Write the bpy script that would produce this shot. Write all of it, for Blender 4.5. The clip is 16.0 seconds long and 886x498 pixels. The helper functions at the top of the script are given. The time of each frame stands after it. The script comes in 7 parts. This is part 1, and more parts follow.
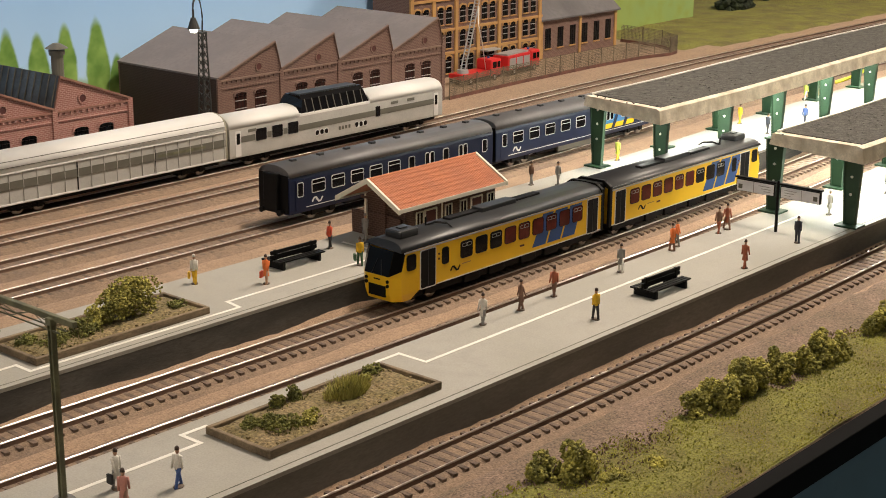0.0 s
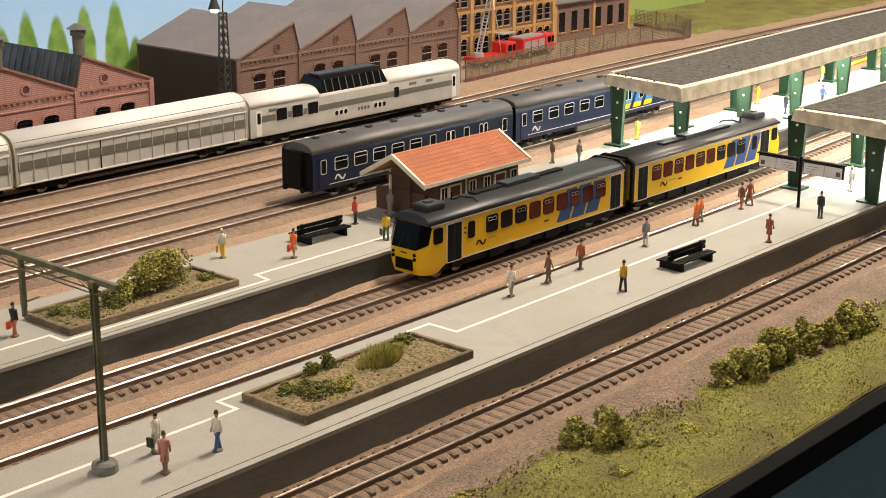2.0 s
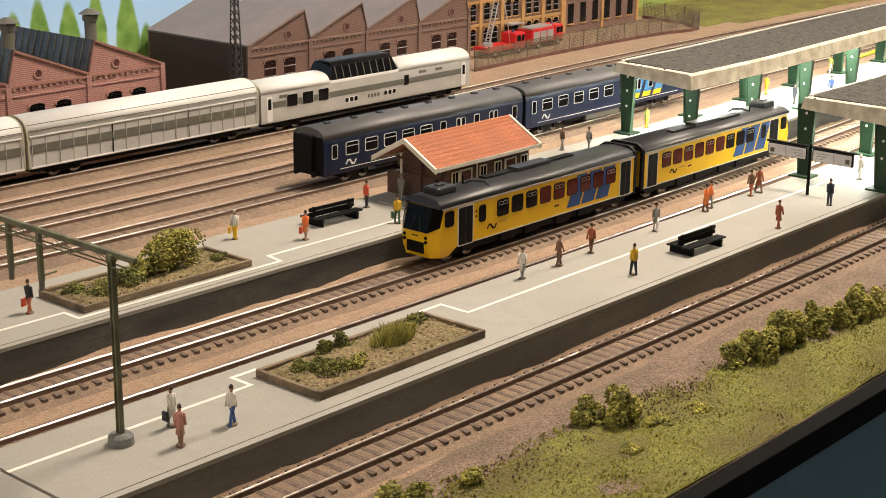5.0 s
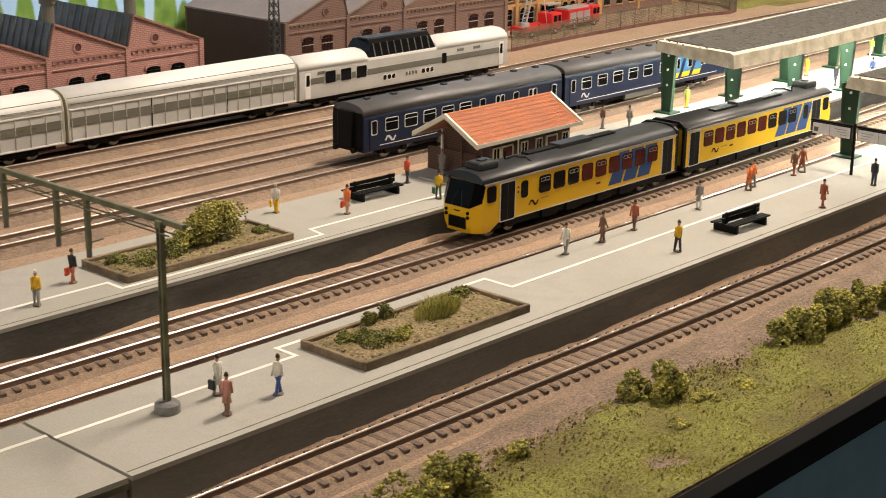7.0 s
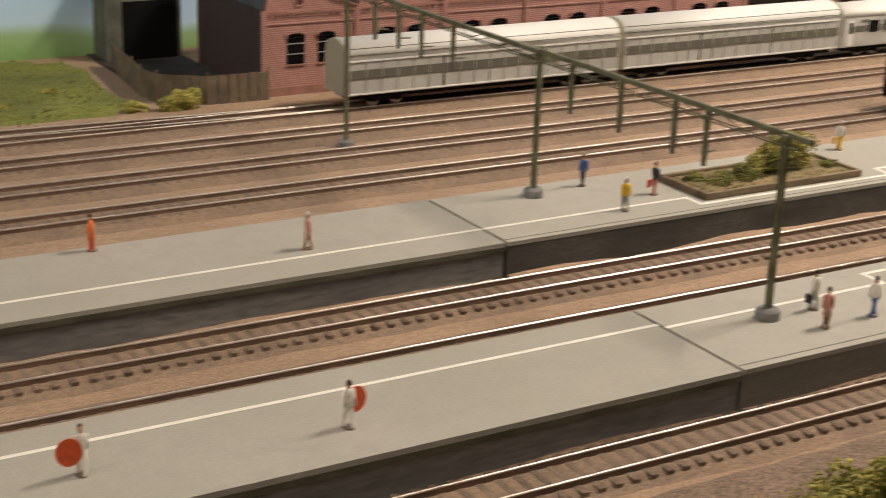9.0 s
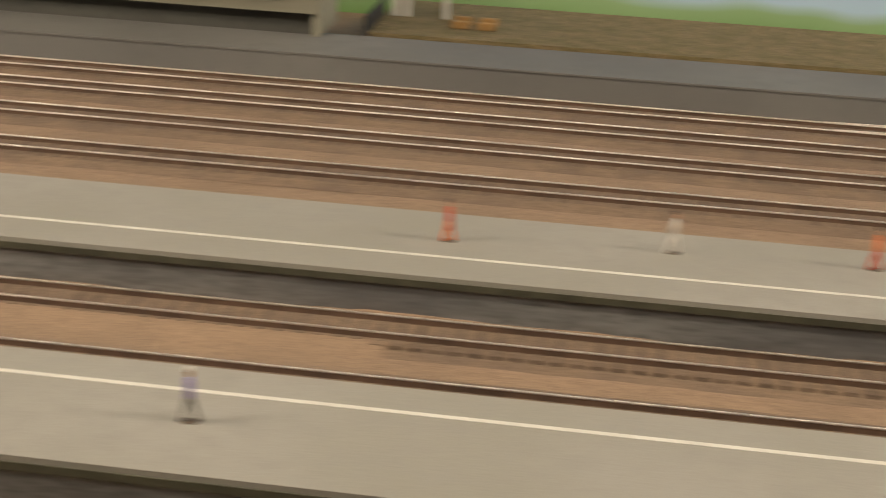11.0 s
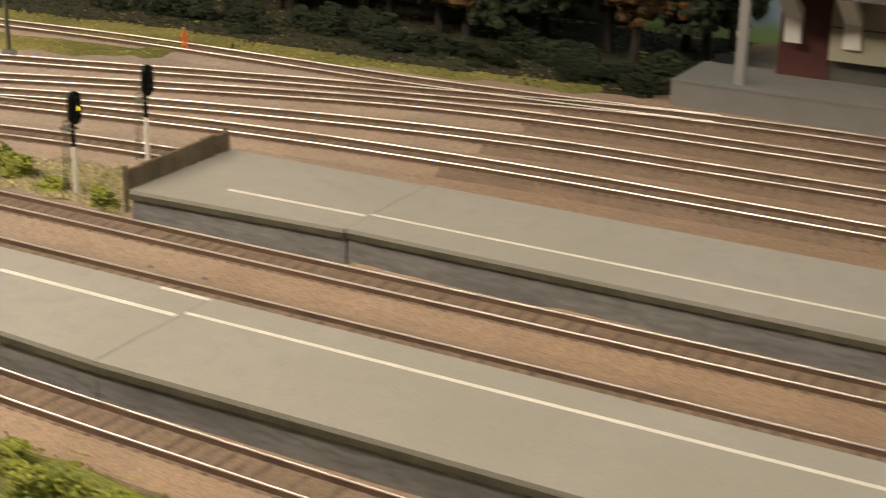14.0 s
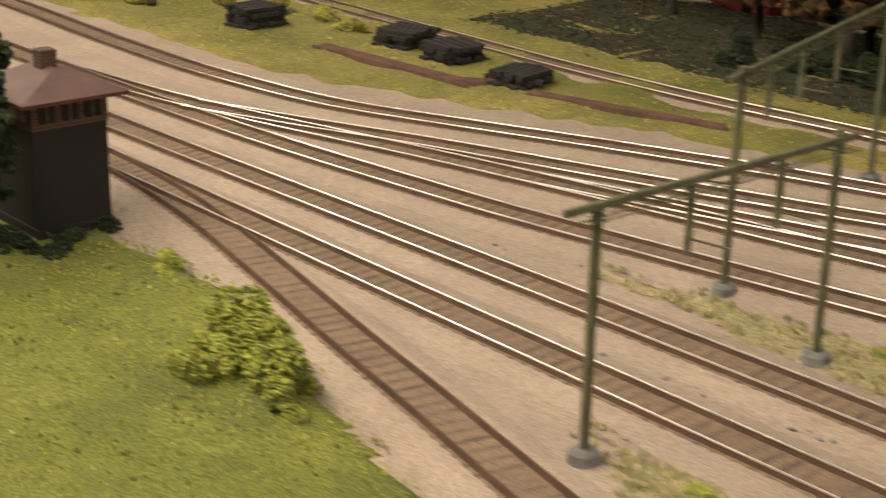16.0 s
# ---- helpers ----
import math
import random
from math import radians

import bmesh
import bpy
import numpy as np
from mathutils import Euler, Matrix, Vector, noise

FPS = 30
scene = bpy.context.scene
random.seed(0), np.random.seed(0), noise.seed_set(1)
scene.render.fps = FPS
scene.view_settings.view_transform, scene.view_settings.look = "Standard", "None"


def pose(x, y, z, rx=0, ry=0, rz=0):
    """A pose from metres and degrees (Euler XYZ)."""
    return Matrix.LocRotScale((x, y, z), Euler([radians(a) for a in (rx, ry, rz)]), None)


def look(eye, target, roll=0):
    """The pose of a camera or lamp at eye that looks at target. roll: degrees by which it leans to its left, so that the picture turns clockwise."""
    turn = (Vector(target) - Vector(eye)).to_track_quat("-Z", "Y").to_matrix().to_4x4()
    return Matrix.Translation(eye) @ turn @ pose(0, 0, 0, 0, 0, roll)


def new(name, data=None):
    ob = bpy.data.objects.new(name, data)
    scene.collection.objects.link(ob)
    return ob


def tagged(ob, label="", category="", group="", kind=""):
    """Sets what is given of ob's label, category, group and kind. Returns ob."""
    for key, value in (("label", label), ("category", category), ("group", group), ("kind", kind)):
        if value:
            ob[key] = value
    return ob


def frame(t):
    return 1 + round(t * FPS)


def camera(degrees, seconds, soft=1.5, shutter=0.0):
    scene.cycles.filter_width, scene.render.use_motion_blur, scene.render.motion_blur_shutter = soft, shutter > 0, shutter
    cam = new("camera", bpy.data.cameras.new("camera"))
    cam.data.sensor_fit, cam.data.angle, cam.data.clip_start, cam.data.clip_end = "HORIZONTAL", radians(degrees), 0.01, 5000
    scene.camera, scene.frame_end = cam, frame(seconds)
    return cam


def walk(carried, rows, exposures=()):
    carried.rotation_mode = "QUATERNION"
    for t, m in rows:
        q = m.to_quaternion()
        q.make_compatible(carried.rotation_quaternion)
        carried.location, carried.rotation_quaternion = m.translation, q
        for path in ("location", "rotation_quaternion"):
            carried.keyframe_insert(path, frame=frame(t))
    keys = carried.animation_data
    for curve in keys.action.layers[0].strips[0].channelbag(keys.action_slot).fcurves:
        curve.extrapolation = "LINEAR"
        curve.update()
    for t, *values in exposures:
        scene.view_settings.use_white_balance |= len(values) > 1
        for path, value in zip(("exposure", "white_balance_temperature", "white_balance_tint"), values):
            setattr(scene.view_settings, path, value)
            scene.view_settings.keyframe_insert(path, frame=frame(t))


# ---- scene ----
cam = camera(32.56, 16.0, soft=0.95, shutter=0.35)
PATH = [
    (0.0, pose(-0.5708, -0.5836, 0.2774, 74.04, -0.33, -48.86)),
    (0.5, pose(-0.5788, -0.5827, 0.2761, 73.97, -0.40, -48.83)),
    (1.0, pose(-0.5809, -0.5822, 0.2723, 73.84, -0.32, -48.89)),
    (1.5, pose(-0.5813, -0.5821, 0.2698, 73.79, -0.31, -48.82)),
    (2.0, pose(-0.5855, -0.5784, 0.2677, 73.78, -0.23, -48.76)),
    (2.5, pose(-0.5909, -0.5757, 0.2644, 73.74, -0.28, -48.74)),
    (3.0, pose(-0.5917, -0.5776, 0.2632, 73.76, -0.24, -48.83)),
    (3.5, pose(-0.5928, -0.5787, 0.2629, 73.72, -0.23, -48.77)),
    (4.0, pose(-0.5947, -0.5799, 0.2627, 73.72, -0.45, -48.66)),
    (6.5, pose(-0.5911, -0.5746, 0.2567, 73.32, -0.81, -48.05)),
    (7.0, pose(-0.5980, -0.5710, 0.2541, 73.10, -0.90, -47.42)),
    (7.5, pose(-0.6104, -0.5699, 0.2517, 72.84, -0.74, -45.82)),
    (8.0, pose(-0.6336, -0.5654, 0.2498, 72.45, -1.60, -41.93)),
    (8.5, pose(-0.6652, -0.5561, 0.2473, 71.76, -2.16, -37.00)),
    (9.0, pose(-0.6791, -0.5531, 0.2431, 71.11, -1.79, -30.23)),
    (9.2, pose(-0.6787, -0.5521, 0.2425, 70.73, -1.32, -27.40)),
    (11.3, pose(-1.1762, -0.5093, 0.2151, 70.03, -2.54, 13.85)),
    (11.5, pose(-1.2103, -0.5086, 0.2127, 70.48, -2.34, 17.16)),
    (12.0, pose(-1.3380, -0.5227, 0.2213, 70.26, -2.49, 21.62)),
    (12.5, pose(-1.4432, -0.5297, 0.2298, 70.23, -1.88, 25.47)),
    (13.0, look((-1.6181, -0.5478, 0.2406), (-2.378, 1.166, -0.457), 2.9)),
    (13.5, look((-1.7008, -0.5402, 0.2435), (-2.538, 1.135, -0.458), 1.9)),
    (14.0, look((-1.7661, -0.5294, 0.2426), (-2.660, 1.121, -0.448), 1.2)),
    (14.5, look((-1.8808, -0.4850, 0.2245), (-2.887, 1.112, -0.438), 3.0)),
    (15.0, look((-1.9505, -0.4475, 0.2179), (-3.113, 1.040, -0.442), 2.4)),
    (15.5, look((-2.0268, -0.4249, 0.2221), (-3.343, 0.925, -0.446), 0.9)),
    (16.0, look((-2.1159, -0.4206, 0.2212), (-3.528, 0.827, -0.448), 1.3)),
]
# the clip's camera settles its exposure as it turns
walk(cam, PATH, [(0.0, -0.34, 6500, 10), (1.2, -0.34, 6500, 10), (2.0, -0.02, 6500, 10), (7.5, -0.02, 6500, 10), (8.5, -0.1, 6500, 10), (9.2, -0.1, 6500, 10), (11.5, 0.12, 6800, 7), (12.5, 0.1, 6800, 7), (13.0, -0.24, 6750, 7), (13.5, -0.34, 6700, 7), (14.5, -0.3, 6500, 6), (15.5, -0.26, 6400, 5), (16.0, -0.4, 6650, 5)])

# ---- light: warm lamps over the front, some added unseen to brighten; dim room light ----
world = bpy.data.worlds.new("room")
scene.world = world
world.use_nodes = True
world.node_tree.nodes["Background"].inputs[0].default_value = (1.0, 0.92, 0.82, 1)
world.node_tree.nodes["Background"].inputs[1].default_value = 0.12
scene.view_settings.exposure = 0.0


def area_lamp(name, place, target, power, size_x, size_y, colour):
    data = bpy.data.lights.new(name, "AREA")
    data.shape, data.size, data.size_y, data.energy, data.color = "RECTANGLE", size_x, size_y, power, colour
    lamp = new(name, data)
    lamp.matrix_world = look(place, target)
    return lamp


WARM = (1.0, 0.845, 0.70)
area_lamp("layout_light", (0.38, -0.08, 0.95), (0.2, 0.07, 0), 17.0, 0.35, 0.05, WARM)
# added light, its source unseen: brightens the middle, long for rail glints
area_lamp("layout_light", (-1.25, -0.27, 0.76), (-1.25, 0.0, 0), 6.2, 1.9, 0.05, WARM)
area_lamp("layout_light", (-2.6, -0.5, 0.74), (-2.5, -0.05, 0), 15.0, 1.1, 0.05, WARM)
# two added lights, sources unseen: brighten the far west and east ends
area_lamp("layout_light", (-3.6, -0.1, 0.9), (-3.4, 0.15, 0), 14.0, 0.8, 0.05, WARM)
area_lamp("layout_light", (1.65, -0.1, 0.95), (1.4, 0.3, 0), 21.0, 0.35, 0.05, WARM)
# unseen fill lights, added on the visitors' side to lift the dark front faces
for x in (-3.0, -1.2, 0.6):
    area_lamp("hall_fill", (x, -1.7, 1.82), (x, -0.6, 0), 3.6, 1.2, 0.6, (1.0, 0.93, 0.84))
# light strips under the two station canopies
for x0, x1 in ((0.36, 0.70), (0.72, 1.06), (1.08, 1.44)):
    mid = (x0 + x1) / 2
    side = 0.02 * (1 - math.exp(-(max(0.0, mid - 0.43) / 0.26) ** 1.5))
    for y in (-0.126, 0.046):
        area_lamp("canopy_strip", (mid, y + side, 0.0612), (mid, y + side + 0.0001, 0), 0.75, x1 - x0, 0.012, (0.96, 1.0, 0.93))


# ---- materials ----
def material(name, colour, rough=0.6, metal=0.0, vary=0.15, size=60.0, bump=0.0, bump_size=800.0, tint=None, emit=0.0, coat=0.0, shine=0.5, island=0.0, grain=0.0, grain_size=1400.0, stretch=1.0):
    """A surface with stains at one scale and grain at another. size: features per metre."""
    m = bpy.data.materials.new(name)
    m.use_nodes = True
    nt = m.node_tree
    b = nt.nodes["Principled BSDF"]
    b.inputs["Roughness"].default_value, b.inputs["Metallic"].default_value = rough, metal
    b.inputs["Coat Weight"].default_value, b.inputs["Specular IOR Level"].default_value = coat, shine
    geo = nt.nodes.new("ShaderNodeNewGeometry")
    where = nt.nodes.new("ShaderNodeVectorMath")
    where.operation, where.inputs[1].default_value = "MULTIPLY", (1 / stretch, 1, 1)
    nt.links.new(geo.outputs["Position"], where.inputs[0])

    def noise_at(scale, detail=4.0):
        n = nt.nodes.new("ShaderNodeTexNoise")
        n.inputs["Scale"].default_value, n.inputs["Detail"].default_value = scale, detail
        nt.links.new(where.outputs[0], n.inputs["Vector"])
        return n

    def mix(kind, a, bb, fac):
        x = nt.nodes.new("ShaderNodeMix")
        x.data_type, x.blend_type = "RGBA", kind
        for value, socket in ((a, x.inputs["A"]), (bb, x.inputs["B"]), (fac, x.inputs["Factor"])):
            if hasattr(value, "links"):
                nt.links.new(value, socket)
            else:
                socket.default_value = value
        return x.outputs["Result"]

    def ramp(socket, lo, hi):
        r = nt.nodes.new("ShaderNodeMapRange")
        r.inputs["From Min"].default_value, r.inputs["From Max"].default_value = lo, hi
        nt.links.new(socket, r.inputs["Value"])
        return r.outputs["Result"]

    c1 = (*colour, 1)
    c2 = (*(tint or [v * (1 - vary * 1.6) for v in colour]), 1)
    big, small = noise_at(size), noise_at(size * 9, 6.0)
    col = mix("MIX", c1, c2, ramp(big.outputs["Fac"], 0.38, 0.66))
    dark = tuple(v * (1 - vary) for v in colour)
    col = mix("MIX", col, (*dark, 1), ramp(small.outputs["Fac"], 0.45, 0.75))
    if grain:
        fine = noise_at(grain_size, 2.0)
        speck = nt.nodes.new("ShaderNodeHueSaturation")
        span = nt.nodes.new("ShaderNodeMapRange")
        span.inputs["From Min"].default_value, span.inputs["From Max"].default_value = 0.3, 0.7
        span.inputs["To Min"].default_value, span.inputs["To Max"].default_value = 1 - grain, 1 + grain
        nt.links.new(fine.outputs["Fac"], span.inputs["Value"])
        nt.links.new(span.outputs["Result"], speck.inputs["Value"])
        nt.links.new(col, speck.inputs["Color"])
        col = speck.outputs["Color"]
    if island:
        lighter = nt.nodes.new("ShaderNodeHueSaturation")
        spread = nt.nodes.new("ShaderNodeMapRange")
        spread.inputs["To Min"].default_value, spread.inputs["To Max"].default_value = 1 - island, 1 + island
        nt.links.new(geo.outputs["Random Per Island"], spread.inputs["Value"])
        nt.links.new(spread.outputs["Result"], lighter.inputs["Value"])
        nt.links.new(col, lighter.inputs["Color"])
        col = lighter.outputs["Color"]
    nt.links.new(col, b.inputs["Base Color"])
    if bump:
        n = noise_at(bump_size, 5.0)
        bp = nt.nodes.new("ShaderNodeBump")
        bp.inputs["Strength"].default_value, bp.inputs["Distance"].default_value = bump, 0.0006
        nt.links.new(n.outputs["Fac"], bp.inputs["Height"])
        nt.links.new(bp.outputs["Normal"], b.inputs["Normal"])
    if emit:
        b.inputs["Emission Color"].default_value, b.inputs["Emission Strength"].default_value = c1, emit
    return m


RAIL = material("rail_steel", (0.72, 0.65, 0.57), 0.33, 1.0, vary=0.06, size=30)
# rust of the rail sides, also the dark of rail heads catching no light
RAIL_RUST_DULL = material("rail_rust_dull", (0.13, 0.075, 0.045), 0.8, vary=0.3, size=80)
SLEEPER = material("sleeper_brown", (0.15, 0.105, 0.075), 0.85, vary=0.3, size=200, bump=0.3, island=0.3, grain=0.3, grain_size=900)
SLEEPER_FAR = material("sleeper_dusty_brown", (0.19, 0.137, 0.096), 0.9, vary=0.25, size=150, bump=0.3, island=0.2, grain=0.25, grain_size=900)
PLATFORM = material("platform_grey", (0.352, 0.338, 0.295), 0.85, vary=0.10, size=12, bump=0.15, bump_size=900, tint=(0.315, 0.303, 0.255), grain=0.08, grain_size=1200)
EDGE = material("platform_edge_grey", (0.115, 0.108, 0.092), 0.85, vary=0.35, size=60, bump=0.3, grain=0.12, stretch=4)
EDGE_FRONT = material("platform_front_grey", (0.215, 0.20, 0.172), 0.85, vary=0.22, size=40, bump=0.25, grain=0.1, stretch=4)
LINE = material("line_paint_white", (0.78, 0.76, 0.68), 0.7, vary=0.1, size=90)
GRASS = material("grass_flock", (0.185, 0.18, 0.034), 0.95, vary=0.4, size=30, bump=1.0, bump_size=500, tint=(0.12, 0.095, 0.03), grain=0.5, grain_size=900)
FASCIA = material("black_fascia", (0.006, 0.006, 0.006), 0.9, vary=0.2, shine=0.1)
YELLOW = material("train_yellow", (0.86, 0.53, 0.01), 0.35, vary=0.04, size=30)
BLUE = material("train_blue", (0.016, 0.075, 0.25), 0.35, vary=0.05)
DARK = material("roof_dark_grey", (0.026, 0.027, 0.028), 0.42, vary=0.15, size=60, shine=0.4)
BLACK = material("black_plastic", (0.006, 0.006, 0.006), 0.55, vary=0.2, shine=0.14)
NAVY = material("coach_navy", (0.0055, 0.011, 0.036), 0.4, vary=0.1, shine=0.25)
WHITE = material("wagon_off_white", (0.68, 0.67, 0.63), 0.5, vary=0.06, size=30)
# side tone set below the roof white, so the sides' shade is in the colour
WAGONSIDE = material("wagon_white_side_shaded", (0.45, 0.44, 0.40), 0.55, vary=0.12, size=40, grain=0.06)
SLATE = material("slate_roof", (0.13, 0.12, 0.12), 0.8, vary=0.2, size=25)
TILE = material("orange_roof_tile", (0.50, 0.185, 0.085), 0.75, vary=0.22, size=60, tint=(0.42, 0.16, 0.085))
CREAM = material("cream_paint", (0.72, 0.68, 0.56), 0.6, vary=0.08)
CONCRETE = material("canopy_concrete", (0.80, 0.73, 0.58), 0.85, vary=0.3, size=90, bump=0.6, bump_size=400, tint=(0.50, 0.43, 0.31))
GRAVELROOF = material("gravel_roof", (0.10, 0.095, 0.08), 0.95, vary=0.4, size=200, bump=1.0, bump_size=900, grain=0.6, grain_size=900)
GREEN = material("green_steel", (0.02, 0.056, 0.026), 0.5, vary=0.2, shine=0.35)
GREYWALL = material("grey_concrete", (0.30, 0.30, 0.29), 0.8, vary=0.15, size=10)
ROOMWALL = material("room_wall", (0.35, 0.32, 0.28), 0.9, vary=0.1, size=1)


# ---- building helpers, in millimetres ----
def box(bm, x0, x1, y0, y1, z0, z1, bevel=0.0):
    v = [bm.verts.new((x, y, z)) for x in (x0, x1) for y in (y0, y1) for z in (z0, z1)]
    f = [bm.faces.new([v[i] for i in q]) for q in ((0, 1, 3, 2), (4, 6, 7, 5), (0, 4, 5, 1), (2, 3, 7, 6), (0, 2, 6, 4), (1, 5, 7, 3))]
    if bevel:
        edges = list({e for q in f for e in q.edges})
        bmesh.ops.bevel(bm, geom=edges, offset=bevel, segments=2, profile=0.5, affect="EDGES")
    return bm


def prism(bm, outline, axis, lo, hi):
    """An outline of (a, b) pairs drawn out along an axis: x takes (y, z), y takes (x, z), z takes (x, y)."""
    def at(p, d):
        return (d, *p) if axis == "x" else (p[0], d, p[1]) if axis == "y" else (*p, d)
    a, b = [bm.verts.new(at(p, lo)) for p in outline], [bm.verts.new(at(p, hi)) for p in outline]
    n = len(outline)
    bm.faces.new(a), bm.faces.new(b[::-1])
    for i in range(n):
        bm.faces.new((a[i], b[i], b[(i + 1) % n], a[(i + 1) % n]))
    return bm


def rod(bm, p, q, r, r2=None, n=8):
    p, q = Vector(p), Vector(q)
    turn = (q - p).to_track_quat("Z", "Y").to_matrix()
    r2 = r if r2 is None else r2
    rings = [[bm.verts.new(c + turn @ Vector((s * math.cos(2 * math.pi * i / n), s * math.sin(2 * math.pi * i / n), 0))) for i in range(n)] for c, s in ((p, r), (q, r2))]
    for i in range(n):
        bm.faces.new((rings[0][i], rings[0][(i + 1) % n], rings[1][(i + 1) % n], rings[1][i]))
    bm.faces.new(rings[0][::-1]), bm.faces.new(rings[1])
    return bm


def part(name, bm, material, parent=None, label="", at=None):
    """One mesh object from a bmesh in millimetres, under a thing or a part."""
    bmesh.ops.recalc_face_normals(bm, faces=bm.faces)
    me = bpy.data.meshes.new(name)
    bmesh.ops.scale(bm, vec=(0.001,) * 3, verts=bm.verts)
    bm.to_mesh(me)
    bm.free()
    me.materials.append(material)
    ob = new(name, me)
    if parent:
        ob.parent = parent
    if at:
        ob.matrix_basis = at
    return tagged(ob, label)


def thing(name, x, y, z, label, category, group="", kind="", turn=0.0):
    ob = new(name)
    ob.empty_display_size = 0.01
    ob.matrix_basis = pose(x / 1000, y / 1000, z / 1000, 0, 0, turn)
    return tagged(ob, label, category, group, kind)


B = bmesh.new
PZ = 13.5   # platform top above the rail tops
GZ = -5.0   # ballast


# ---- more materials ----
def brick_material(name, colour, mortar):
    m = material(name, colour, 0.85, vary=0.2, size=40)
    nt = m.node_tree
    b = nt.nodes["Principled BSDF"]
    old = b.inputs["Base Color"].links[0].from_socket
    geo = nt.nodes.new("ShaderNodeNewGeometry")
    sep, com, add = nt.nodes.new("ShaderNodeSeparateXYZ"), nt.nodes.new("ShaderNodeCombineXYZ"), nt.nodes.new("ShaderNodeMath")
    nt.links.new(geo.outputs["Position"], sep.inputs[0])
    nt.links.new(sep.outputs["X"], add.inputs[0]), nt.links.new(sep.outputs["Y"], add.inputs[1])
    nt.links.new(add.outputs[0], com.inputs["X"]), nt.links.new(sep.outputs["Z"], com.inputs["Y"])
    tex = nt.nodes.new("ShaderNodeTexBrick")
    tex.inputs["Scale"].default_value, tex.inputs["Mortar Size"].default_value = 1.0, 0.00022
    tex.inputs["Brick Width"].default_value, tex.inputs["Row Height"].default_value = 0.0036, 0.0015
    tex.inputs["Mortar"].default_value = (*mortar, 1)
    tex.inputs["Color2"].default_value = (*[v * 0.75 for v in colour], 1)
    nt.links.new(com.outputs[0], tex.inputs["Vector"]), nt.links.new(old, tex.inputs["Color1"])
    nt.links.new(tex.outputs["Color"], b.inputs["Base Color"])
    return m


def painted_backdrop():
    """Hand-painted board: green meadow below, blue sky above, soft brush edge between."""
    m = bpy.data.materials.new("painted_backdrop")
    m.use_nodes = True
    nt = m.node_tree
    b = nt.nodes["Principled BSDF"]
    b.inputs["Roughness"].default_value = 0.9
    geo, sep = nt.nodes.new("ShaderNodeNewGeometry"), nt.nodes.new("ShaderNodeSeparateXYZ")
    n = nt.nodes.new("ShaderNodeTexNoise")
    n.inputs["Scale"].default_value = 6
    nt.links.new(geo.outputs["Position"], n.inputs["Vector"]), nt.links.new(geo.outputs["Position"], sep.inputs[0])
    wob = nt.nodes.new("ShaderNodeMath")
    wob.operation, wob.inputs[1].default_value = "MULTIPLY_ADD", 0.05
    nt.links.new(n.outputs["Fac"], wob.inputs[0]), nt.links.new(sep.outputs["Z"], wob.inputs[2])
    ramp = nt.nodes.new("ShaderNodeValToRGB")
    span = nt.nodes.new("ShaderNodeMapRange")
    span.inputs["From Min"].default_value, span.inputs["From Max"].default_value = 0.0, 0.20
    nt.links.new(wob.outputs[0], span.inputs["Value"]), nt.links.new(span.outputs["Result"], ramp.inputs["Fac"])
    ramp.color_ramp.elements[0].position, ramp.color_ramp.elements[0].color = 0.10, (0.20, 0.36, 0.12, 1)
    ramp.color_ramp.elements[1].position, ramp.color_ramp.elements[1].color = 0.85, (0.26, 0.48, 0.80, 1)
    for pos, col in ((0.19, (0.30, 0.46, 0.22, 1)), (0.235, (0.48, 0.66, 0.80, 1)), (0.42, (0.38, 0.60, 0.86, 1))):
        e = ramp.color_ramp.elements.new(pos)
        e.color = col
    # soft-brushed poplars over a hedge
    mask = None
    wobble = nt.nodes.new("ShaderNodeTexNoise")
    wobble.inputs["Scale"].default_value, wobble.inputs["Detail"].default_value = 45, 3
    nt.links.new(geo.outputs["Position"], wobble.inputs["Vector"])

    def math_node(kind, a, bb):
        n2 = nt.nodes.new("ShaderNodeMath")
        n2.operation = kind
        for k, v in enumerate((a, bb)):
            if hasattr(v, "links"):
                nt.links.new(v, n2.inputs[k])
            else:
                n2.inputs[k].default_value = v
        return n2.outputs[0]

    for cx, half, cz, tall in ((0.186, 0.013, 0.044, 0.046), (0.218, 0.013, 0.042, 0.044), (0.248, 0.0125, 0.046, 0.046), (0.283, 0.014, 0.045, 0.047), (0.160, 0.012, 0.040, 0.042), (0.132, 0.012, 0.042, 0.044), (0.103, 0.013, 0.038, 0.040), (0.305, 0.012, 0.026, 0.030), (0.20, 0.14, 0.0, 0.052)):
        dx = math_node("DIVIDE", math_node("SUBTRACT", sep.outputs["X"], cx), half)
        dz = math_node("DIVIDE", math_node("SUBTRACT", sep.outputs["Z"], cz), tall)
        # narrower towards the top
        dx = math_node("MULTIPLY", dx, math_node("ADD", 1.0, math_node("MULTIPLY", math_node("MAXIMUM", dz, 0.0), 0.45)))
        r2 = math_node("ADD", math_node("MULTIPLY", dx, dx), math_node("MULTIPLY", dz, dz))
        r2 = math_node("ADD", r2, math_node("MULTIPLY", math_node("SUBTRACT", wobble.outputs["Fac"], 0.5), 0.7))
        soft = nt.nodes.new("ShaderNodeMapRange")
        soft.interpolation_type = "SMOOTHSTEP"
        soft.inputs["From Min"].default_value, soft.inputs["From Max"].default_value = 0.75, 1.25
        soft.inputs["To Min"].default_value, soft.inputs["To Max"].default_value = 1.0, 0.0
        nt.links.new(r2, soft.inputs["Value"])
        mask = soft.outputs["Result"] if mask is None else math_node("MAXIMUM", mask, soft.outputs["Result"])
    leaf = nt.nodes.new("ShaderNodeValToRGB")
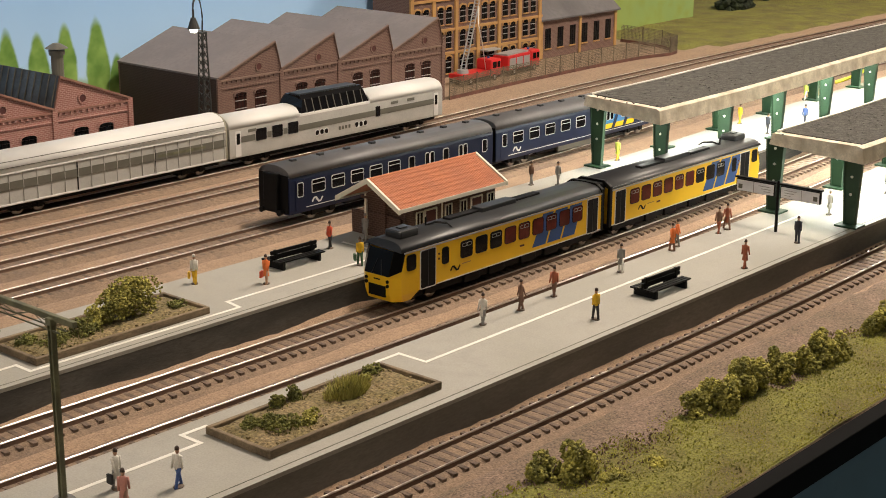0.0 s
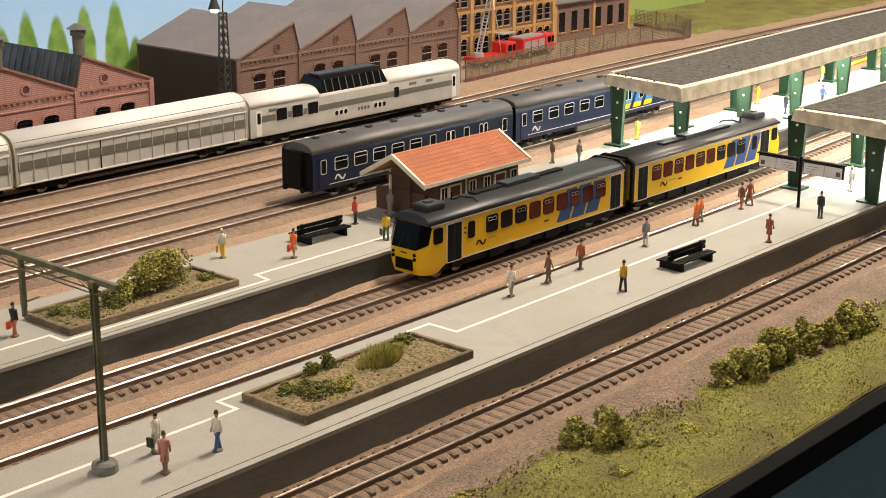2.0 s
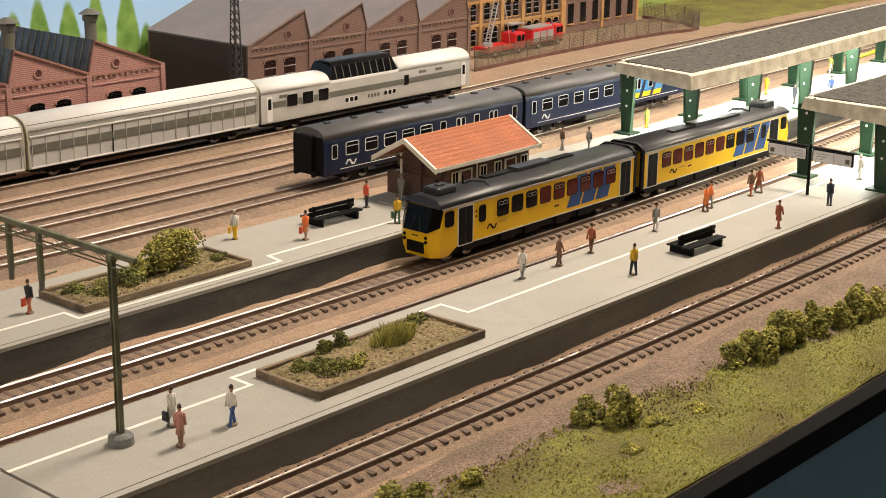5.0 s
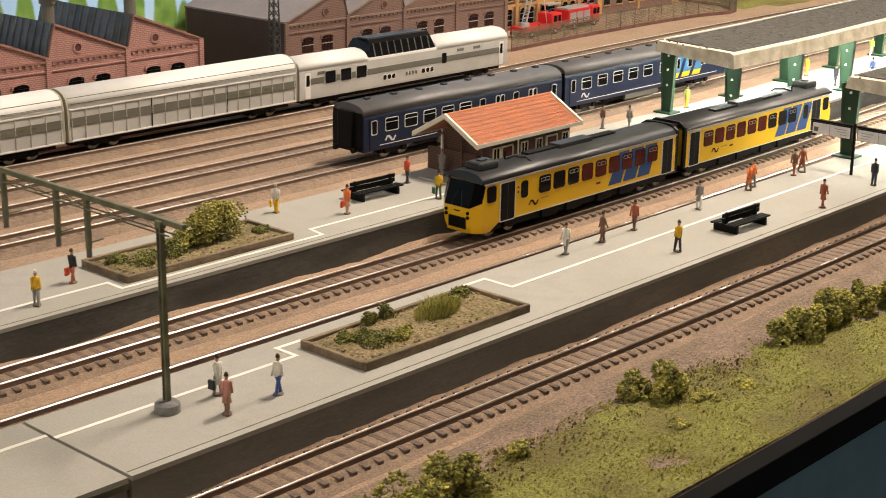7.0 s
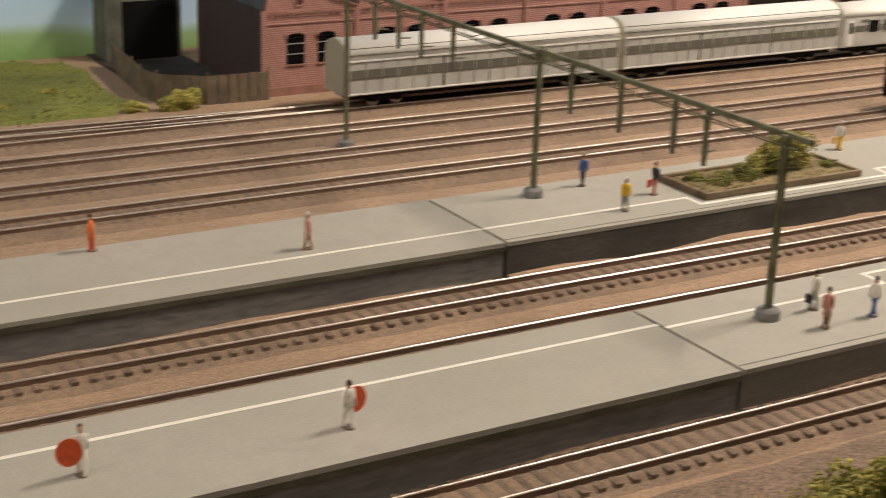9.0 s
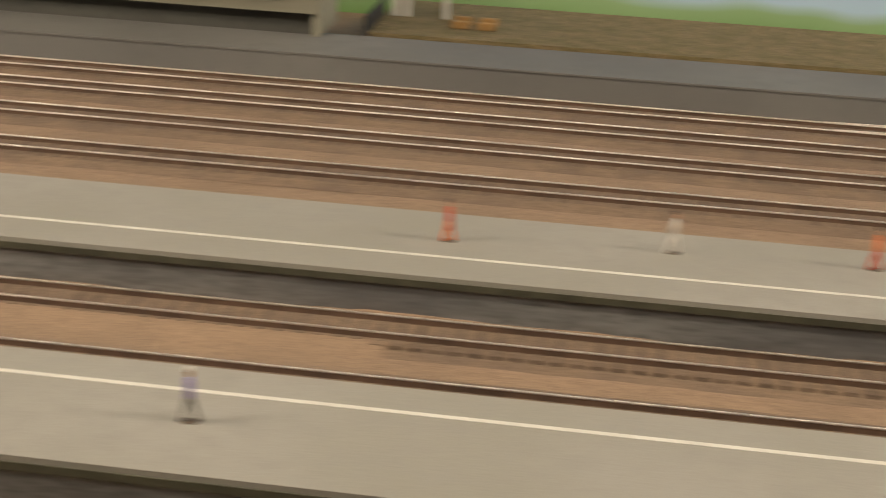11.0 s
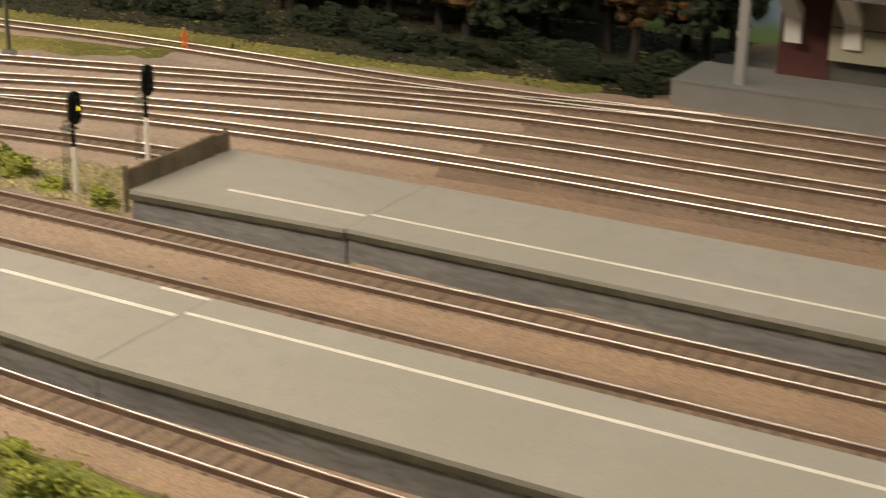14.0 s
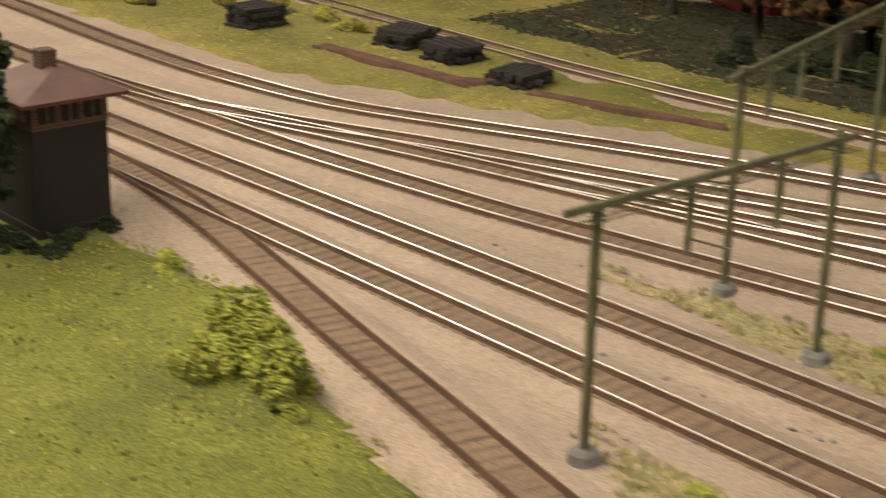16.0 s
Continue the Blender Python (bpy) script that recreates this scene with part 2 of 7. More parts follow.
    leaf.color_ramp.elements[0].position, leaf.color_ramp.elements[0].color = 0.35, (0.10, 0.22, 0.035, 1)
    leaf.color_ramp.elements[1].position, leaf.color_ramp.elements[1].color = 0.7, (0.24, 0.40, 0.09, 1)
    nt.links.new(wobble.outputs["Fac"], leaf.inputs["Fac"])
    paint = nt.nodes.new("ShaderNodeMix")
    paint.data_type = "RGBA"
    nt.links.new(mask, paint.inputs["Factor"]), nt.links.new(ramp.outputs["Color"], paint.inputs["A"]), nt.links.new(leaf.outputs["Color"], paint.inputs["B"])
    nt.links.new(paint.outputs["Result"], b.inputs["Base Color"])
    return m


def glass_dark(name, colour, rough=0.15):
    m = material(name, colour, rough, vary=0.3, size=90)
    m.node_tree.nodes["Principled BSDF"].inputs["Specular IOR Level"].default_value = 0.3
    return m


BRICK = brick_material("factory_brick", (0.36, 0.155, 0.125), (0.40, 0.25, 0.21))
BRICK2 = brick_material("factory_brown_brick", (0.17, 0.095, 0.075), (0.20, 0.13, 0.10))
KIOSKBRICK = brick_material("kiosk_brown_brick", (0.085, 0.045, 0.03), (0.12, 0.07, 0.05))
# dark brown end brick, with the shade of the ends included in the colour
BRICK_END = brick_material("dark_shaded_end_brick", (0.05, 0.03, 0.026), (0.06, 0.04, 0.035))
HUTBRICK = brick_material("black_brown_brick", (0.016, 0.013, 0.011), (0.02, 0.016, 0.014))
VERGE = material("brown_verge_soil", (0.215, 0.15, 0.108), 0.95, vary=0.3, size=35, bump=0.9, bump_size=800, tint=(0.155, 0.115, 0.075), grain=0.5, grain_size=900)
GRASS_WEST = material("green_flock", (0.18, 0.195, 0.033), 0.95, vary=0.35, size=20, bump=1.0, bump_size=500, tint=(0.09, 0.11, 0.022), grain=0.5, grain_size=800)
FLOCK_WEST = material("green_flock_bits", (0.36, 0.345, 0.052), 0.95, vary=0.35, size=11, tint=(0.19, 0.20, 0.034), island=0.5)
GRASS_DRY = material("dry_flock", (0.27, 0.235, 0.065), 0.95, vary=0.35, size=12, bump=1.0, bump_size=500, tint=(0.12, 0.125, 0.025), grain=0.5, grain_size=800)
FLOCK_DRY = material("dry_flock_bits", (0.45, 0.40, 0.11), 0.95, vary=0.35, size=9, tint=(0.23, 0.24, 0.05), island=0.5)
OCHRE = material("ochre_stone", (0.46, 0.26, 0.09), 0.8, vary=0.15)
BACKDROP = painted_backdrop()
BED = material("track_bed", (0.25, 0.175, 0.116), 0.95, vary=0.3, size=40, bump=0.9, bump_size=900, tint=(0.185, 0.132, 0.095), grain=0.3, grain_size=1000)
SAND = material("sand_ballast", (0.34, 0.234, 0.152), 0.95, vary=0.22, size=25, bump=0.8, bump_size=900, tint=(0.285, 0.198, 0.13), grain=0.28, grain_size=1100)


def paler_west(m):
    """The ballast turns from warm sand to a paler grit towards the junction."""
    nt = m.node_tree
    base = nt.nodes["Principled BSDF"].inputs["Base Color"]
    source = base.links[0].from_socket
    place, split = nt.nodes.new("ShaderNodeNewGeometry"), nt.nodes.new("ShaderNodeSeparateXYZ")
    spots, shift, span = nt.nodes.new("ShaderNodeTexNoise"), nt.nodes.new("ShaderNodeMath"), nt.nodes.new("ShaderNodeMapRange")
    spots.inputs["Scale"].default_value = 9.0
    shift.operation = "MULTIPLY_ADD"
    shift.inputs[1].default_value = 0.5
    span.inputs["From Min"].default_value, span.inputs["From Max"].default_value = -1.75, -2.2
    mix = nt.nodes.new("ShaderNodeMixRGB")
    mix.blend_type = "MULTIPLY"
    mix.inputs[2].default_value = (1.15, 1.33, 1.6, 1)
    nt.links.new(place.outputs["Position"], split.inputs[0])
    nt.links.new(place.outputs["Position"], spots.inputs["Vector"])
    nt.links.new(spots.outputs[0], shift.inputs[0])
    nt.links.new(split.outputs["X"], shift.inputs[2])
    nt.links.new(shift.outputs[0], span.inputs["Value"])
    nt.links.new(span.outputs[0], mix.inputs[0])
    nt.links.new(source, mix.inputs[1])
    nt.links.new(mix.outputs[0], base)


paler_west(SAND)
GLASS = glass_dark("window_glass_dark", (0.008, 0.008, 0.009))
SCREENBLACK = material("windscreen_black", (0.005, 0.005, 0.005), 0.2, vary=0.1, shine=0.12)
WORKSGLASS = glass_dark("works_glass_red_brown", (0.045, 0.02, 0.017))
REDGLASS = glass_dark("window_glass_maroon", (0.13, 0.026, 0.02))
FRAME = material("pale_window_frame", (0.62, 0.62, 0.60), 0.4, vary=0.05)
VENTFRAME = material("grey_vent_frame", (0.33, 0.32, 0.30), 0.45, vary=0.1)
GREYPANEL = material("grey_band", (0.12, 0.115, 0.09), 0.5, vary=0.1)
STEEL = material("wheel_steel", (0.35, 0.33, 0.30), 0.35, 1.0, vary=0.3, size=200)
OLIVE = material("olive_mast_paint", (0.15, 0.15, 0.085), 0.6, vary=0.3, size=120)
OLIVE_EDGE = material("olive_coping", (0.10, 0.095, 0.06), 0.8, vary=0.3, size=60, bump=0.3)
STONE = material("rough_grey_stone", (0.25, 0.248, 0.24), 0.6, vary=0.4, size=60, bump=0.7, bump_size=160, grain=0.15, grain_size=400, stretch=5, tint=(0.16, 0.16, 0.16))
WOOD = material("weathered_wood", (0.175, 0.135, 0.085), 0.85, vary=0.35, size=60, bump=0.5, bump_size=600)
SOIL = material("dry_soil", (0.24, 0.18, 0.09), 0.95, vary=0.4, size=80, bump=1.0, bump_size=500, tint=(0.16, 0.13, 0.05), grain=0.6, grain_size=700)
LEAF = material("foam_foliage", (0.41, 0.375, 0.085), 0.95, vary=0.35, size=110, bump=0.8, bump_size=900, tint=(0.13, 0.13, 0.033), island=0.45)
LEAF_BRIGHT = material("bright_foam_foliage", (0.36, 0.38, 0.065), 0.95, vary=0.35, size=150, bump=0.8, bump_size=900, tint=(0.16, 0.19, 0.036), island=0.4)
MOSSLEAF = material("dark_moss_foliage", (0.20, 0.20, 0.05), 0.95, vary=0.35, size=110, bump=0.8, bump_size=900, tint=(0.10, 0.105, 0.028), island=0.45)
BORDERWOOD = material("worn_border_wood", (0.235, 0.175, 0.105), 0.85, vary=0.4, size=90, bump=0.6, bump_size=500, grain=0.2, stretch=3)
TUFT = material("static_grass", (0.50, 0.46, 0.13), 0.95, vary=0.3, size=120, tint=(0.30, 0.29, 0.08), island=0.35)
LEAF_DARK = material("dark_foliage", (0.026, 0.038, 0.014), 0.95, vary=0.4, size=60, bump=0.8, bump_size=500, island=0.4)
BARK = material("dark_bark", (0.045, 0.034, 0.024), 0.9, vary=0.3, size=90, bump=0.6)
LEAF_RUST = material("autumn_foliage", (0.11, 0.06, 0.016), 0.95, vary=0.4, size=60, bump=0.8, bump_size=500, island=0.4)
FLOCK = material("grass_flock_bits", (0.37, 0.355, 0.05), 0.95, vary=0.35, size=34, tint=(0.18, 0.19, 0.038), island=0.25)
RED = material("fire_red", (0.55, 0.02, 0.02), 0.35, vary=0.08)
SILVER = material("silver_grey", (0.45, 0.45, 0.44), 0.4, 0.4, vary=0.1)
PLASTIC = material("white_plastic", (0.80, 0.78, 0.72), 0.45, vary=0.06)
DARKRED = material("dark_red_wall", (0.10, 0.03, 0.025), 0.8, vary=0.2)
BEIGE = material("beige_panel", (0.37, 0.35, 0.26), 0.75, vary=0.06, size=8)
LEDGE = material("grey_quay", (0.20, 0.195, 0.18), 0.8, vary=0.12, size=9, grain=0.08)
RUST = material("rusty_iron", (0.15, 0.06, 0.04), 0.85, vary=0.3, size=90)
CREOSOTE = material("creosoted_timber", (0.03, 0.028, 0.026), 0.8, vary=0.4, size=120, island=0.4)
YELLOWSIGN = material("yellow_hose", (0.75, 0.65, 0.04), 0.5, vary=0.05)
SIGNFACE = material("sign_face", (0.75, 0.75, 0.76), 0.4, vary=0.08, size=200)
LAMPGLOW = material("lamp_glow", (1.0, 0.93, 0.78), 0.5, vary=0.0, emit=12.0)
REDGLOW = material("signal_red_glow", (1.0, 0.03, 0.06), 0.5, vary=0.0, emit=6.0)
AMBER = material("signal_amber_glow", (0.95, 0.75, 0.02), 0.5, vary=0.0, emit=1.5)


# ---- shapes ----
def bend(x):
    """The station lies on a slight curve at its far end."""
    return 20.0 * (1 - math.exp(-(max(0.0, x - 430) / 260) ** 1.5))


def spline(points, step=9.0):
    """A smooth line through points at uneven distances."""
    pts = [Vector(p) for p in points]
    gaps = [(b - a).length for a, b in zip(pts, pts[1:])]
    runs = [(b - a) / g for a, b, g in zip(pts, pts[1:], gaps)]
    slopes = [runs[0]] + [(runs[i - 1] * gaps[i] + runs[i] * gaps[i - 1]) / (gaps[i - 1] + gaps[i]) for i in range(1, len(runs))] + [runs[-1]]
    out = []
    for a, b, g, m0, m1 in zip(pts, pts[1:], gaps, slopes, slopes[1:]):
        n = max(1, int(g / step))
        for i in range(n):
            t = i / n
            out.append(a * (2 * t ** 3 - 3 * t * t + 1) + m0 * g * (t ** 3 - 2 * t * t + t) + b * (3 * t * t - 2 * t ** 3) + m1 * g * (t ** 3 - t * t))
    out.append(pts[-1])
    return out


def sweep(bm, path, section, closed=True):
    """A section of (side, up) pairs carried along a path of points."""
    rings = []
    for i, p in enumerate(path):
        d = (path[min(i + 1, len(path) - 1)] - path[max(i - 1, 0)]).normalized()
        side = Vector((-d.y, d.x, 0)).normalized()
        rings.append([bm.verts.new((p.x + side.x * s, p.y + side.y * s, p.z + u)) for s, u in section])
    n = len(section)
    for a, b in zip(rings, rings[1:]):
        for i in range(n if closed else n - 1):
            bm.faces.new((a[i], a[(i + 1) % n], b[(i + 1) % n], b[i]))
    if closed:
        bm.faces.new(rings[0]), bm.faces.new(rings[-1][::-1])
    return bm


def rounded(x0, x1, z0, z1, r, n=3):
    out = []
    for cx, cz, a0 in ((x1 - r, z1 - r, 0), (x0 + r, z1 - r, 90), (x0 + r, z0 + r, 180), (x1 - r, z0 + r, 270)):
        out += [(cx + r * math.cos(radians(a0 + 90 * i / n)), cz + r * math.sin(radians(a0 + 90 * i / n))) for i in range(n + 1)]
    return out


def ring(bm, outer, inner, axis, lo, hi):
    """A frame between two outlines with as many points."""
    def at(p, d):
        return (d, *p) if axis == "x" else (p[0], d, p[1])
    v = [[bm.verts.new(at(p, d)) for p in o] for o in (outer, inner) for d in (lo, hi)]
    n = len(outer)
    for i in range(n):
        j = (i + 1) % n
        for a, b in ((0, 1), (1, 3), (3, 2), (2, 0)):
            bm.faces.new((v[a][i], v[a][j], v[b][j], v[b][i]))
    return bm


rng = random.Random(7)


_seed = bmesh.new()
bmesh.ops.create_icosphere(_seed, subdivisions=1, radius=1.0)
_seed.verts.ensure_lookup_table()
ICO_V, ICO_F = [v.co.copy() for v in _seed.verts], [[v.index for v in f.verts] for f in _seed.faces]
_seed.free()


OCTA_F = [(0, 2, 4), (2, 1, 4), (1, 3, 4), (3, 0, 4), (2, 0, 5), (1, 2, 5), (3, 1, 5), (0, 3, 5)]


def crumb(bm, c, r):
    """A tiny uneven crumb with eight faces."""
    turn = rng.uniform(0, 1.57)
    u, w = math.cos(turn), math.sin(turn)
    made = []
    for x, y, z in ((1, 0, 0), (-1, 0, 0), (0, 1, 0), (0, -1, 0), (0, 0, 1), (0, 0, -1)):
        k = r * rng.uniform(0.7, 1.3)
        made.append(bm.verts.new((c[0] + (x * u - y * w) * k, c[1] + (x * w + y * u) * k, c[2] + z * k)))
    for f in OCTA_F:
        bm.faces.new([made[i] for i in f])


def lump(bm, c, r, squash=0.85):
    """A small uneven clump with twenty faces."""
    made = []
    for v in ICO_V:
        k = r * rng.uniform(0.68, 1.28)
        made.append(bm.verts.new((c[0] + v.x * k, c[1] + v.y * k, c[2] + v.z * k * squash)))
    for f in ICO_F:
        bm.faces.new([made[i] for i in f])


def flake(bm, c, r):
    """A tiny torn leaf of foam, four faces."""
    v = [bm.verts.new((c[0] + rng.uniform(-r, r), c[1] + rng.uniform(-r, r), c[2] + rng.uniform(-r, r))) for _ in range(4)]
    for q in ((0, 1, 2), (0, 1, 3), (0, 2, 3), (1, 2, 3)):
        bm.faces.new([v[i] for i in q])


def foliage(bm, c, rx, ry, rz, count, size):
    """Knobbly foam: separate lobes of crumbs, open between them, with a few loose flakes."""
    lobes = []
    for k in range(rng.randint(7, 10)):
        a, d, h = rng.uniform(0, 6.283), rng.uniform(0.15, 0.72), rng.uniform(0.12, 0.72)
        d *= 1.15 - 0.6 * h
        lobes.append((Vector((c[0] + rx * d * math.cos(a), c[1] + ry * d * math.sin(a), c[2] + rz * h)), rng.uniform(0.24, 0.44)))
    for i in range(int(count * 3.4)):
        o, k = lobes[rng.randrange(len(lobes))]
        d = Vector((rng.gauss(0, 1), rng.gauss(0, 1), rng.gauss(0.2, 1))).normalized() * k
        reach = rng.uniform(0.78, 1.08)
        p = o + Vector((d.x * rx, d.y * ry, d.z * rz * 0.85)) * reach
        p.z = max(p.z, c[2] + size * 0.3)
        if i % 5 == 0:
            flake(bm, p, size * rng.uniform(0.4, 0.8))
        elif i % 5 < 3:
            crumb(bm, p, size * rng.uniform(0.45, 0.95))
        else:
            lump(bm, p, size * rng.uniform(0.42, 0.95))
    return bm


def tuft(bm, c, rx, ry, rz, count):
    """Fine upright blades in an uneven clump."""
    for _ in range(count):
        a, k = rng.uniform(0, 6.283), math.sqrt(rng.random())
        x, y = c[0] + rx * k * math.cos(a), c[1] + ry * k * math.sin(a)
        h = rz * (1.05 - 0.6 * k * k) * rng.uniform(0.55, 1.1)
        lx, ly = rng.uniform(-0.3, 0.3) * h + 0.3 * k * math.cos(a) * h, rng.uniform(-0.3, 0.3) * h + 0.3 * k * math.sin(a) * h
        b, w = rng.uniform(0, 3.14), rng.uniform(0.25, 0.5)
        dx, dy = w * math.cos(b), w * math.sin(b)
        p, q, r, s = (bm.verts.new(v) for v in ((x - dx, y - dy, c[2]), (x + dx, y + dy, c[2]), (x + dx * 0.6 + lx * 0.5, y + dy * 0.6 + ly * 0.5, c[2] + h * 0.6), (x + lx, y + ly, c[2] + h)))
        bm.faces.new((p, q, r)), bm.faces.new((p, r, s))
    return bm


def bush(x, y, z, rx, ry, rz, leaf, label, count=480, size=1.3):
    t = thing("bush", x, y, z, label, "bush", "lineside bushes")
    part("foliage", foliage(B(), (0, 0, -1), rx, ry, rz, int(count * min(1.0, max(0.25, rx * ry * rz / 3600))), size), leaf, t)
    bm = B()
    for i in range(4):
        a = rng.uniform(0, 6.28)
        rod(bm, (0, 0, -1.5), (rx * 0.4 * math.cos(a), ry * 0.4 * math.sin(a), rz * 0.6), 0.7, 0.3, 5)
    part("stem", bm, WOOD, t)
    return t


# ---- ground, tracks ----
def ground_sheet(x0, x1):
    """Ballast ground with a slight roughness, open to the front edge of the layout."""
    bm = B()
    xs, ys = list(range(x0, x1 + 1, 25)), [-283, -262, -235, -205, -180, -120, -60, 0, 60, 120, 180, 260, 340, 400, 470, 594]
    grid = [[bm.verts.new((x, y, GZ + noise.noise(Vector((x * 0.02, y * 0.02, 0))) * 0.5)) for y in ys] for x in xs]
    for a, b in zip(grid, grid[1:]):
        for i in range(len(ys) - 1):
            bm.faces.new((a[i], b[i], b[i + 1], a[i + 1]))
    return bm


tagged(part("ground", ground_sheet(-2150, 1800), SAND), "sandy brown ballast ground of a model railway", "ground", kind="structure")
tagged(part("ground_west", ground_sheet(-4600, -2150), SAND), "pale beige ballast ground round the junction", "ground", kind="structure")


def verge_sheet():
    """Darker earth between the front track and the grass, with an uneven inner edge."""
    bm = B()
    rows = []
    for x in range(-2150, 1801, 15):
        edge = -187 + 5 * noise.noise(Vector((x * 0.013, 2, 0))) + 2.5 * noise.noise(Vector((x * 0.07, 5, 0)))
        rows.append([bm.verts.new((x, y, GZ + h + 0.5 * noise.noise(Vector((x * 0.05, y * 0.05, 4))))) for y, h in ((-283, 1.0), (-250, 1.0), (-215, 1.0), (edge - 6, 0.9), (edge, -0.6))])
    for a, b in zip(rows, rows[1:]):
        for i in range(4):
            bm.faces.new((a[i], b[i], b[i + 1], a[i + 1]))
    return bm


tagged(part("ground_verge", verge_sheet(), VERGE), "dark brown earth verge in front of the track", "ground", kind="structure")
SHELF = material("blue_black_shelf", (0.13, 0.21, 0.26), 0.7, vary=0.15, size=8, shine=0.3)
tagged(part("fascia", box(B(), -4600, 1800, -291, -283, -120, -17), SHELF), "blue-black front board of the layout", "fascia", kind="structure")
tagged(part("fascia_trim", box(B(), -4600, 1800, -292, -283, -17, -4, 0.5), FASCIA), "black top edge of the front board", "trim", kind="structure")
tagged(part("fascia_shelf", box(B(), -4600, 1800, -420, -292, -132, -120), SHELF), "dark ledge below the layout front", "shelf", kind="structure")


def track(points, label, pieces=None, open_bed=False, lift=0.0, dull=-9999):
    # west of dull, rail heads are coloured dark for lack of glint; sleepers lie buried
    path = spline([(x, y, lift) for x, y in points])
    t = thing("railway_track", 0, 0, 0, label, "track", "railway tracks", "structure")
    deep = [(-22, -2.4), (-14, -1.3), (-10.5, 0), (10.5, 0), (14, -1.3), (22, -2.4)]
    flat = [(-22, -2.2), (-15.4, 0.12), (15.4, 0.12), (22, -2.2)]
    narrow = [(-12.4, -2.2), (-10.4, 0.12), (10.4, 0.12), (12.4, -2.2)]
    shoulder = [(-23, -2.3), (-14, -0.12), (-9, 0.06), (9, 0.06), (14, -0.12), (23, -2.3)]
    buried = -1200 if open_bed else -2150
    split = len([p for p in path if p.x < buried])
    for run, section, heap in ((path[:split + 1], narrow, SAND), (path[split:], deep if open_bed else flat, None)):
        if len(run) > 1:
            low = [p + Vector((0, 0, -2.85)) for p in run]
            part("track_bed", sweep(B(), low, section, False), BED, t)
            if heap:
                part("ballast_shoulder", sweep(B(), low, shoulder, False), heap, t, "pale ballast heaped over the sleeper ends")
    for s in (-1, 1):
        rail = part("rail", sweep(B(), path, [(s * 8.25 - 0.75, -3.0), (s * 8.25 + 0.75, -3.0), (s * 8.25 + 0.36, -0.5), (s * 8.25 - 0.36, -0.5)]), RAIL_RUST_DULL, t)
        near, far = [p for p in path if p.x >= dull], [p for p in path if p.x < dull]
        if len(far) > 1:
            part("dull_rail_head", sweep(B(), far + near[:1], [(s * 8.25 + u, w) for u, w in ((-0.5, -0.76), (0.5, -0.76), (0.46, -0.3), (0.2, -0.05), (-0.2, -0.05), (-0.46, -0.3))]), RAIL_RUST_DULL, rail, "dark running surface, its missing glint put in the colour")
        part("rail_head", sweep(B(), near, [(s * 8.25 + u, w) for u, w in ((-0.5, -0.76), (0.5, -0.76), (0.5, -0.53), (0.46, -0.36), (0.33, -0.16), (0.14, -0.03), (-0.14, -0.03), (-0.33, -0.16), (-0.46, -0.36), (-0.5, -0.53))]), RAIL, rail, "polished running surface")
    bm = B()
    shared = None
    gone, due = 0.0, 0.0
    for a, b in zip(path, path[1:]):
        d = (b - a).normalized()
        while due <= gone + (b - a).length:
            p = a + d * (due - gone)
            due += 7.4
            turn = math.degrees(math.atan2(d.y, d.x)) + rng.uniform(-1.2, 1.2)
            if pieces and pieces[0] < p.x < pieces[1]:
                if shared is None:
                    first = part("sleeper", box(B(), -1.35, 1.35, -14.6, 14.6, -2.0, 0.0, 0.2), SLEEPER, t)
                    shared = first.data
                    ob = first
                else:
                    ob = new("sleeper", shared)
                    ob.parent = t
                ob.matrix_basis = pose(p.x / 1000, p.y / 1000, (-2.6 + lift + rng.uniform(-0.15, 0.1)) / 1000, 0, 0, turn)
            else:
                c, s = math.cos(radians(turn)), math.sin(radians(turn))
                half = 10.9 if p.x < buried else 14.6
                v = [bm.verts.new((p.x + u * c - w * s, p.y + u * s + w * c, z)) for z in (-4.4, (-2.6 if p.x > dull else -2.7) + lift) for u, w in ((-1.35, -half), (1.35, -half), (1.35, half), (-1.35, half))]
                for q in ((4, 5, 6, 7), (0, 1, 5, 4), (1, 2, 6, 5), (2, 3, 7, 6), (3, 0, 4, 7)):
                    bm.faces.new([v[k] for k in q])
        gone += (b - a).length
    if bm.verts:
        tagged(part("sleepers", bm, SLEEPER_FAR, t), kind="stuff")
    else:
        bm.free()
    return t


def east(y):
    return [(x, y + bend(x)) for x in (430, 700, 950, 1200, 1500, 1750)]


LT = "model railway track with polished rails on brown sleepers"
track([(-2850, -50), (-2769, -53), (-2702, -61), (-2597, -83), (-2533, -98), (-2473, -111), (-2417, -124), (-2371, -134), (-2332, -141), (-2282, -148), (-2244, -152), (-2150, -160), (-2050, -164), (-1500, -165.5), (-400, -165.5), *east(-165.5)], "front " + LT, (-330, 330), True, 0.0, -2290)
track([(-4400, -48), (-3000, -50), (-2690, -51), (-1500, -53), (-400, -53), *east(-53)], "platform " + LT, (-330, 40), True, 0.05)
track([(-4400, -14), (-2846, -13), (-2702, -9), (-2600, -6), (-2400, -2), (-2200, 0), (-400, 0), *east(0)], "platform " + LT, (-420, 45), True)
track([(-4400, 22), (-3000, 28), (-2870, 31), (-2765, 36), (-2672, 45), (-2612, 52), (-2536, 65), (-2464, 78), (-2377, 95), (-2290, 107), (-2200, 112), (-2100, 113), (-400, 113), *east(113)], "back platform " + LT, None, True, 0.05)
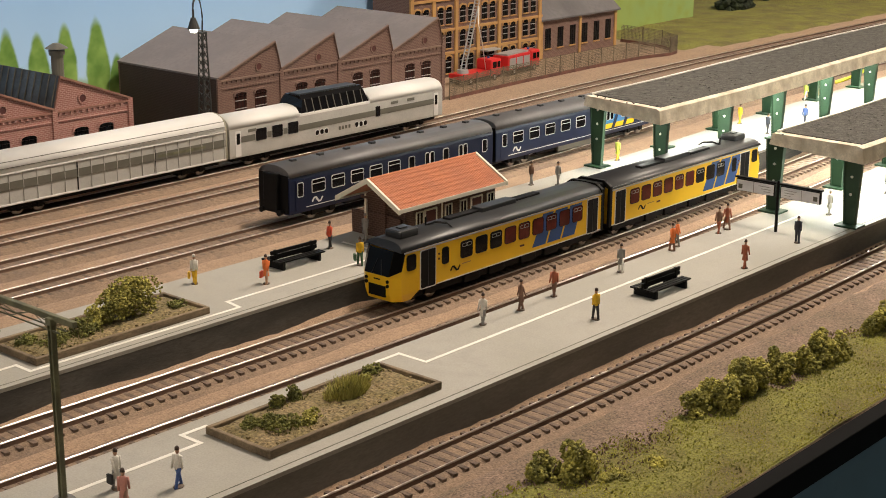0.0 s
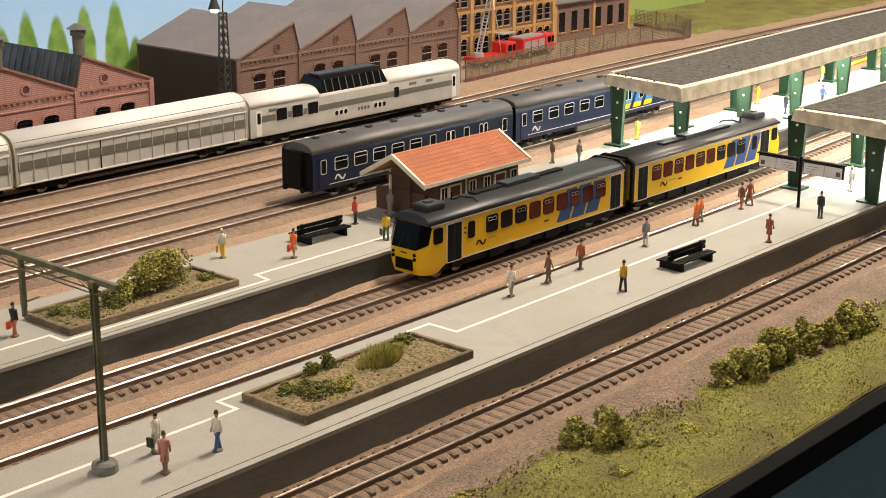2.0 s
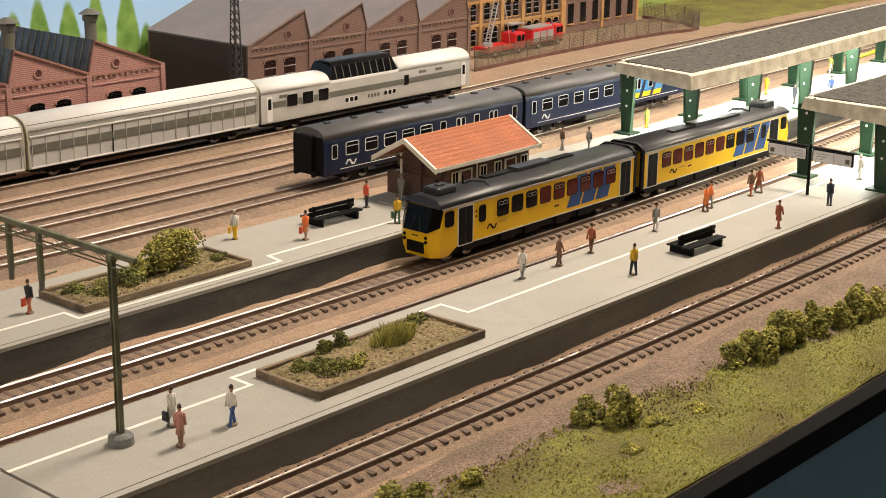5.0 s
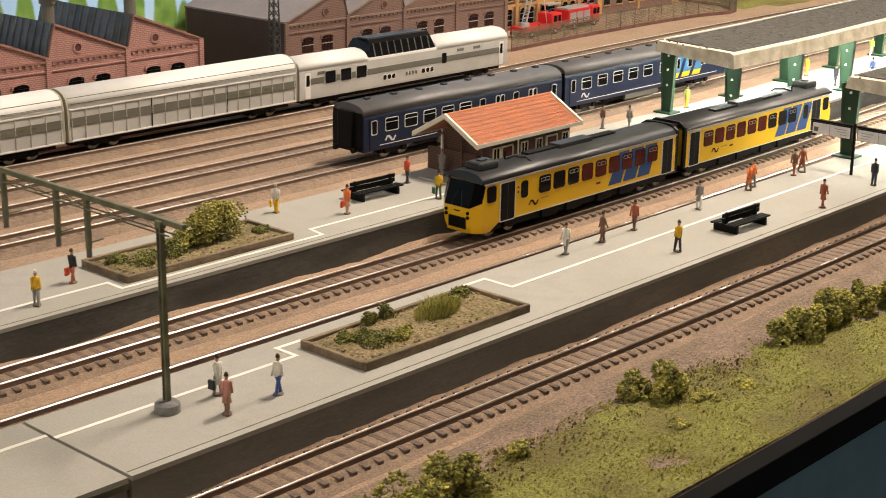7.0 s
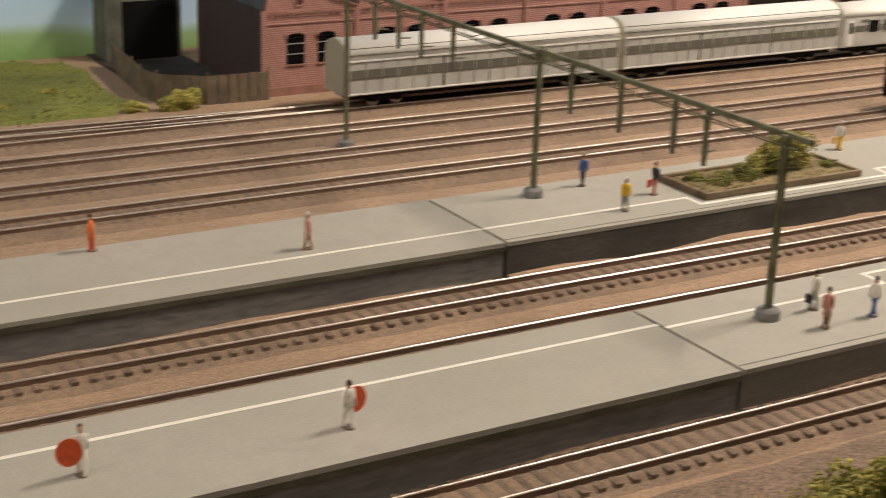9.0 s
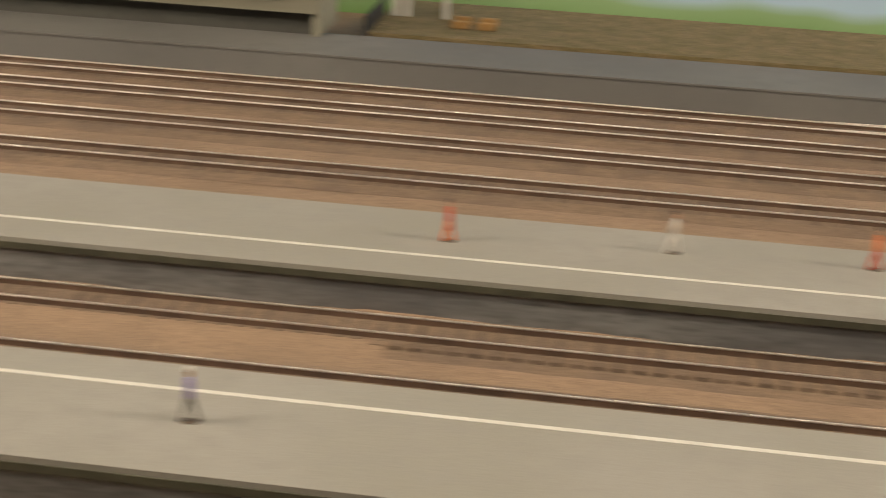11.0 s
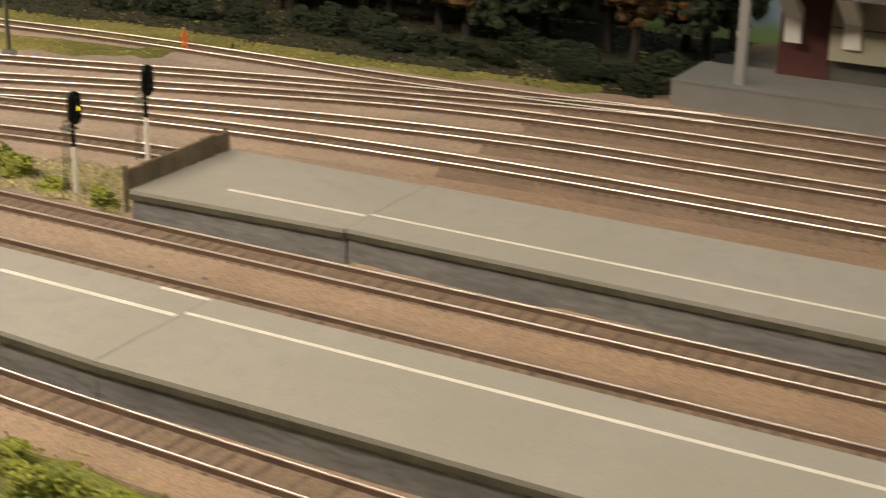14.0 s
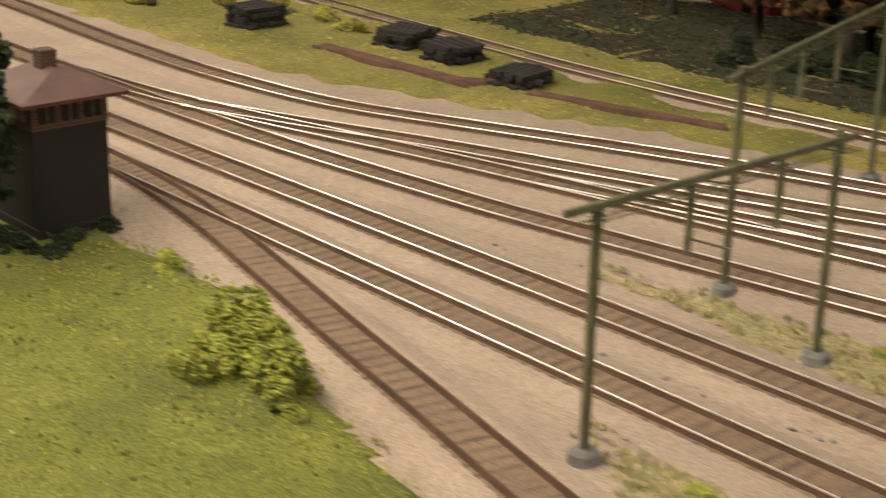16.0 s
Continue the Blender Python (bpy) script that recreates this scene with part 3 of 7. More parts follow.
track([(-2990, 30), (-2900, 40), (-2817, 57), (-2702, 86), (-2600, 108), (-2500, 127), (-2415, 144), (-2294, 166), (-2185, 178), (-2080, 184), (-2000, 185), (-400, 185), *east(185)], LT, None, False, 0.1)
track([(-2640, 100), (-2546, 128), (-2485, 147), (-2432, 166), (-2315, 200), (-2207, 224), (-2110, 237), (-2020, 241), (-400, 241), *east(241)], LT, None, False, 0.05)
track([(-2870, 44), (-2800, 70), (-2734, 97), (-2616, 138), (-2522, 172), (-2458, 197), (-2340, 240), (-2227, 274), (-2120, 290), (-2020, 295), (-400, 295), *east(295)], LT)
track([(-4400, 112), (-3197, 104), (-3058, 98), (-2917, 100), (-2815, 115), (-2746, 141), (-2653, 179), (-2558, 214), (-2447, 247), (-2352, 275), (-2209, 310), (-2100, 335), (-2000, 346), (-1900, 348), (-700, 348), (-400, 348), *east(348)], LT)
track([(-3600, 330), (-3200, 312), (-2931, 303), (-2800, 300), (-2700, 303), (-2600, 313), (-2506, 321), (-2381, 324), (-2265, 325), (-2150, 333), (-2050, 344)], "branch track over grass with polished rails", None, False, 0.05)
track([(-1000, 350), (-800, 362), (-600, 368), (-450, 362), (-330, 353), (-230, 348)], "siding " + LT, None, False, 0.05)

# ---- platforms ----
def platform(name, x0, x1, y0, y1, label, lip_front=True, taper=0.0, wall=None):
    """A slab on a wall; the front may draw in towards its end at x0."""
    t = thing(name, 0, 0, 0, label, "platform", kind="structure")
    n = max(2, int((x1 - x0) / 60))
    xs = [x0 + (x1 - x0) * i / n for i in range(n + 1)]

    def strip(bm, fy, by, z0, z1):
        rows = [[bm.verts.new((x, yy + bend(x), z)) for yy, z in ((fy(x), z0), (by(x), z0), (by(x), z1), (fy(x), z1))] for x in xs]
        for a, b in zip(rows, rows[1:]):
            for i in range(4):
                bm.faces.new((a[i], a[(i + 1) % 4], b[(i + 1) % 4], b[i]))
        bm.faces.new(rows[0]), bm.faces.new(rows[-1][::-1])
        return bm

    front = lambda x: y0 + taper * (x1 - x) / (x1 - x0)
    part("deck", strip(B(), lambda x: front(x) + 0.4, lambda x: y1 - 0.4, PZ - 2.0, PZ), PLATFORM, t)
    if lip_front:
        part("coping", strip(B(), front, lambda x: y1, PZ - 4.6, PZ - 2.0), OLIVE_EDGE, t, "dark olive coping edge")
        part("wall", strip(B(), lambda x: front(x) + 1.4, lambda x: y1 - 1.4, GZ - 1, PZ - 4.6), STONE, t, "rough grey retaining wall")
    else:
        part("wall", strip(B(), lambda x: front(x) + 0.6, lambda x: y1 - 0.6, GZ - 1, PZ - 2.0), wall or EDGE, t, "dark grey retaining wall")
    return t


def groove(name, x0, x1, y, dy):
    """A scored line along the deck edge."""
    n = int((x1 - x0) / 60)
    pts = [Vector((x0 + (x1 - x0) * i / n, y + dy + bend(x0 + (x1 - x0) * i / n), PZ + 0.02)) for i in range(n + 1)]
    tagged(part(name, sweep(B(), pts, [(-0.3, -0.5), (0.3, -0.5), (0.3, 0.04), (-0.3, 0.04)]), OLIVE_EDGE), "thin dark scored line along the platform edge", "line", kind="structure")


def bank(name, x0, x1, y, mat):
    """Ballast heaped unevenly against the foot of a platform wall, on its -y side."""
    bm = B()
    rows = []
    x = x0
    while x <= x1:
        h = 2.0 + 2.6 * noise.noise(Vector((x * 0.016, y, 0))) + 1.2 * noise.noise(Vector((x * 0.08, y, 3)))
        w = 5.0 + 2.0 * noise.noise(Vector((x * 0.02, y, 7)))
        rows.append([bm.verts.new((x, y + d + bend(x), GZ + z)) for d, z in ((4.0, h), (0.5, h), (-w * 0.5, h * 0.45), (-w, -0.6))])
        x += 8
    for a, b in zip(rows, rows[1:]):
        for i in range(3):
            bm.faces.new((a[i], b[i], b[i + 1], a[i + 1]))
    tagged(part(name, bm, mat), "ballast heaped against the platform foot", "ballast", kind="structure")


groove("groove_line_1", -301, 1600, -151, 4.5)
groove("groove_line_2", -301, 1600, 18, 4.5)
bank("ballast_bank_1", -301, 1600, -151, SAND)
bank("ballast_bank_2", -2110, -304, -148.5, SAND)
bank("ballast_bank_3", -301, 1600, 18, SAND)
bank("ballast_bank_4", -2110, -304, 20.5, SAND)
platform("platform_1", -301.6, 1700, -151, -80, "plain grey concrete platform with a grey wall", False, 0.0, EDGE_FRONT)
platform("platform_2", -2113, -303.4, -151, -80, "plain grey concrete platform with an olive coping")
platform("platform_3", -2251, -2113.5, -151, -80, "grey platform end drawing in to a fence", True, 8)
platform("platform_4", -301.6, 1700, 18, 95, "plain grey concrete platform with a dark wall", False)
platform("platform_5", -2113, -303.4, 18, 95, "plain grey concrete platform with an olive coping")
platform("platform_6", -2231, -2113.5, 17, 93, "grey platform end closed by a fence", True, -7)


def line_strip(name, points, w=1.1):
    path = spline(points, 30) if len(points) > 8 else [Vector(p) for p in points]
    bm = B()
    for k, (a, b) in enumerate(zip(path, path[1:])):
        d = (b - a).normalized()
        s = Vector((-d.y, d.x, 0)) * w
        up = Vector((0, 0, 0.03 * (k % 2)))
        a, b = a - d * w + up, b + d * w + up
        v = [bm.verts.new(q + Vector((0, 0, h))) for h in (0, 0.12) for q in (a - s, b - s, b + s, a + s)]
        for q in ((4, 5, 6, 7), (0, 1, 5, 4), (1, 2, 6, 5), (2, 3, 7, 6), (3, 0, 4, 7)):
            bm.faces.new([v[k] for k in q])
    return tagged(part(name, bm, LINE), "white painted safety line on the platform", "line", kind="structure")


Z1 = PZ + 0.02
line_strip("safety_line_1", [(1200, -104 + bend(1200), Z1), (800, -104 + bend(800), Z1), (430, -104, Z1), (-36, -107, Z1), (-36, -88.5, Z1), (-52, -88.5, Z1)])
line_strip("safety_line_2", [(-164, -89, Z1), (-178, -89, Z1), (-178, -102, Z1), (-301, -102, Z1)])
line_strip("safety_line_3", [(-304, -98, Z1), (-2112, -98, Z1)])
line_strip("safety_line_4", [(-2116, -102, Z1), (-2206, -101, Z1)], 1.3)
line_strip("safety_line_5", [(-2114, -82.5, Z1), (-2137, -82, Z1)])
line_strip("safety_line_6", [(1200, 41 + bend(1200), Z1), (800, 41 + bend(800), Z1), (430, 41, Z1), (-38, 41, Z1), (-40, 28.5, Z1), (-176, 28.5, Z1), (-176, 41, Z1), (-301, 41, Z1)])
line_strip("safety_line_7", [(-304, 41, Z1), (-2112, 41, Z1)])
line_strip("safety_line_8", [(-2116, 38, Z1), (-2190, 36, Z1)], 1.3)
line_strip("safety_line_9", [(94, 44, Z1), (94, 80, Z1)])


def end_fence(x, y0, y1):
    t = thing("end_fence", x, y0, PZ, "brown wooden fence closing the platform end", "fence", "platform end fences")
    n = 7
    for i in range(n):
        a = (y1 - y0) * i / n
        part("board", box(B(), -1, 1, a + 0.3, a + (y1 - y0) / n - 0.2, 0, 10.5 + rng.uniform(-0.7, 0.5)), WOOD, t)
    for yy in (1, y1 - y0 - 1):
        part("post", box(B(), -2.2, -0.6, yy - 1, yy + 1, -12, 11.5), WOOD, t)
    return t


end_fence(-2252.5, -142, -80)
end_fence(-2232.5, 10, 92)


# ---- planters ----
def planter(x0, x1, y0, y1, label, tufts):
    t = thing("planter", x0, y0, PZ, label, "planter", "platform planters")
    w, d = x1 - x0, y1 - y0
    for a in ((0, w, 0, 2.4), (0, w, d - 2.4, d), (0, 2.4, 2.4, d - 2.4), (w - 2.4, w, 2.4, d - 2.4)):
        part("border_beam", box(B(), *a, 0, 4.0 + rng.uniform(-0.3, 0.3), 0.5), BORDERWOOD, t)
    bm = B()
    n, k = 26, 10
    grid = [[bm.verts.new((3 + (w - 6) * i / n, 3 + (d - 6) * j / k, 2.6 + 1.1 * noise.noise(Vector((x0 + i * 1.7, j * 1.9, 0))) + (1.2 if 0 < i < n and 0 < j < k else 0))) for j in range(k + 1)] for i in range(n + 1)]
    for a, b in zip(grid, grid[1:]):
        for j in range(k):
            bm.faces.new((a[j], b[j], b[j + 1], a[j + 1]))
    part("soil", bm, SOIL, t)
    bm = B()
    for _ in range(420):
        lump(bm, (rng.uniform(4, w - 4), rng.uniform(4, d - 4), 3.4), rng.uniform(0.3, 1.0))
    tagged(part("loose_clumps", bm, SOIL, t), kind="stuff")
    for fx, fy, rx, ry, rz, leaf in tufts:
        if rz < 13:
            if leaf is TUFT:
                part("grass_tuft", tuft(B(), (w * fx, d * fy, 2.8), rx, ry, rz * 0.95, int(200 + rx * ry * 9)), TUFT, t)
                continue
            bm = tuft(B(), (w * fx, d * fy, 2.8), rx, ry, rz * 0.6, int(20 + rx * ry))
            part("low_plant", foliage(bm, (w * fx, d * fy, 2.2), rx, ry, rz, int(40 + rx * ry * 0.8), 1.0), leaf, t)
        else:
            part("shrub", foliage(B(), (w * fx, d * fy, 2.5), rx, ry, rz, int(90 + rx * ry * 1.1), 1.05), leaf, t)
    return t


planter(-170, -59, -138, -96, "low timber-edged bed of dry soil with scrubby plants", [
    (0.2, 0.45, 12, 13, 7, MOSSLEAF), (0.3, 0.28, 10, 7, 7, LEAF), (0.14, 0.6, 7, 8, 6, MOSSLEAF), (0.33, 0.84, 7, 4, 8, MOSSLEAF), (0.44, 0.86, 7, 4, 9, MOSSLEAF), (0.63, 0.56, 13, 6.5, 11, TUFT), (0.62, 0.56, 10, 5, 7, MOSSLEAF), (0.88, 0.8, 8, 5, 6, MOSSLEAF), (0.8, 0.7, 5, 4, 4, LEAF)])
planter(-170, -58, 32, 72, "timber-edged bed with a large green shrub", [
    (0.68, 0.58, 24, 15, 24, LEAF), (0.58, 0.5, 14, 12, 19, LEAF), (0.47, 0.5, 11, 10, 13, LEAF), (0.36, 0.4, 11, 9, 10, MOSSLEAF), (0.2, 0.4, 14, 12, 6, MOSSLEAF), (0.1, 0.6, 7, 6, 7, MOSSLEAF), (0.9, 0.4, 6, 8, 5, MOSSLEAF)])


# ---- benches, sign ----
def bench(x, y, turn):
    t = thing("bench", x, y, PZ, "black slatted double-sided platform bench", "bench", "platform benches", turn=turn)
    for s in (-1, 1):
        for i in range(3):
            part("seat_slat", box(B(), -19, 19, s * (2.4 + 2.3 * i) - 0.95, s * (2.4 + 2.3 * i) + 0.95, 4.6, 5.6, 0.2), BLACK, t)
    for i in range(2):
        part("back_slat", box(B(), -18.5, 18.5, -0.6, 0.6, 6.2 + 2.7 * i, 8.5 + 2.7 * i, 0.2), BLACK, t)
    for xx in (-14.5, 14.5):
        part("leg", box(B(), xx - 1, xx + 1, -8, 8, 0, 4.5, 0.3), BLACK, t)
        part("back_post", box(B(), xx - 0.8, xx + 0.8, -0.9, 0.9, 4.5, 11.4), BLACK, t)
    return t


bench(143, -129, -2)
bench(40, 69, -2)


def sign():
    t = thing("platform_sign", 305, -113, PZ, "black post carrying two grey platform information boards", "sign")
    part("post", rod(B(), (0, 0, 0), (0, 0, 34.5), 1.1, 1.0, 10), BLACK, t)
    for turn, n in ((90, 0), (-90, 1)):
        b = part("board", box(B(), 2, 31, -1.1, 1.1, 20.4, 28.6, 0.3), BLACK, t, at=pose(0, 0, 0.0032, 0, 0, turn))
        for s in (-1, 1):
            part("face", box(B(), 2.8, 30.2, s * 1.25 - 0.1, s * 1.25 + 0.1, 20.8, 28.0), SIGNFACE, b, "grey display face")
            for k in range(3):
                part("text_bar", box(B(), 5, 14 - 2 * k, s * 1.42 - 0.06, s * 1.42 + 0.06, 25.8 - 1.7 * k, 26.2 - 1.7 * k), VENTFRAME, b)
            part("symbol", box(B(), 26, 29, s * 1.42 - 0.06, s * 1.42 + 0.06, 22.2, 25.2), GREYPANEL, b)
            part("divider", box(B(), 17.4, 17.8, s * 1.42 - 0.06, s * 1.42 + 0.06, 20.8, 28.0), VENTFRAME, b)
        part("hood", box(B(), 1, 32, -1.8, 1.8, 29, 30.2, 0.3), BLACK, b)
    return t


sign()


# ---- kiosk ----
def kiosk():
    t = thing("platform_kiosk", 100, 37, PZ, "small brown brick kiosk with an orange tiled roof", "kiosk")
    eave, ridge, half, L = 27.0, 42.5, 27.0, 106.0
    part("wall", box(B(), 20, 102, 6, 7.5, 0, 26), KIOSKBRICK, t)
    part("wall", box(B(), 20, 102, 46.5, 48, 0, 26), KIOSKBRICK, t)
    for x in (20, 100.5):
        part("gable", prism(B(), [(7.5, 0), (46.5, 0), (46.5, 26), (27, 37), (7.5, 26)], "x", x, x + 1.5), KIOSKBRICK, t)
    slope = math.atan2(ridge - eave, half)
    for s in (-1, 1):
        slab = part("roof_slope", prism(B(), [(27, ridge - 1), (27, ridge), (27 + s * half, eave), (27 + s * half, eave - 1)], "x", 0, L), TILE, t)
        for k in range(8):
            f0, f1 = k / 8, (k + 1) / 8
            y0, z0 = 27 + s * half * f0, ridge - (ridge - eave) * f0
            y1, z1 = 27 + s * half * f1, ridge - (ridge - eave) * f1
            bm = B()
            prism(bm, [(y0, z0 + 0.1), (y1, z1 + 0.65), (y1, z1 + 0.05), (y0, z0 - 0.2)], "x", 2, L - 2)
            for i in range(52):
                x = 2.4 + i * 1.98
                prism(bm, [(y0, z0 + 0.1), (y0, z0 + 0.45), (y1, z1 + 0.95), (y1, z1 + 0.5)], "x", x, x + 0.85)
            part("tile_course", bm, TILE, slab)
        part("fascia_board", box(B(), 0, L, 27 + s * (half + 0.1) - 0.5, 27 + s * (half + 0.1) + 0.5, eave - 2.0, eave + 0.5), CREAM, t, "cream eaves board")
        for x in (-1.2, L - 0.6):
            part("barge_board", prism(B(), [(27, ridge + 1.2), (27 + s * (half + 1), eave + 0.9), (27 + s * (half + 1), eave - 2.4), (27, ridge - 2.2)], "x", x, x + 1.8), CREAM, t, "cream barge board")
    part("ridge_tile", rod(B(), (0, 27, ridge + 0.3), (L, 27, ridge + 0.3), 0.9, 0.9, 8), TILE, t)

    def window(x0, x1, z0, z1, y):
        w = part("window", box(B(), x0, x1, y - 0.4, y + 0.4, z0, z1), GLASS, t)
        part("frame", ring(B(), [(x0 - 0.8, z0 - 0.8), (x1 + 0.8, z0 - 0.8), (x1 + 0.8, z1 + 0.8), (x0 - 0.8, z1 + 0.8)], [(x0, z0), (x1, z0), (x1, z1), (x0, z1)], "y", y - 0.75, y + 0.2), CREAM, w, "cream window frame")
        part("glazing_bar", box(B(), (x0 + x1) / 2 - 0.3, (x0 + x1) / 2 + 0.3, y - 0.6, y, z0, z1), CREAM, w)

    for x0 in (23, 51, 66, 94):
        window(x0, x0 + 5.5, 9, 20, 6)
    for x0, x1 in ((31, 41), (77, 87)):
        d = part("door", box(B(), x0, x1, 5.4, 6.4, 0.4, 20), DARKRED, t, "dark red-brown door")
        part("frame", ring(B(), [(x0 - 1, 0), (x1 + 1, 0), (x1 + 1, 21), (x0 - 1, 21)], [(x0, 0.4), (x1, 0.4), (x1, 20), (x0, 20)], "y", 5.0, 6.5), CREAM, d, "cream door frame")
    part("downpipe", rod(B(), (47, 5.4, 0), (47, 5.4, 26), 0.55, 0.55, 6), CREAM, t)
    for y in (10, 27, 44):
        part("porch_post", box(B(), 15.4, 16.8, y - 0.7, y + 0.7, 0, 29), KIOSKBRICK if y < 40 else CREAM, t)
    part("porch_beam", box(B(), 15.2, 17, 6, 48, 25, 26.6), KIOSKBRICK, t)
    part("porch_truss", prism(B(), [(8, 26.6), (46, 26.6), (27, 37.6)], "x", 15.6, 16.6), KIOSKBRICK, t)
    part("porch_screen", box(B(), 17.2, 18.6, 15, 58, 0, 15.5, 0.2), KIOSKBRICK, t, "dark brown porch screen")
    return t


kiosk()


# ---- canopies ----
def canopy(name, x0, x1, y0, y1, rows, label, slant):
    t = thing(name, 0, 0, 0, label, "canopy", "platform canopies")
    n = 30
    xs = [x0 + (x1 - x0) * i / n for i in range(n + 1)]

    def shell(bm, outline, inset=0.0):
        rows_ = [[bm.verts.new((x + (inset + slant * (y - y0) / (y1 - y0) if i == 0 else 0), y + bend(x), z)) for y, z in outline] for i, x in enumerate(xs)]
        k = len(outline)
        for a, b in zip(rows_, rows_[1:]):
            for i in range(k):
                bm.faces.new((a[i], a[(i + 1) % k], b[(i + 1) % k], b[i]))
        bm.faces.new(rows_[0]), bm.faces.new(rows_[-1][::-1])
        return bm

    part("roof_slab", shell(B(), [(y0, 64.5), (y1, 64.0), (y1 - 2.5, 72.0), (y0 + 5, 75.5), (y0 + 1.5, 74.5)]), CONCRETE, t, "stained pale concrete fascia")
    part("roof_gravel", shell(B(), [(y0 + 6, 72.5), (y1 - 6, 70.5), (y1 - 6, 73.0), (y0 + 6, 75.8)], 7.0), GRAVELROOF, t, "dark gravelled roof top")
    part("kerb_strip", shell(B(), [(y1 - 5.5, 71.5), (y1 - 3.2, 71.5), (y1 - 3.2, 73.6), (y1 - 5.5, 73.6)], 5.0), LINE, t, "whitish roof edge strip")
    bm = B()
    for _ in range(420):
        x, y = rng.uniform(x0 + 12, min(x1, x0 + 420)), rng.uniform(y0 + 7, y1 - 8)
        lump(bm, (x, y + bend(x), 75.7 - 2.8 * (y - y0 - 6) / (y1 - y0 - 12)), rng.uniform(0.3, 0.9))
    tagged(part("gravel", bm, GRAVELROOF, t), kind="stuff")
    x = x0 + 46 if slant > 20 else x0 + 33
    while x < x1 - 20:
        for y in rows:
            p = part("pillar", prism(B(), [(-3.2, 0), (3.2, 0), (6.8, 51), (-5.4, 51)], "x", -1.0, 1.0), GREEN, t, "dark green tapered steel pillar", at=pose(x / 1000, (y + bend(x)) / 1000, PZ / 1000))
            for s in (-1, 1):
                part("flange", prism(B(), [(s * 3.2, 0), (s * 4.1, 0), (s * (7.7 if s > 0 else 6.3), 51), (s * (6.8 if s > 0 else 5.4), 51)], "x", -1.7, 1.7), GREEN, p)
            part("foot_plate", box(B(), -7, 7, -8, 8, 0, 1.4, 0.3), GREEN, p)
            for z in (22, 34, 45):
                part("bolt_cover", rod(B(), (-1.5, 0.5, z), (-0.9, 0.5, z), 0.95, 0.95, 10), LINE, p, "pale round bolt cover")
        x += 95
    x = x0 + 62
    while x < x1 - 40:
        part("light_tube", box(B(), x, x + 70, (y0 + y1) / 2 - 2 + bend(x), (y0 + y1) / 2 + 2 + bend(x), 62.6, 64.2), LAMPGLOW_TUBE, t, "glowing white light strip")
        x += 108
    return t


LAMPGLOW_TUBE = material("light_tube_glow", (1.0, 0.96, 0.86), 0.5, vary=0.0, emit=60.0)
canopy("platform_canopy", 338, 1500, 2, 90, (30, 88), "long flat station canopy of stained concrete on green pillars", 28)
canopy("platform_canopy", 318, 1500, -165, -87, (-143, -85), "flat station canopy of stained concrete on green pillars", 18)
tagged(part("hose", sweep(B(), spline([(866, 132, 14.5), (874, 124, 18), (878, 113, 24), (876, 103, 31), (872, 96, 38)], 5), [(-2, 0), (0, -2), (2, 0), (0, 2)]), YELLOWSIGN), "bright yellow bent strip standing on the platform", "hose")


# ---- the railcar ----
def shell_profile(half, z0, z1, roof):
    """Half-round roof over straight sides, as (y, z) pairs."""
    pts = [(-half + 0.6, z0), (half - 0.6, z0), (half, z0 + 3), (half, z1)]
    for i in range(1, 8):
        a = math.pi * i / 8
        pts.append((half * math.cos(a) * (0.97 if i in (1, 7) else 1), z1 + (roof - z1) * math.sin(a) ** 0.75))
    return pts + [(-half, z1), (-half, z0 + 3)]


def logo(bm, x, z, y, s, k):
    """A plain double-arrow mark: two bent ribbons that turn into one another."""
    for d in (1, -1):
        line = [(-3.1, -0.5), (-2.0, 0.95), (-0.75, 0.95), (0.6, -0.4)]
        for n, (p, q) in enumerate(zip(line, line[1:])):
            run = Vector((q[0] - p[0], q[1] - p[1])).normalized()
            side, far = Vector((-run.y, run.x)) * 0.36, run * 0.2
            p, q = Vector(p) - far, Vector(q) + far
            quad = [p - side, q - side, q + side, p + side]
            prism(bm, [(x - s * d * c.x * k, z + d * c.y * 1.05 * k) for c in quad], "y", y - 0.11 - 0.01 * d - 0.004 * n, y + 0.11 + 0.01 * d + 0.004 * n)
    return bm


def rounded_roof(ob):
    """Smooth along the arch, with crisp ends."""
    for f in ob.data.polygons:
        f.use_smooth = abs(f.normal.x) < 0.5
    return ob


def bogie(t, x, half=8.25):
    b = part("bogie", box(B(), x - 14, x + 14, -10.5, 10.5, 3.2, 7.5, 0.6), BLACK, t)
    for dx in (-9, 9):
        for s in (-1, 1):
            part("wheel", rod(B(), (x + dx, s * 7.0, 4.9), (x + dx, s * 9.6, 4.9), 4.9, 4.9, 18), STEEL, b, "steel wheel")
            part("axle_box", box(B(), x + dx - 2, x + dx + 2, s * 11 - 0.9, s * 11 + 0.9, 3, 7, 0.3), BLACK, b)
    return b


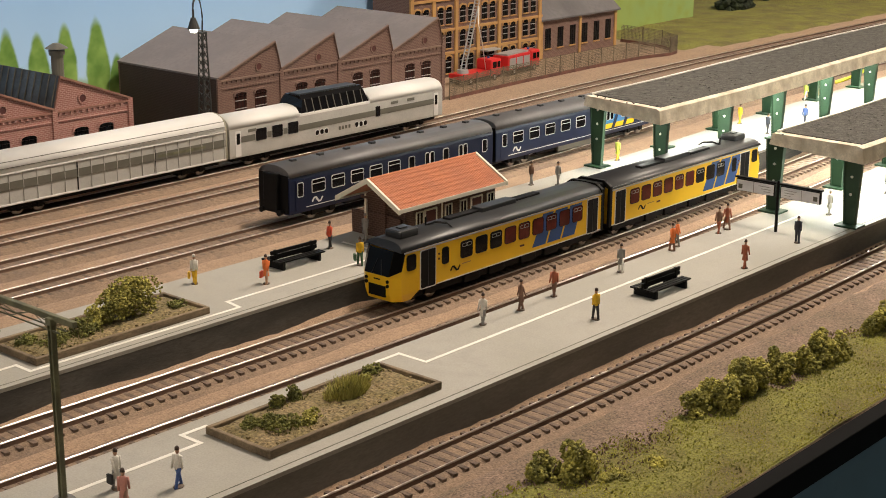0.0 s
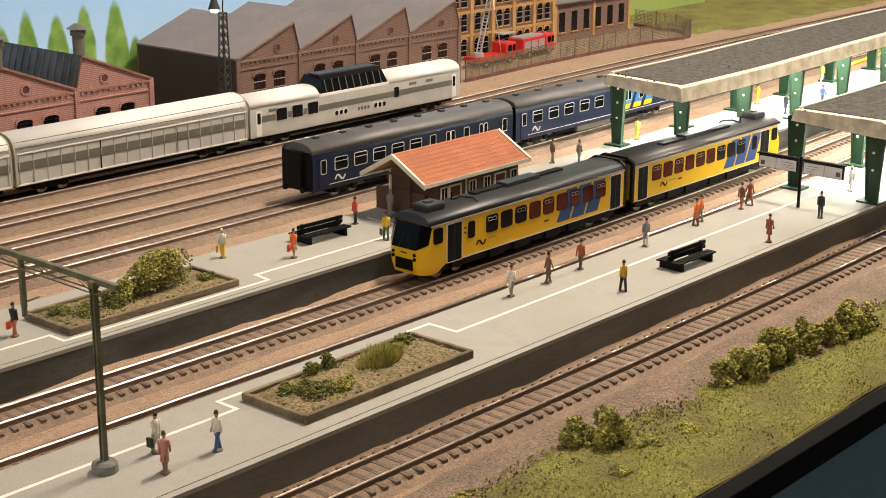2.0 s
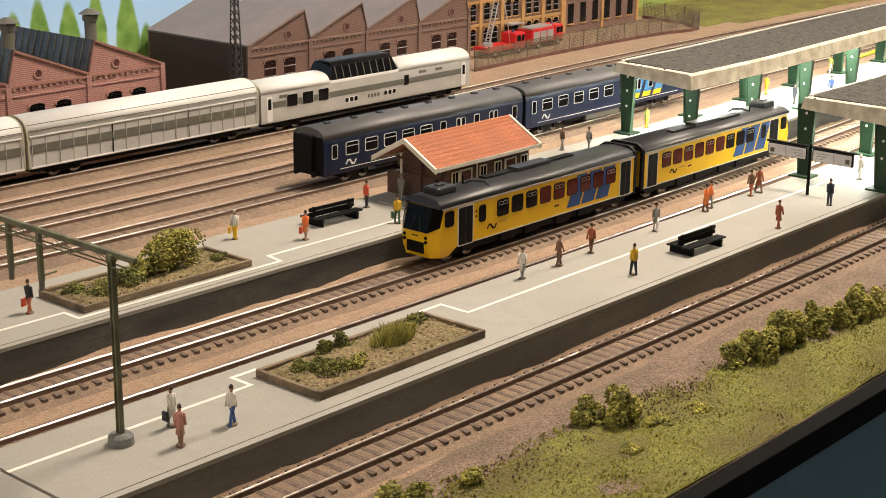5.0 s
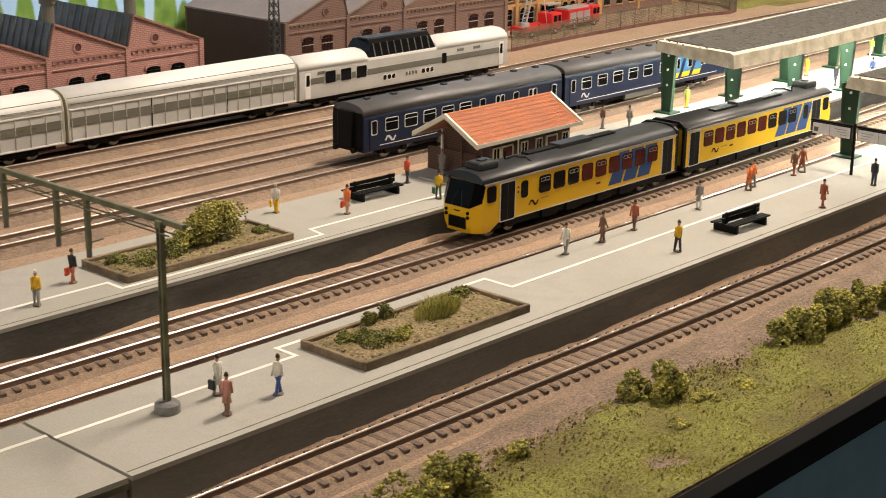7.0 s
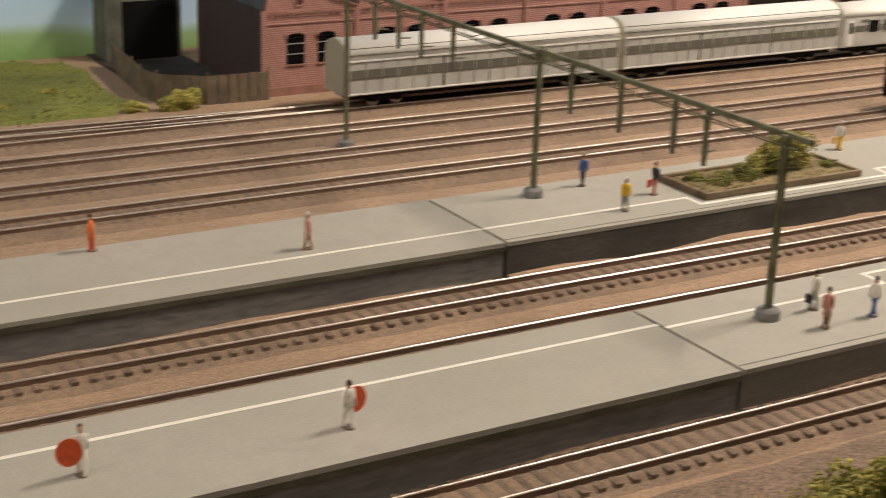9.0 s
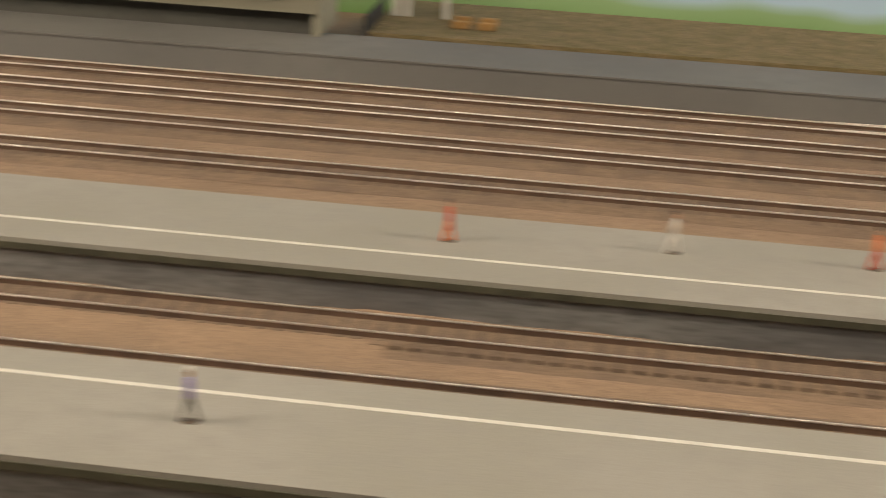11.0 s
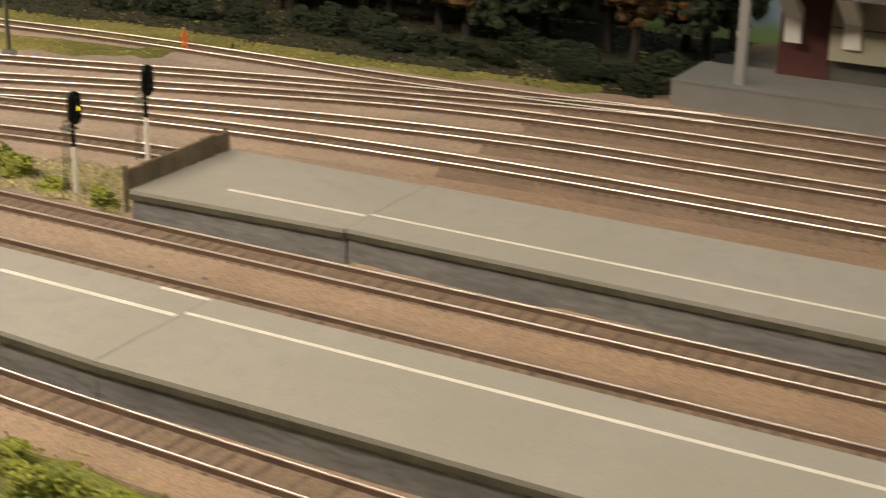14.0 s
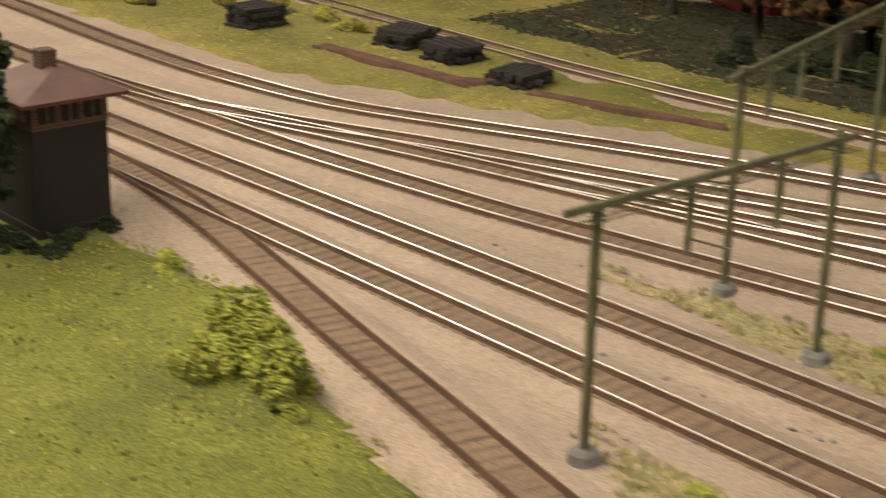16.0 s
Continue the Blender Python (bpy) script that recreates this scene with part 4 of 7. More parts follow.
def railcar():
    t = thing("railcar", 0, 0, 0, "yellow two-car diesel railcar with blue diagonal stripes", "train")
    H = 15.0
    for car in (0, 1):
        m = pose(0, 0, 0) if car == 0 else pose(0.500, 0, 0, 0, 0, 180)
        made = []

        def p(name, bm, mat, parent=t, label=""):
            ob = part(name, bm, mat, parent, label)
            if parent is t:
                ob.matrix_basis = m
            made.append(ob)
            return ob

        body_ob = p("body", prism(B(), [(60, -H), (244, -H), (244, H), (60, H)], "z", 9.2, 34.5), YELLOW)
        # cab: a front that rakes back above the waist and is cut in at its corners
        lean = ((4.6, 43.4, 55.0, 13.8), (9.0, 41.6, 61.0, 14.7), (19.8, 41.0, 61.0, 14.95), (33.4, 45.28, 61.0, 14.8))
        bm = B()
        rings = [[bm.verts.new((x, y, z)) for x, y in ((f, -9.4), (f + 4.6, -w), (back, -w - 0.06), (back, w + 0.06), (f + 4.6, w), (f, 9.4))] for z, f, back, w in lean]
        for a, b in zip(rings, rings[1:]):
            for q in range(6):
                bm.faces.new((a[q], a[(q + 1) % 6], b[(q + 1) % 6], b[q]))
        bm.faces.new(rings[0][::-1]), bm.faces.new(rings[-1])
        nose = p("nose", bm, YELLOW)
        p("grille", box(B(), 40.7, 42.0, -6.6, 6.6, 7.4, 14.2, 0.2), BLACK, nose, "black grille opening")
        for s in (-1, 1):
            for z in (14.6, 17.3):
                p("headlight", rod(B(), (40.5, s * 8.4, z), (43, s * 8.4, z), 1.05, 1.05, 12), BLACK, nose, "dark round headlight")

        def windscreen(outline):
            """A thick dark pane laid on the cab's front."""
            pane_bm = B()
            front = [pane_bm.verts.new((x - 0.55, y * 1.012, z)) for x, y, z in outline]
            rear = [pane_bm.verts.new((x + 0.3, y * 0.99, z)) for x, y, z in outline]
            pane_bm.faces.new(front), pane_bm.faces.new(rear[::-1])
            for q in range(len(outline)):
                pane_bm.faces.new((front[q], rear[q], rear[(q + 1) % len(outline)], front[(q + 1) % len(outline)]))
            return p("windscreen_pane", pane_bm, SCREENBLACK, nose, "large black windscreen")

        rake = lambda z: 41.0 + (z - 19.8) * 4.6 / 14.6
        windscreen([(rake(20.4), -9.3, 20.4), (rake(20.4), 9.3, 20.4), (rake(34.7), 9.3, 34.7), (rake(34.7), -9.3, 34.7)])
        for s in (-1, 1):
            windscreen([(rake(20.4) + 0.05, s * 9.5, 20.4), (rake(23.5) + 4.4, s * 14.7, 23.5), (rake(34.7) + 4.4, s * 14.6, 34.7), (rake(34.7) + 0.05, s * 9.5, 34.7)])
        for s in (-1, 1):
            p("wiper", rod(B(), (40.5, s * 4, 20.6), (43.2, s * 1.5, 29), 0.2, 0.2, 4), DARK, nose)
        p("number_bar", box(B(), 40.8, 41.6, -2.4, 2.4, 17.3, 18.0), BLACK, nose)
        # roof with front hood, box, pipes and horn
        roof = prism(B(), [(y, z) for y, z in shell_profile(H + 0.2, 33.0, 34.6, 40.0)][2:-1], "x", 45.5, 244.2)
        for v in roof.verts:
            if v.co.x < 46 and v.co.z > 35:
                v.co.x += (v.co.z - 34) * 0.45
        roof_ob = rounded_roof(p("roof", roof, DARK))
        for s in (-1, 1):
            p("gutter", box(B(), 48, 244, s * (H + 0.25) - 0.3, s * (H + 0.25) + 0.3, 33.6, 34.4), SILVER, roof_ob, "thin silver gutter")
        hv = box(B(), 54, 71, -6.5, 6.5, 39.0, 44.2, 1.6)
        p("roof_box", hv, DARK, roof_ob)
        p("roof_box_cap", box(B(), 59, 65, -2, 2, 44.2, 45.0, 0.3), DARK, roof_ob)
        p("roof_duct", box(B(), 106, 196, 0.5, 6.5, 39.0, 41.2, 0.4), BLACK, roof_ob)
        p("roof_duct", box(B(), 134, 168, -2, 7, 39.4, 42.6, 0.5), DARK, roof_ob)
        p("horn_pipe", rod(B(), (88, 4, 38.5), (88, 4, 45), 0.6, 0.6, 8), BLACK, roof_ob)
        p("horn_pipe", sweep(B(), [Vector(q) for q in ((88, 4, 39.8), (92, 0, 41.8), (96, -6, 41.4), (98, -10, 38.0))], [(-0.6, 0), (0, -0.6), (0.6, 0), (0, 0.6)]), BLACK, roof_ob)
        # underframe
        p("underframe", box(B(), 70, 238, -12, 12, 3.8, 9.4, 0.5), BLACK)
        for k, x in enumerate((104, 128, 160, 184)):
            p("equipment_box", box(B(), x, x + 15, -13.4, 13.4, 3.2, 9.3, 0.5), BLACK)
        for x in (68, 222):
            bg = bogie(t, x)
            bg.matrix_basis = m
        # sides
        for s in (-1, 1):
            y = s * (H + 0.05)
            lo, hi = (y - 0.25, y + 0.25)

            def pane(name, x0, x1, z0, z1, mat, vent):
                w = p(name, prism(B(), rounded(x0, x1, z0, z1, 1.6), "y", lo, hi), mat, body_ob, "tinted dark window" if mat is GLASS else "maroon tinted window")
                p("rubber_frame", ring(B(), rounded(x0 - 0.3, x1 + 0.3, z0 - 0.3, z1 + 0.3, 1.8), rounded(x0, x1, z0, z1, 1.6), "y", lo - 0.1, hi + 0.1), BLACK, w)
                if vent:
                    for a, b in ((x0 + 1.1, x0 + 5.2), (x0 + 5.4, x1 - 1.1)):
                        p("vent_frame", ring(B(), rounded(a, b, z1 - 3.3, z1 - 1.1, 0.5, 2), rounded(a + 0.2, b - 0.2, z1 - 3.1, z1 - 1.3, 0.4, 2), "y", lo - 0.2, hi + 0.2), VENTFRAME, w, "pale vent frame")

            for k in range(9):
                x0 = 98.5 + 14.1 * k
                pane("window", x0, x0 + 10.6, 20.5, 30.6, REDGLASS if k > 2 else GLASS, k in (0, 2, 4, 6, 8))
            pane("window", 81.5, 87.2, 20.5, 30.4, GLASS, False)
            pane("cab_window", 50.6, 58.0, 23.0, 32.0, GLASS, False)
            for x0, x1 in ((62.4, 75.2), (228.0, 239.5)):
                d = p("door", prism(B(), rounded(x0, x1, 9.6, 32.4, 0.8), "y", lo, hi), BLACK, body_ob, "dark folding door")
                p("door_seam", box(B(), (x0 + x1) / 2 - 0.25, (x0 + x1) / 2 + 0.25, lo - 0.12, hi + 0.12, 10, 32), DARK, d)
                p("door_frame", ring(B(), rounded(x0 - 0.6, x1 + 0.6, 9.0, 33.0, 1.0), rounded(x0, x1, 9.6, 32.4, 0.8), "y", lo - 0.05, hi + 0.05), FRAME, d, "pale door surround")
            for k in range(3):
                x0 = 169.0 + 15.6 * k
                out = [(x0, 12.2), (x0 + 13.6, 12.2), (x0 + 21.6, 32.4), (x0 + 8.6 + (0 if k else 2), 32.4)]
                if car:
                    out = [(500 - x - 204, z) for x, z in out]
                p("stripe", prism(B(), out, "y", y - 0.12, y + 0.12), BLUE, body_ob, "blue diagonal stripe")
            p("edge_line", box(B(), 77, 244, y - 0.15, y + 0.15, 9.3, 9.9), FRAME, body_ob)
            p("emblem", logo(B(), 207 if car else 93.5, 15.6, y, s, 1.35), BLACK, body_ob, "black double-arrow mark")
            p("text_bar", box(B(), *((192, 200) if car else (100, 108)), y - 0.1, y + 0.1, 16.6, 17.2), OCHRE, body_ob)
            p("text_bar", box(B(), *((184, 188.5) if car else (156, 160.5)), y - 0.1, y + 0.1, 15.4, 16.6), DARKRED, body_ob)
            for z in (27.6, 24.6):
                p("lamp", rod(B(), (78.6, lo, z), (78.6, hi + 0.1, z), 0.7, 0.7, 8), DARKRED, body_ob)
        p("gangway", box(B(), 244, 250, -9.5, 9.5, 8, 39, 1), BLACK, t, "black rubber gangway bellows")
        p("end_frame", ring(B(), [(-15.2, 8.6), (15.2, 8.6), (15.2, 37), (10, 40.6), (-10, 40.6), (-15.2, 37)], [(-13, 10), (13, 10), (13, 35), (9, 38), (-9, 38), (-13, 35)], "x", 243.6, 246.4), BLACK)
    return t


railcar()


# ---- blue coaches ----
ROYAL = material("coach_royal_blue", (0.007, 0.016, 0.048), 0.4, vary=0.1, shine=0.4)
COACHROOF = material("coach_roof_grey", (0.11, 0.108, 0.108), 0.5, vary=0.15, size=50)
SKYSTRIPE = material("stripe_light_blue", (0.05, 0.22, 0.48), 0.4, vary=0.06)
DULLYELLOW = material("stripe_dull_yellow", (0.40, 0.25, 0.03), 0.45, vary=0.1)


def coach(x, L, y, label, paint, mark):
    t = thing("passenger_coach", x, y, 0, label, "coach", "blue coaches")
    H = 15.6
    body = part("body", prism(B(), [(-H + 0.4, 8), (H - 0.4, 8), (H, 10), (H, 32), (H - 0.6, 34.5), (-H + 0.6, 34.5), (-H, 32), (-H, 10)], "x", 0, L), paint, t)
    rounded_roof(part("roof", prism(B(), shell_profile(H + 0.15, 33.5, 34.6, 42.0)[2:-1], "x", 0.4, L - 0.4), COACHROOF, t, "dark grey arched roof"))
    for k in range(8):
        part("roof_vent", box(B(), 16 + k * (L - 34) / 7, 21 + k * (L - 34) / 7, -2, 2, 41, 43.4, 0.6), DARK, t)
    for s in (-1, 1):
        y0 = s * (H + 0.05)
        lo, hi = y0 - 0.22, y0 + 0.22
        n = 9
        pitch = (L - 46) / n
        for k in range(n):
            x0 = 22 + k * pitch
            kind = "big" if k < 5 else ("slim" if k % 2 else "twin")
            spans = {"big": [(x0, x0 + 12.5)], "slim": [(x0 + 3, x0 + 9)], "twin": [(x0 + 2, x0 + 6), (x0 + 7.5, x0 + 11.5)]}[kind]
            for a, b in spans:
                w = part("window", prism(B(), rounded(a, b, 20.8, 29.6, 1.2), "y", lo, hi), GLASS, body)
                part("frame", ring(B(), rounded(a - 0.45, b + 0.45, 20.35, 30.05, 1.5), rounded(a, b, 20.8, 29.6, 1.2), "y", lo - 0.12, hi + 0.12), FRAME, w, "silver window frame")
                if kind == "big":
                    part("glazing_bar", box(B(), a, b, lo - 0.1, hi + 0.1, 26.7, 27.1), FRAME, w)
        for a in (6, L - 15):
            d = part("door", prism(B(), rounded(a, a + 9, 9, 31.5, 0.8), "y", lo, hi), paint, body)
            part("door_window", prism(B(), rounded(a + 2, a + 7, 20, 29.5, 1), "y", lo - 0.15, hi + 0.15), GLASS, d)
            part("window_rim", ring(B(), rounded(a + 1.5, a + 7.5, 19.5, 30, 1.3), rounded(a + 2, a + 7, 20, 29.5, 1), "y", lo - 0.2, hi + 0.2), FRAME, d)
        part("emblem", logo(B(), 27, 15.2, y0, s, 1.6), FRAME, body, "white double-arrow mark")
        for k in range(3):
            a = L * mark + 17 * k
            if mark > 0.5:
                part("stripe", prism(B(), [(a, 13.0), (a + 12, 13.0), (a + 14.2, 17.2), (a + 2.2, 17.2)], "y", y0 - 0.12, y0 + 0.12), YELLOW, body, "yellow foot of a livery stripe")
                part("stripe", prism(B(), [(a + 2.3, 17.4), (a + 14.3, 17.4), (a + 21, 31.4), (a + 9, 31.4)], "y", y0 - 0.12, y0 + 0.12), SKYSTRIPE, body, "light blue livery stripe")
            elif k < 2:
                part("stripe", prism(B(), [(a, 13.4), (a + 11, 13.4), (a + 13, 17.4), (a + 2, 17.4)], "y", y0 - 0.12, y0 + 0.12), DULLYELLOW if k == 0 else BLUE, body, "slanting livery mark")
        part("sole_line", box(B(), 16, L - 16, y0 - 0.12, y0 + 0.12, 11.2, 11.7), FRAME, body)
        part("skirt_box", box(B(), L * 0.36, L * 0.56, s * 12 - 1.5, s * 12 + 1.5, 3, 8.2, 0.3), GREYPANEL, t)
    for xx, d in ((0, -1), (L, 1)):
        e = part("gangway", box(B(), min(xx, xx + d * 4), max(xx, xx + d * 4), -7, 7, 9, 37, 0.8), BLACK, t)
        for yy in (-9, 9):
            part("buffer", rod(B(), (xx, yy, 9.5), (xx + d * 4.5, yy, 9.5), 1.6, 2.2, 10), BLACK, e)
        part("end_wall", box(B(), min(xx, xx + d * 0.5), max(xx, xx + d * 0.5), -14.6, 14.6, 9, 36), BLACK, t)
    bogie(t, 36), bogie(t, L - 36)
    part("underframe", box(B(), 60, L - 60, -10, 10, 4.5, 8.2, 0.4), BLACK, t)
    return t


coach(131, 223, 185, "dark blue passenger coach with silver window frames", NAVY, 0.30)
coach(359, 240, 185 + 0.5, "blue and yellow striped passenger coach with silver frames", ROYAL, 0.62)


# ---- white wagons and dome car ----
def sliding_wagon(x, L, y, label):
    t = thing("covered_wagon", x, y, 0, label, "wagon", "white covered wagons")
    H = 15.6
    body = part("body", prism(B(), [(-H + 0.3, 9), (H - 0.3, 9), (H, 10), (H, 33.5), (-H, 33.5), (-H, 10)], "x", 0, L), WAGONSIDE, t, "grey-white ribbed sliding side walls, their shade put in the grey")
    rounded_roof(part("roof", prism(B(), shell_profile(H + 0.2, 32.5, 33.4, 46.0)[2:-1], "x", 0, L), WHITE, t, "off-white domed roof"))
    for s in (-1, 1):
        y0 = s * (H + 0.1)
        part("grey_band", box(B(), 1.0, L - 1.0, y0 - 0.5, y0 + 0.5, 20.5, 26.5), GREYPANEL, body, "grey-brown waist band")
        n = 18
        for k in range(n + 1):
            a = 2 + (L - 4) * k / n
            part("rib", box(B(), a - 0.22, a + 0.22, y0 - 0.65, y0 + 0.65, 10, 32.6), WAGONSIDE, body)
        for z in (10.2, 32.6):
            part("rail_strip", box(B(), 0.5, L - 0.5, y0 - 0.7, y0 + 0.7, z - 0.5, z + 0.5), WHITE, body)
        part("text_bar", box(B(), L * 0.68, L * 0.9, y0 - 0.6, y0 + 0.6, 22.6, 24.6), OLIVE, body)
        for z in (36.5, 40.5):
            yy = s * (15.8 if z < 38 else 13.4)
            part("roof_seam", box(B(), 0, L, yy - 0.25, yy + 0.25, z - 0.2, z + 0.2), GREYPANEL, body)
        for k in (1, 2):
            part("door_gap", box(B(), L * k / 3 - 0.25, L * k / 3 + 0.25, y0 - 0.65, y0 + 0.65, 10, 33), BLACK, body)
    for xx in (-1.2, L):
        # olive tone paints the shade on the ends of an off-white wagon
        part("end_wall", prism(B(), shell_profile(H + 0.3, 9, 33.4, 46.2), "x", xx, xx + 1.2), BEIGE, t, "plain white end wall, its shade put in as olive")
    bogie(t, 32), bogie(t, L - 32)
    part("underframe", box(B(), 4, L - 4, -11, 11, 5.5, 9.2, 0.4), BLACK, t)
    return t


sliding_wagon(0, 215, 348, "long off-white sliding-wall wagon with a grey band")
sliding_wagon(-229, 224, 348, "long off-white sliding-wall wagon with a grey band")


def dome_car():
    L, H = 260, 15.6
    t = thing("dome_car", 219, 348, 0, "off-white observation coach with a dark glazed dome", "coach")
    body = part("body", prism(B(), [(-H + 0.3, 9), (H - 0.3, 9), (H, 11), (H, 33), (-H, 33), (-H, 11)], "x", 0, L), WAGONSIDE, t, "grey-white coach sides, their shade put in the grey")
    for a, b in ((0, 78), (163, L)):
        rounded_roof(part("roof", prism(B(), shell_profile(H + 0.1, 32, 33, 42.5)[2:-1], "x", a, b), WHITE, t, "off-white arched roof"))
    part("dome_base", box(B(), 78, 163, -H, H, 32.8, 35.4, 0.4), WHITE, t)
    dome = part("dome_glass", prism(B(), [(-H + 0.2, 34.6), (H - 0.2, 34.6), (H - 3.6, 46), (H - 7, 49.4), (-H + 7, 49.4), (-H + 3.6, 46)], "x", 80, 162), GLASS, t, "dark glazed dome")
    for v in dome.data.vertices:
        if v.co.z > 0.04:
            v.co.x += 0.004 if v.co.x < 0.12 else -0.004
    part("dome_roof", box(B(), 86, 156, -6.5, 6.5, 48.6, 50.2, 0.6), DARK, t)
    for k in range(9):
        a = 87 + k * 8.4
        for s in (-1, 1):
            part("dome_bar", rod(B(), (a, s * 15.4, 35.0), (a, s * 11.9, 46.4), 0.4, 0.4, 5), GREYPANEL, dome)
    for s in (-1, 1):
        y0 = s * (H + 0.08)
        lo, hi = y0 - 0.2, y0 + 0.2
        part("grey_band", box(B(), 12, L - 10, lo + 0.05, hi - 0.05, 21, 26), GREYPANEL, body, "grey-brown waist band")
        for a in (34, 52, 70):
            w = part("window", prism(B(), rounded(a - 6, a + 6, 20, 30, 1.2), "y", lo, hi), GLASS, body)
            part("frame", ring(B(), rounded(a - 6.5, a + 6.5, 19.5, 30.5, 1.6), rounded(a - 6, a + 6, 20, 30, 1.2), "y", lo - 0.1, hi + 0.1), WAGONSIDE, w)
        part("window", prism(B(), rounded(170, 176, 20, 29, 0.8), "y", lo, hi), GLASS, body)
        for c in (98, 146):
            for k in range(3):
                w = part("porthole", prism(B(), rounded(c + k * 5.4 - 2.2, c + k * 5.4 + 2.0, 14.4, 18.6, 1.6), "y", lo, hi), GLASS, body)
                part("porthole_rim", ring(B(), rounded(c + k * 5.4 - 2.7, c + k * 5.4 + 2.5, 13.9, 19.1, 2.0), rounded(c + k * 5.4 - 2.2, c + k * 5.4 + 2.0, 14.4, 18.6, 1.6), "y", lo - 0.1, hi + 0.1), FRAME, w)
        for k in range(4):
            part("louvre", box(B(), 124 + k * 4, 126 + k * 4, lo - 0.1, hi + 0.1, 15, 18), GREYPANEL, body)
        for a, b in ((6, 12), (L - 12, L - 6)):
            part("door", prism(B(), rounded(a, b, 10, 31, 0.8), "y", lo, hi), WHITE, body)
            part("door_window", prism(B(), rounded(a + 1.2, b - 1.2, 20, 29, 0.8), "y", lo - 0.1, hi + 0.1), GLASS, body)
        for a in (20, 190, 212):
            part("vent_panel", box(B(), a, a + 9, lo - 0.1, hi + 0.1, 28.4, 30.8), GREYPANEL, body)
    for xx in (-2.5, L - 1):
        part("gangway", box(B(), xx, xx + 3.5, -7, 7, 9, 36, 0.8), BLACK, t)
    bogie(t, 34), bogie(t, L - 34)
    part("underframe", box(B(), 6, L - 6, -11, 11, 5.2, 9.2, 0.4), BLACK, t)
    return t


dome_car()


# ---- factories ----
def arched(x0, x1, z0, z1, rise):
    n = 6
    return [(x0, z0), (x1, z0)] + [((x0 + x1) / 2 + (x1 - x0) / 2 * math.cos(math.pi * i / n), z1 - rise + rise * math.sin(math.pi * i / n)) for i in range(n + 1)]


def arched_window(body, x, w, z0, z1, y, sill, arch):
    """A recessed iron window under a brick arch, in a wall that faces -y."""
    win = part("window", prism(B(), arched(x - w / 2, x + w / 2, z0, z1, 2.0), "y", y - 0.25, y + 0.4), WORKSGLASS if arch is BRICK2 else GLASS, body)
    for k in (-1, 0, 1):
        part("glazing_bar", box(B(), x + k * w / 3.4 - 0.25, x + k * w / 3.4 + 0.25, y - 0.5, y - 0.2, z0, z1 - 1.2), BLACK, win)
    for k in (1, 2):
        part("glazing_bar", box(B(), x - w / 2, x + w / 2, y - 0.5, y - 0.2, z0 + (z1 - z0) * k / 3 - 0.4, z0 + (z1 - z0) * k / 3 + 0.4), VENTFRAME, win)
    part("sill", box(B(), x - w / 2 - 1, x + w / 2 + 1, y - 1.2, y + 0.3, z0 - 1.3, z0, 0.2), sill, win)
    part("arch_lintel", ring(B(), arched(x - w / 2 - 1.5, x + w / 2 + 1.5, z1 - 3.2, z1 + 1.9, 2.6), arched(x - w / 2, x + w / 2, z1 - 3.2, z1, 2.0), "y", y - 0.9, y + 0.2), arch, win)


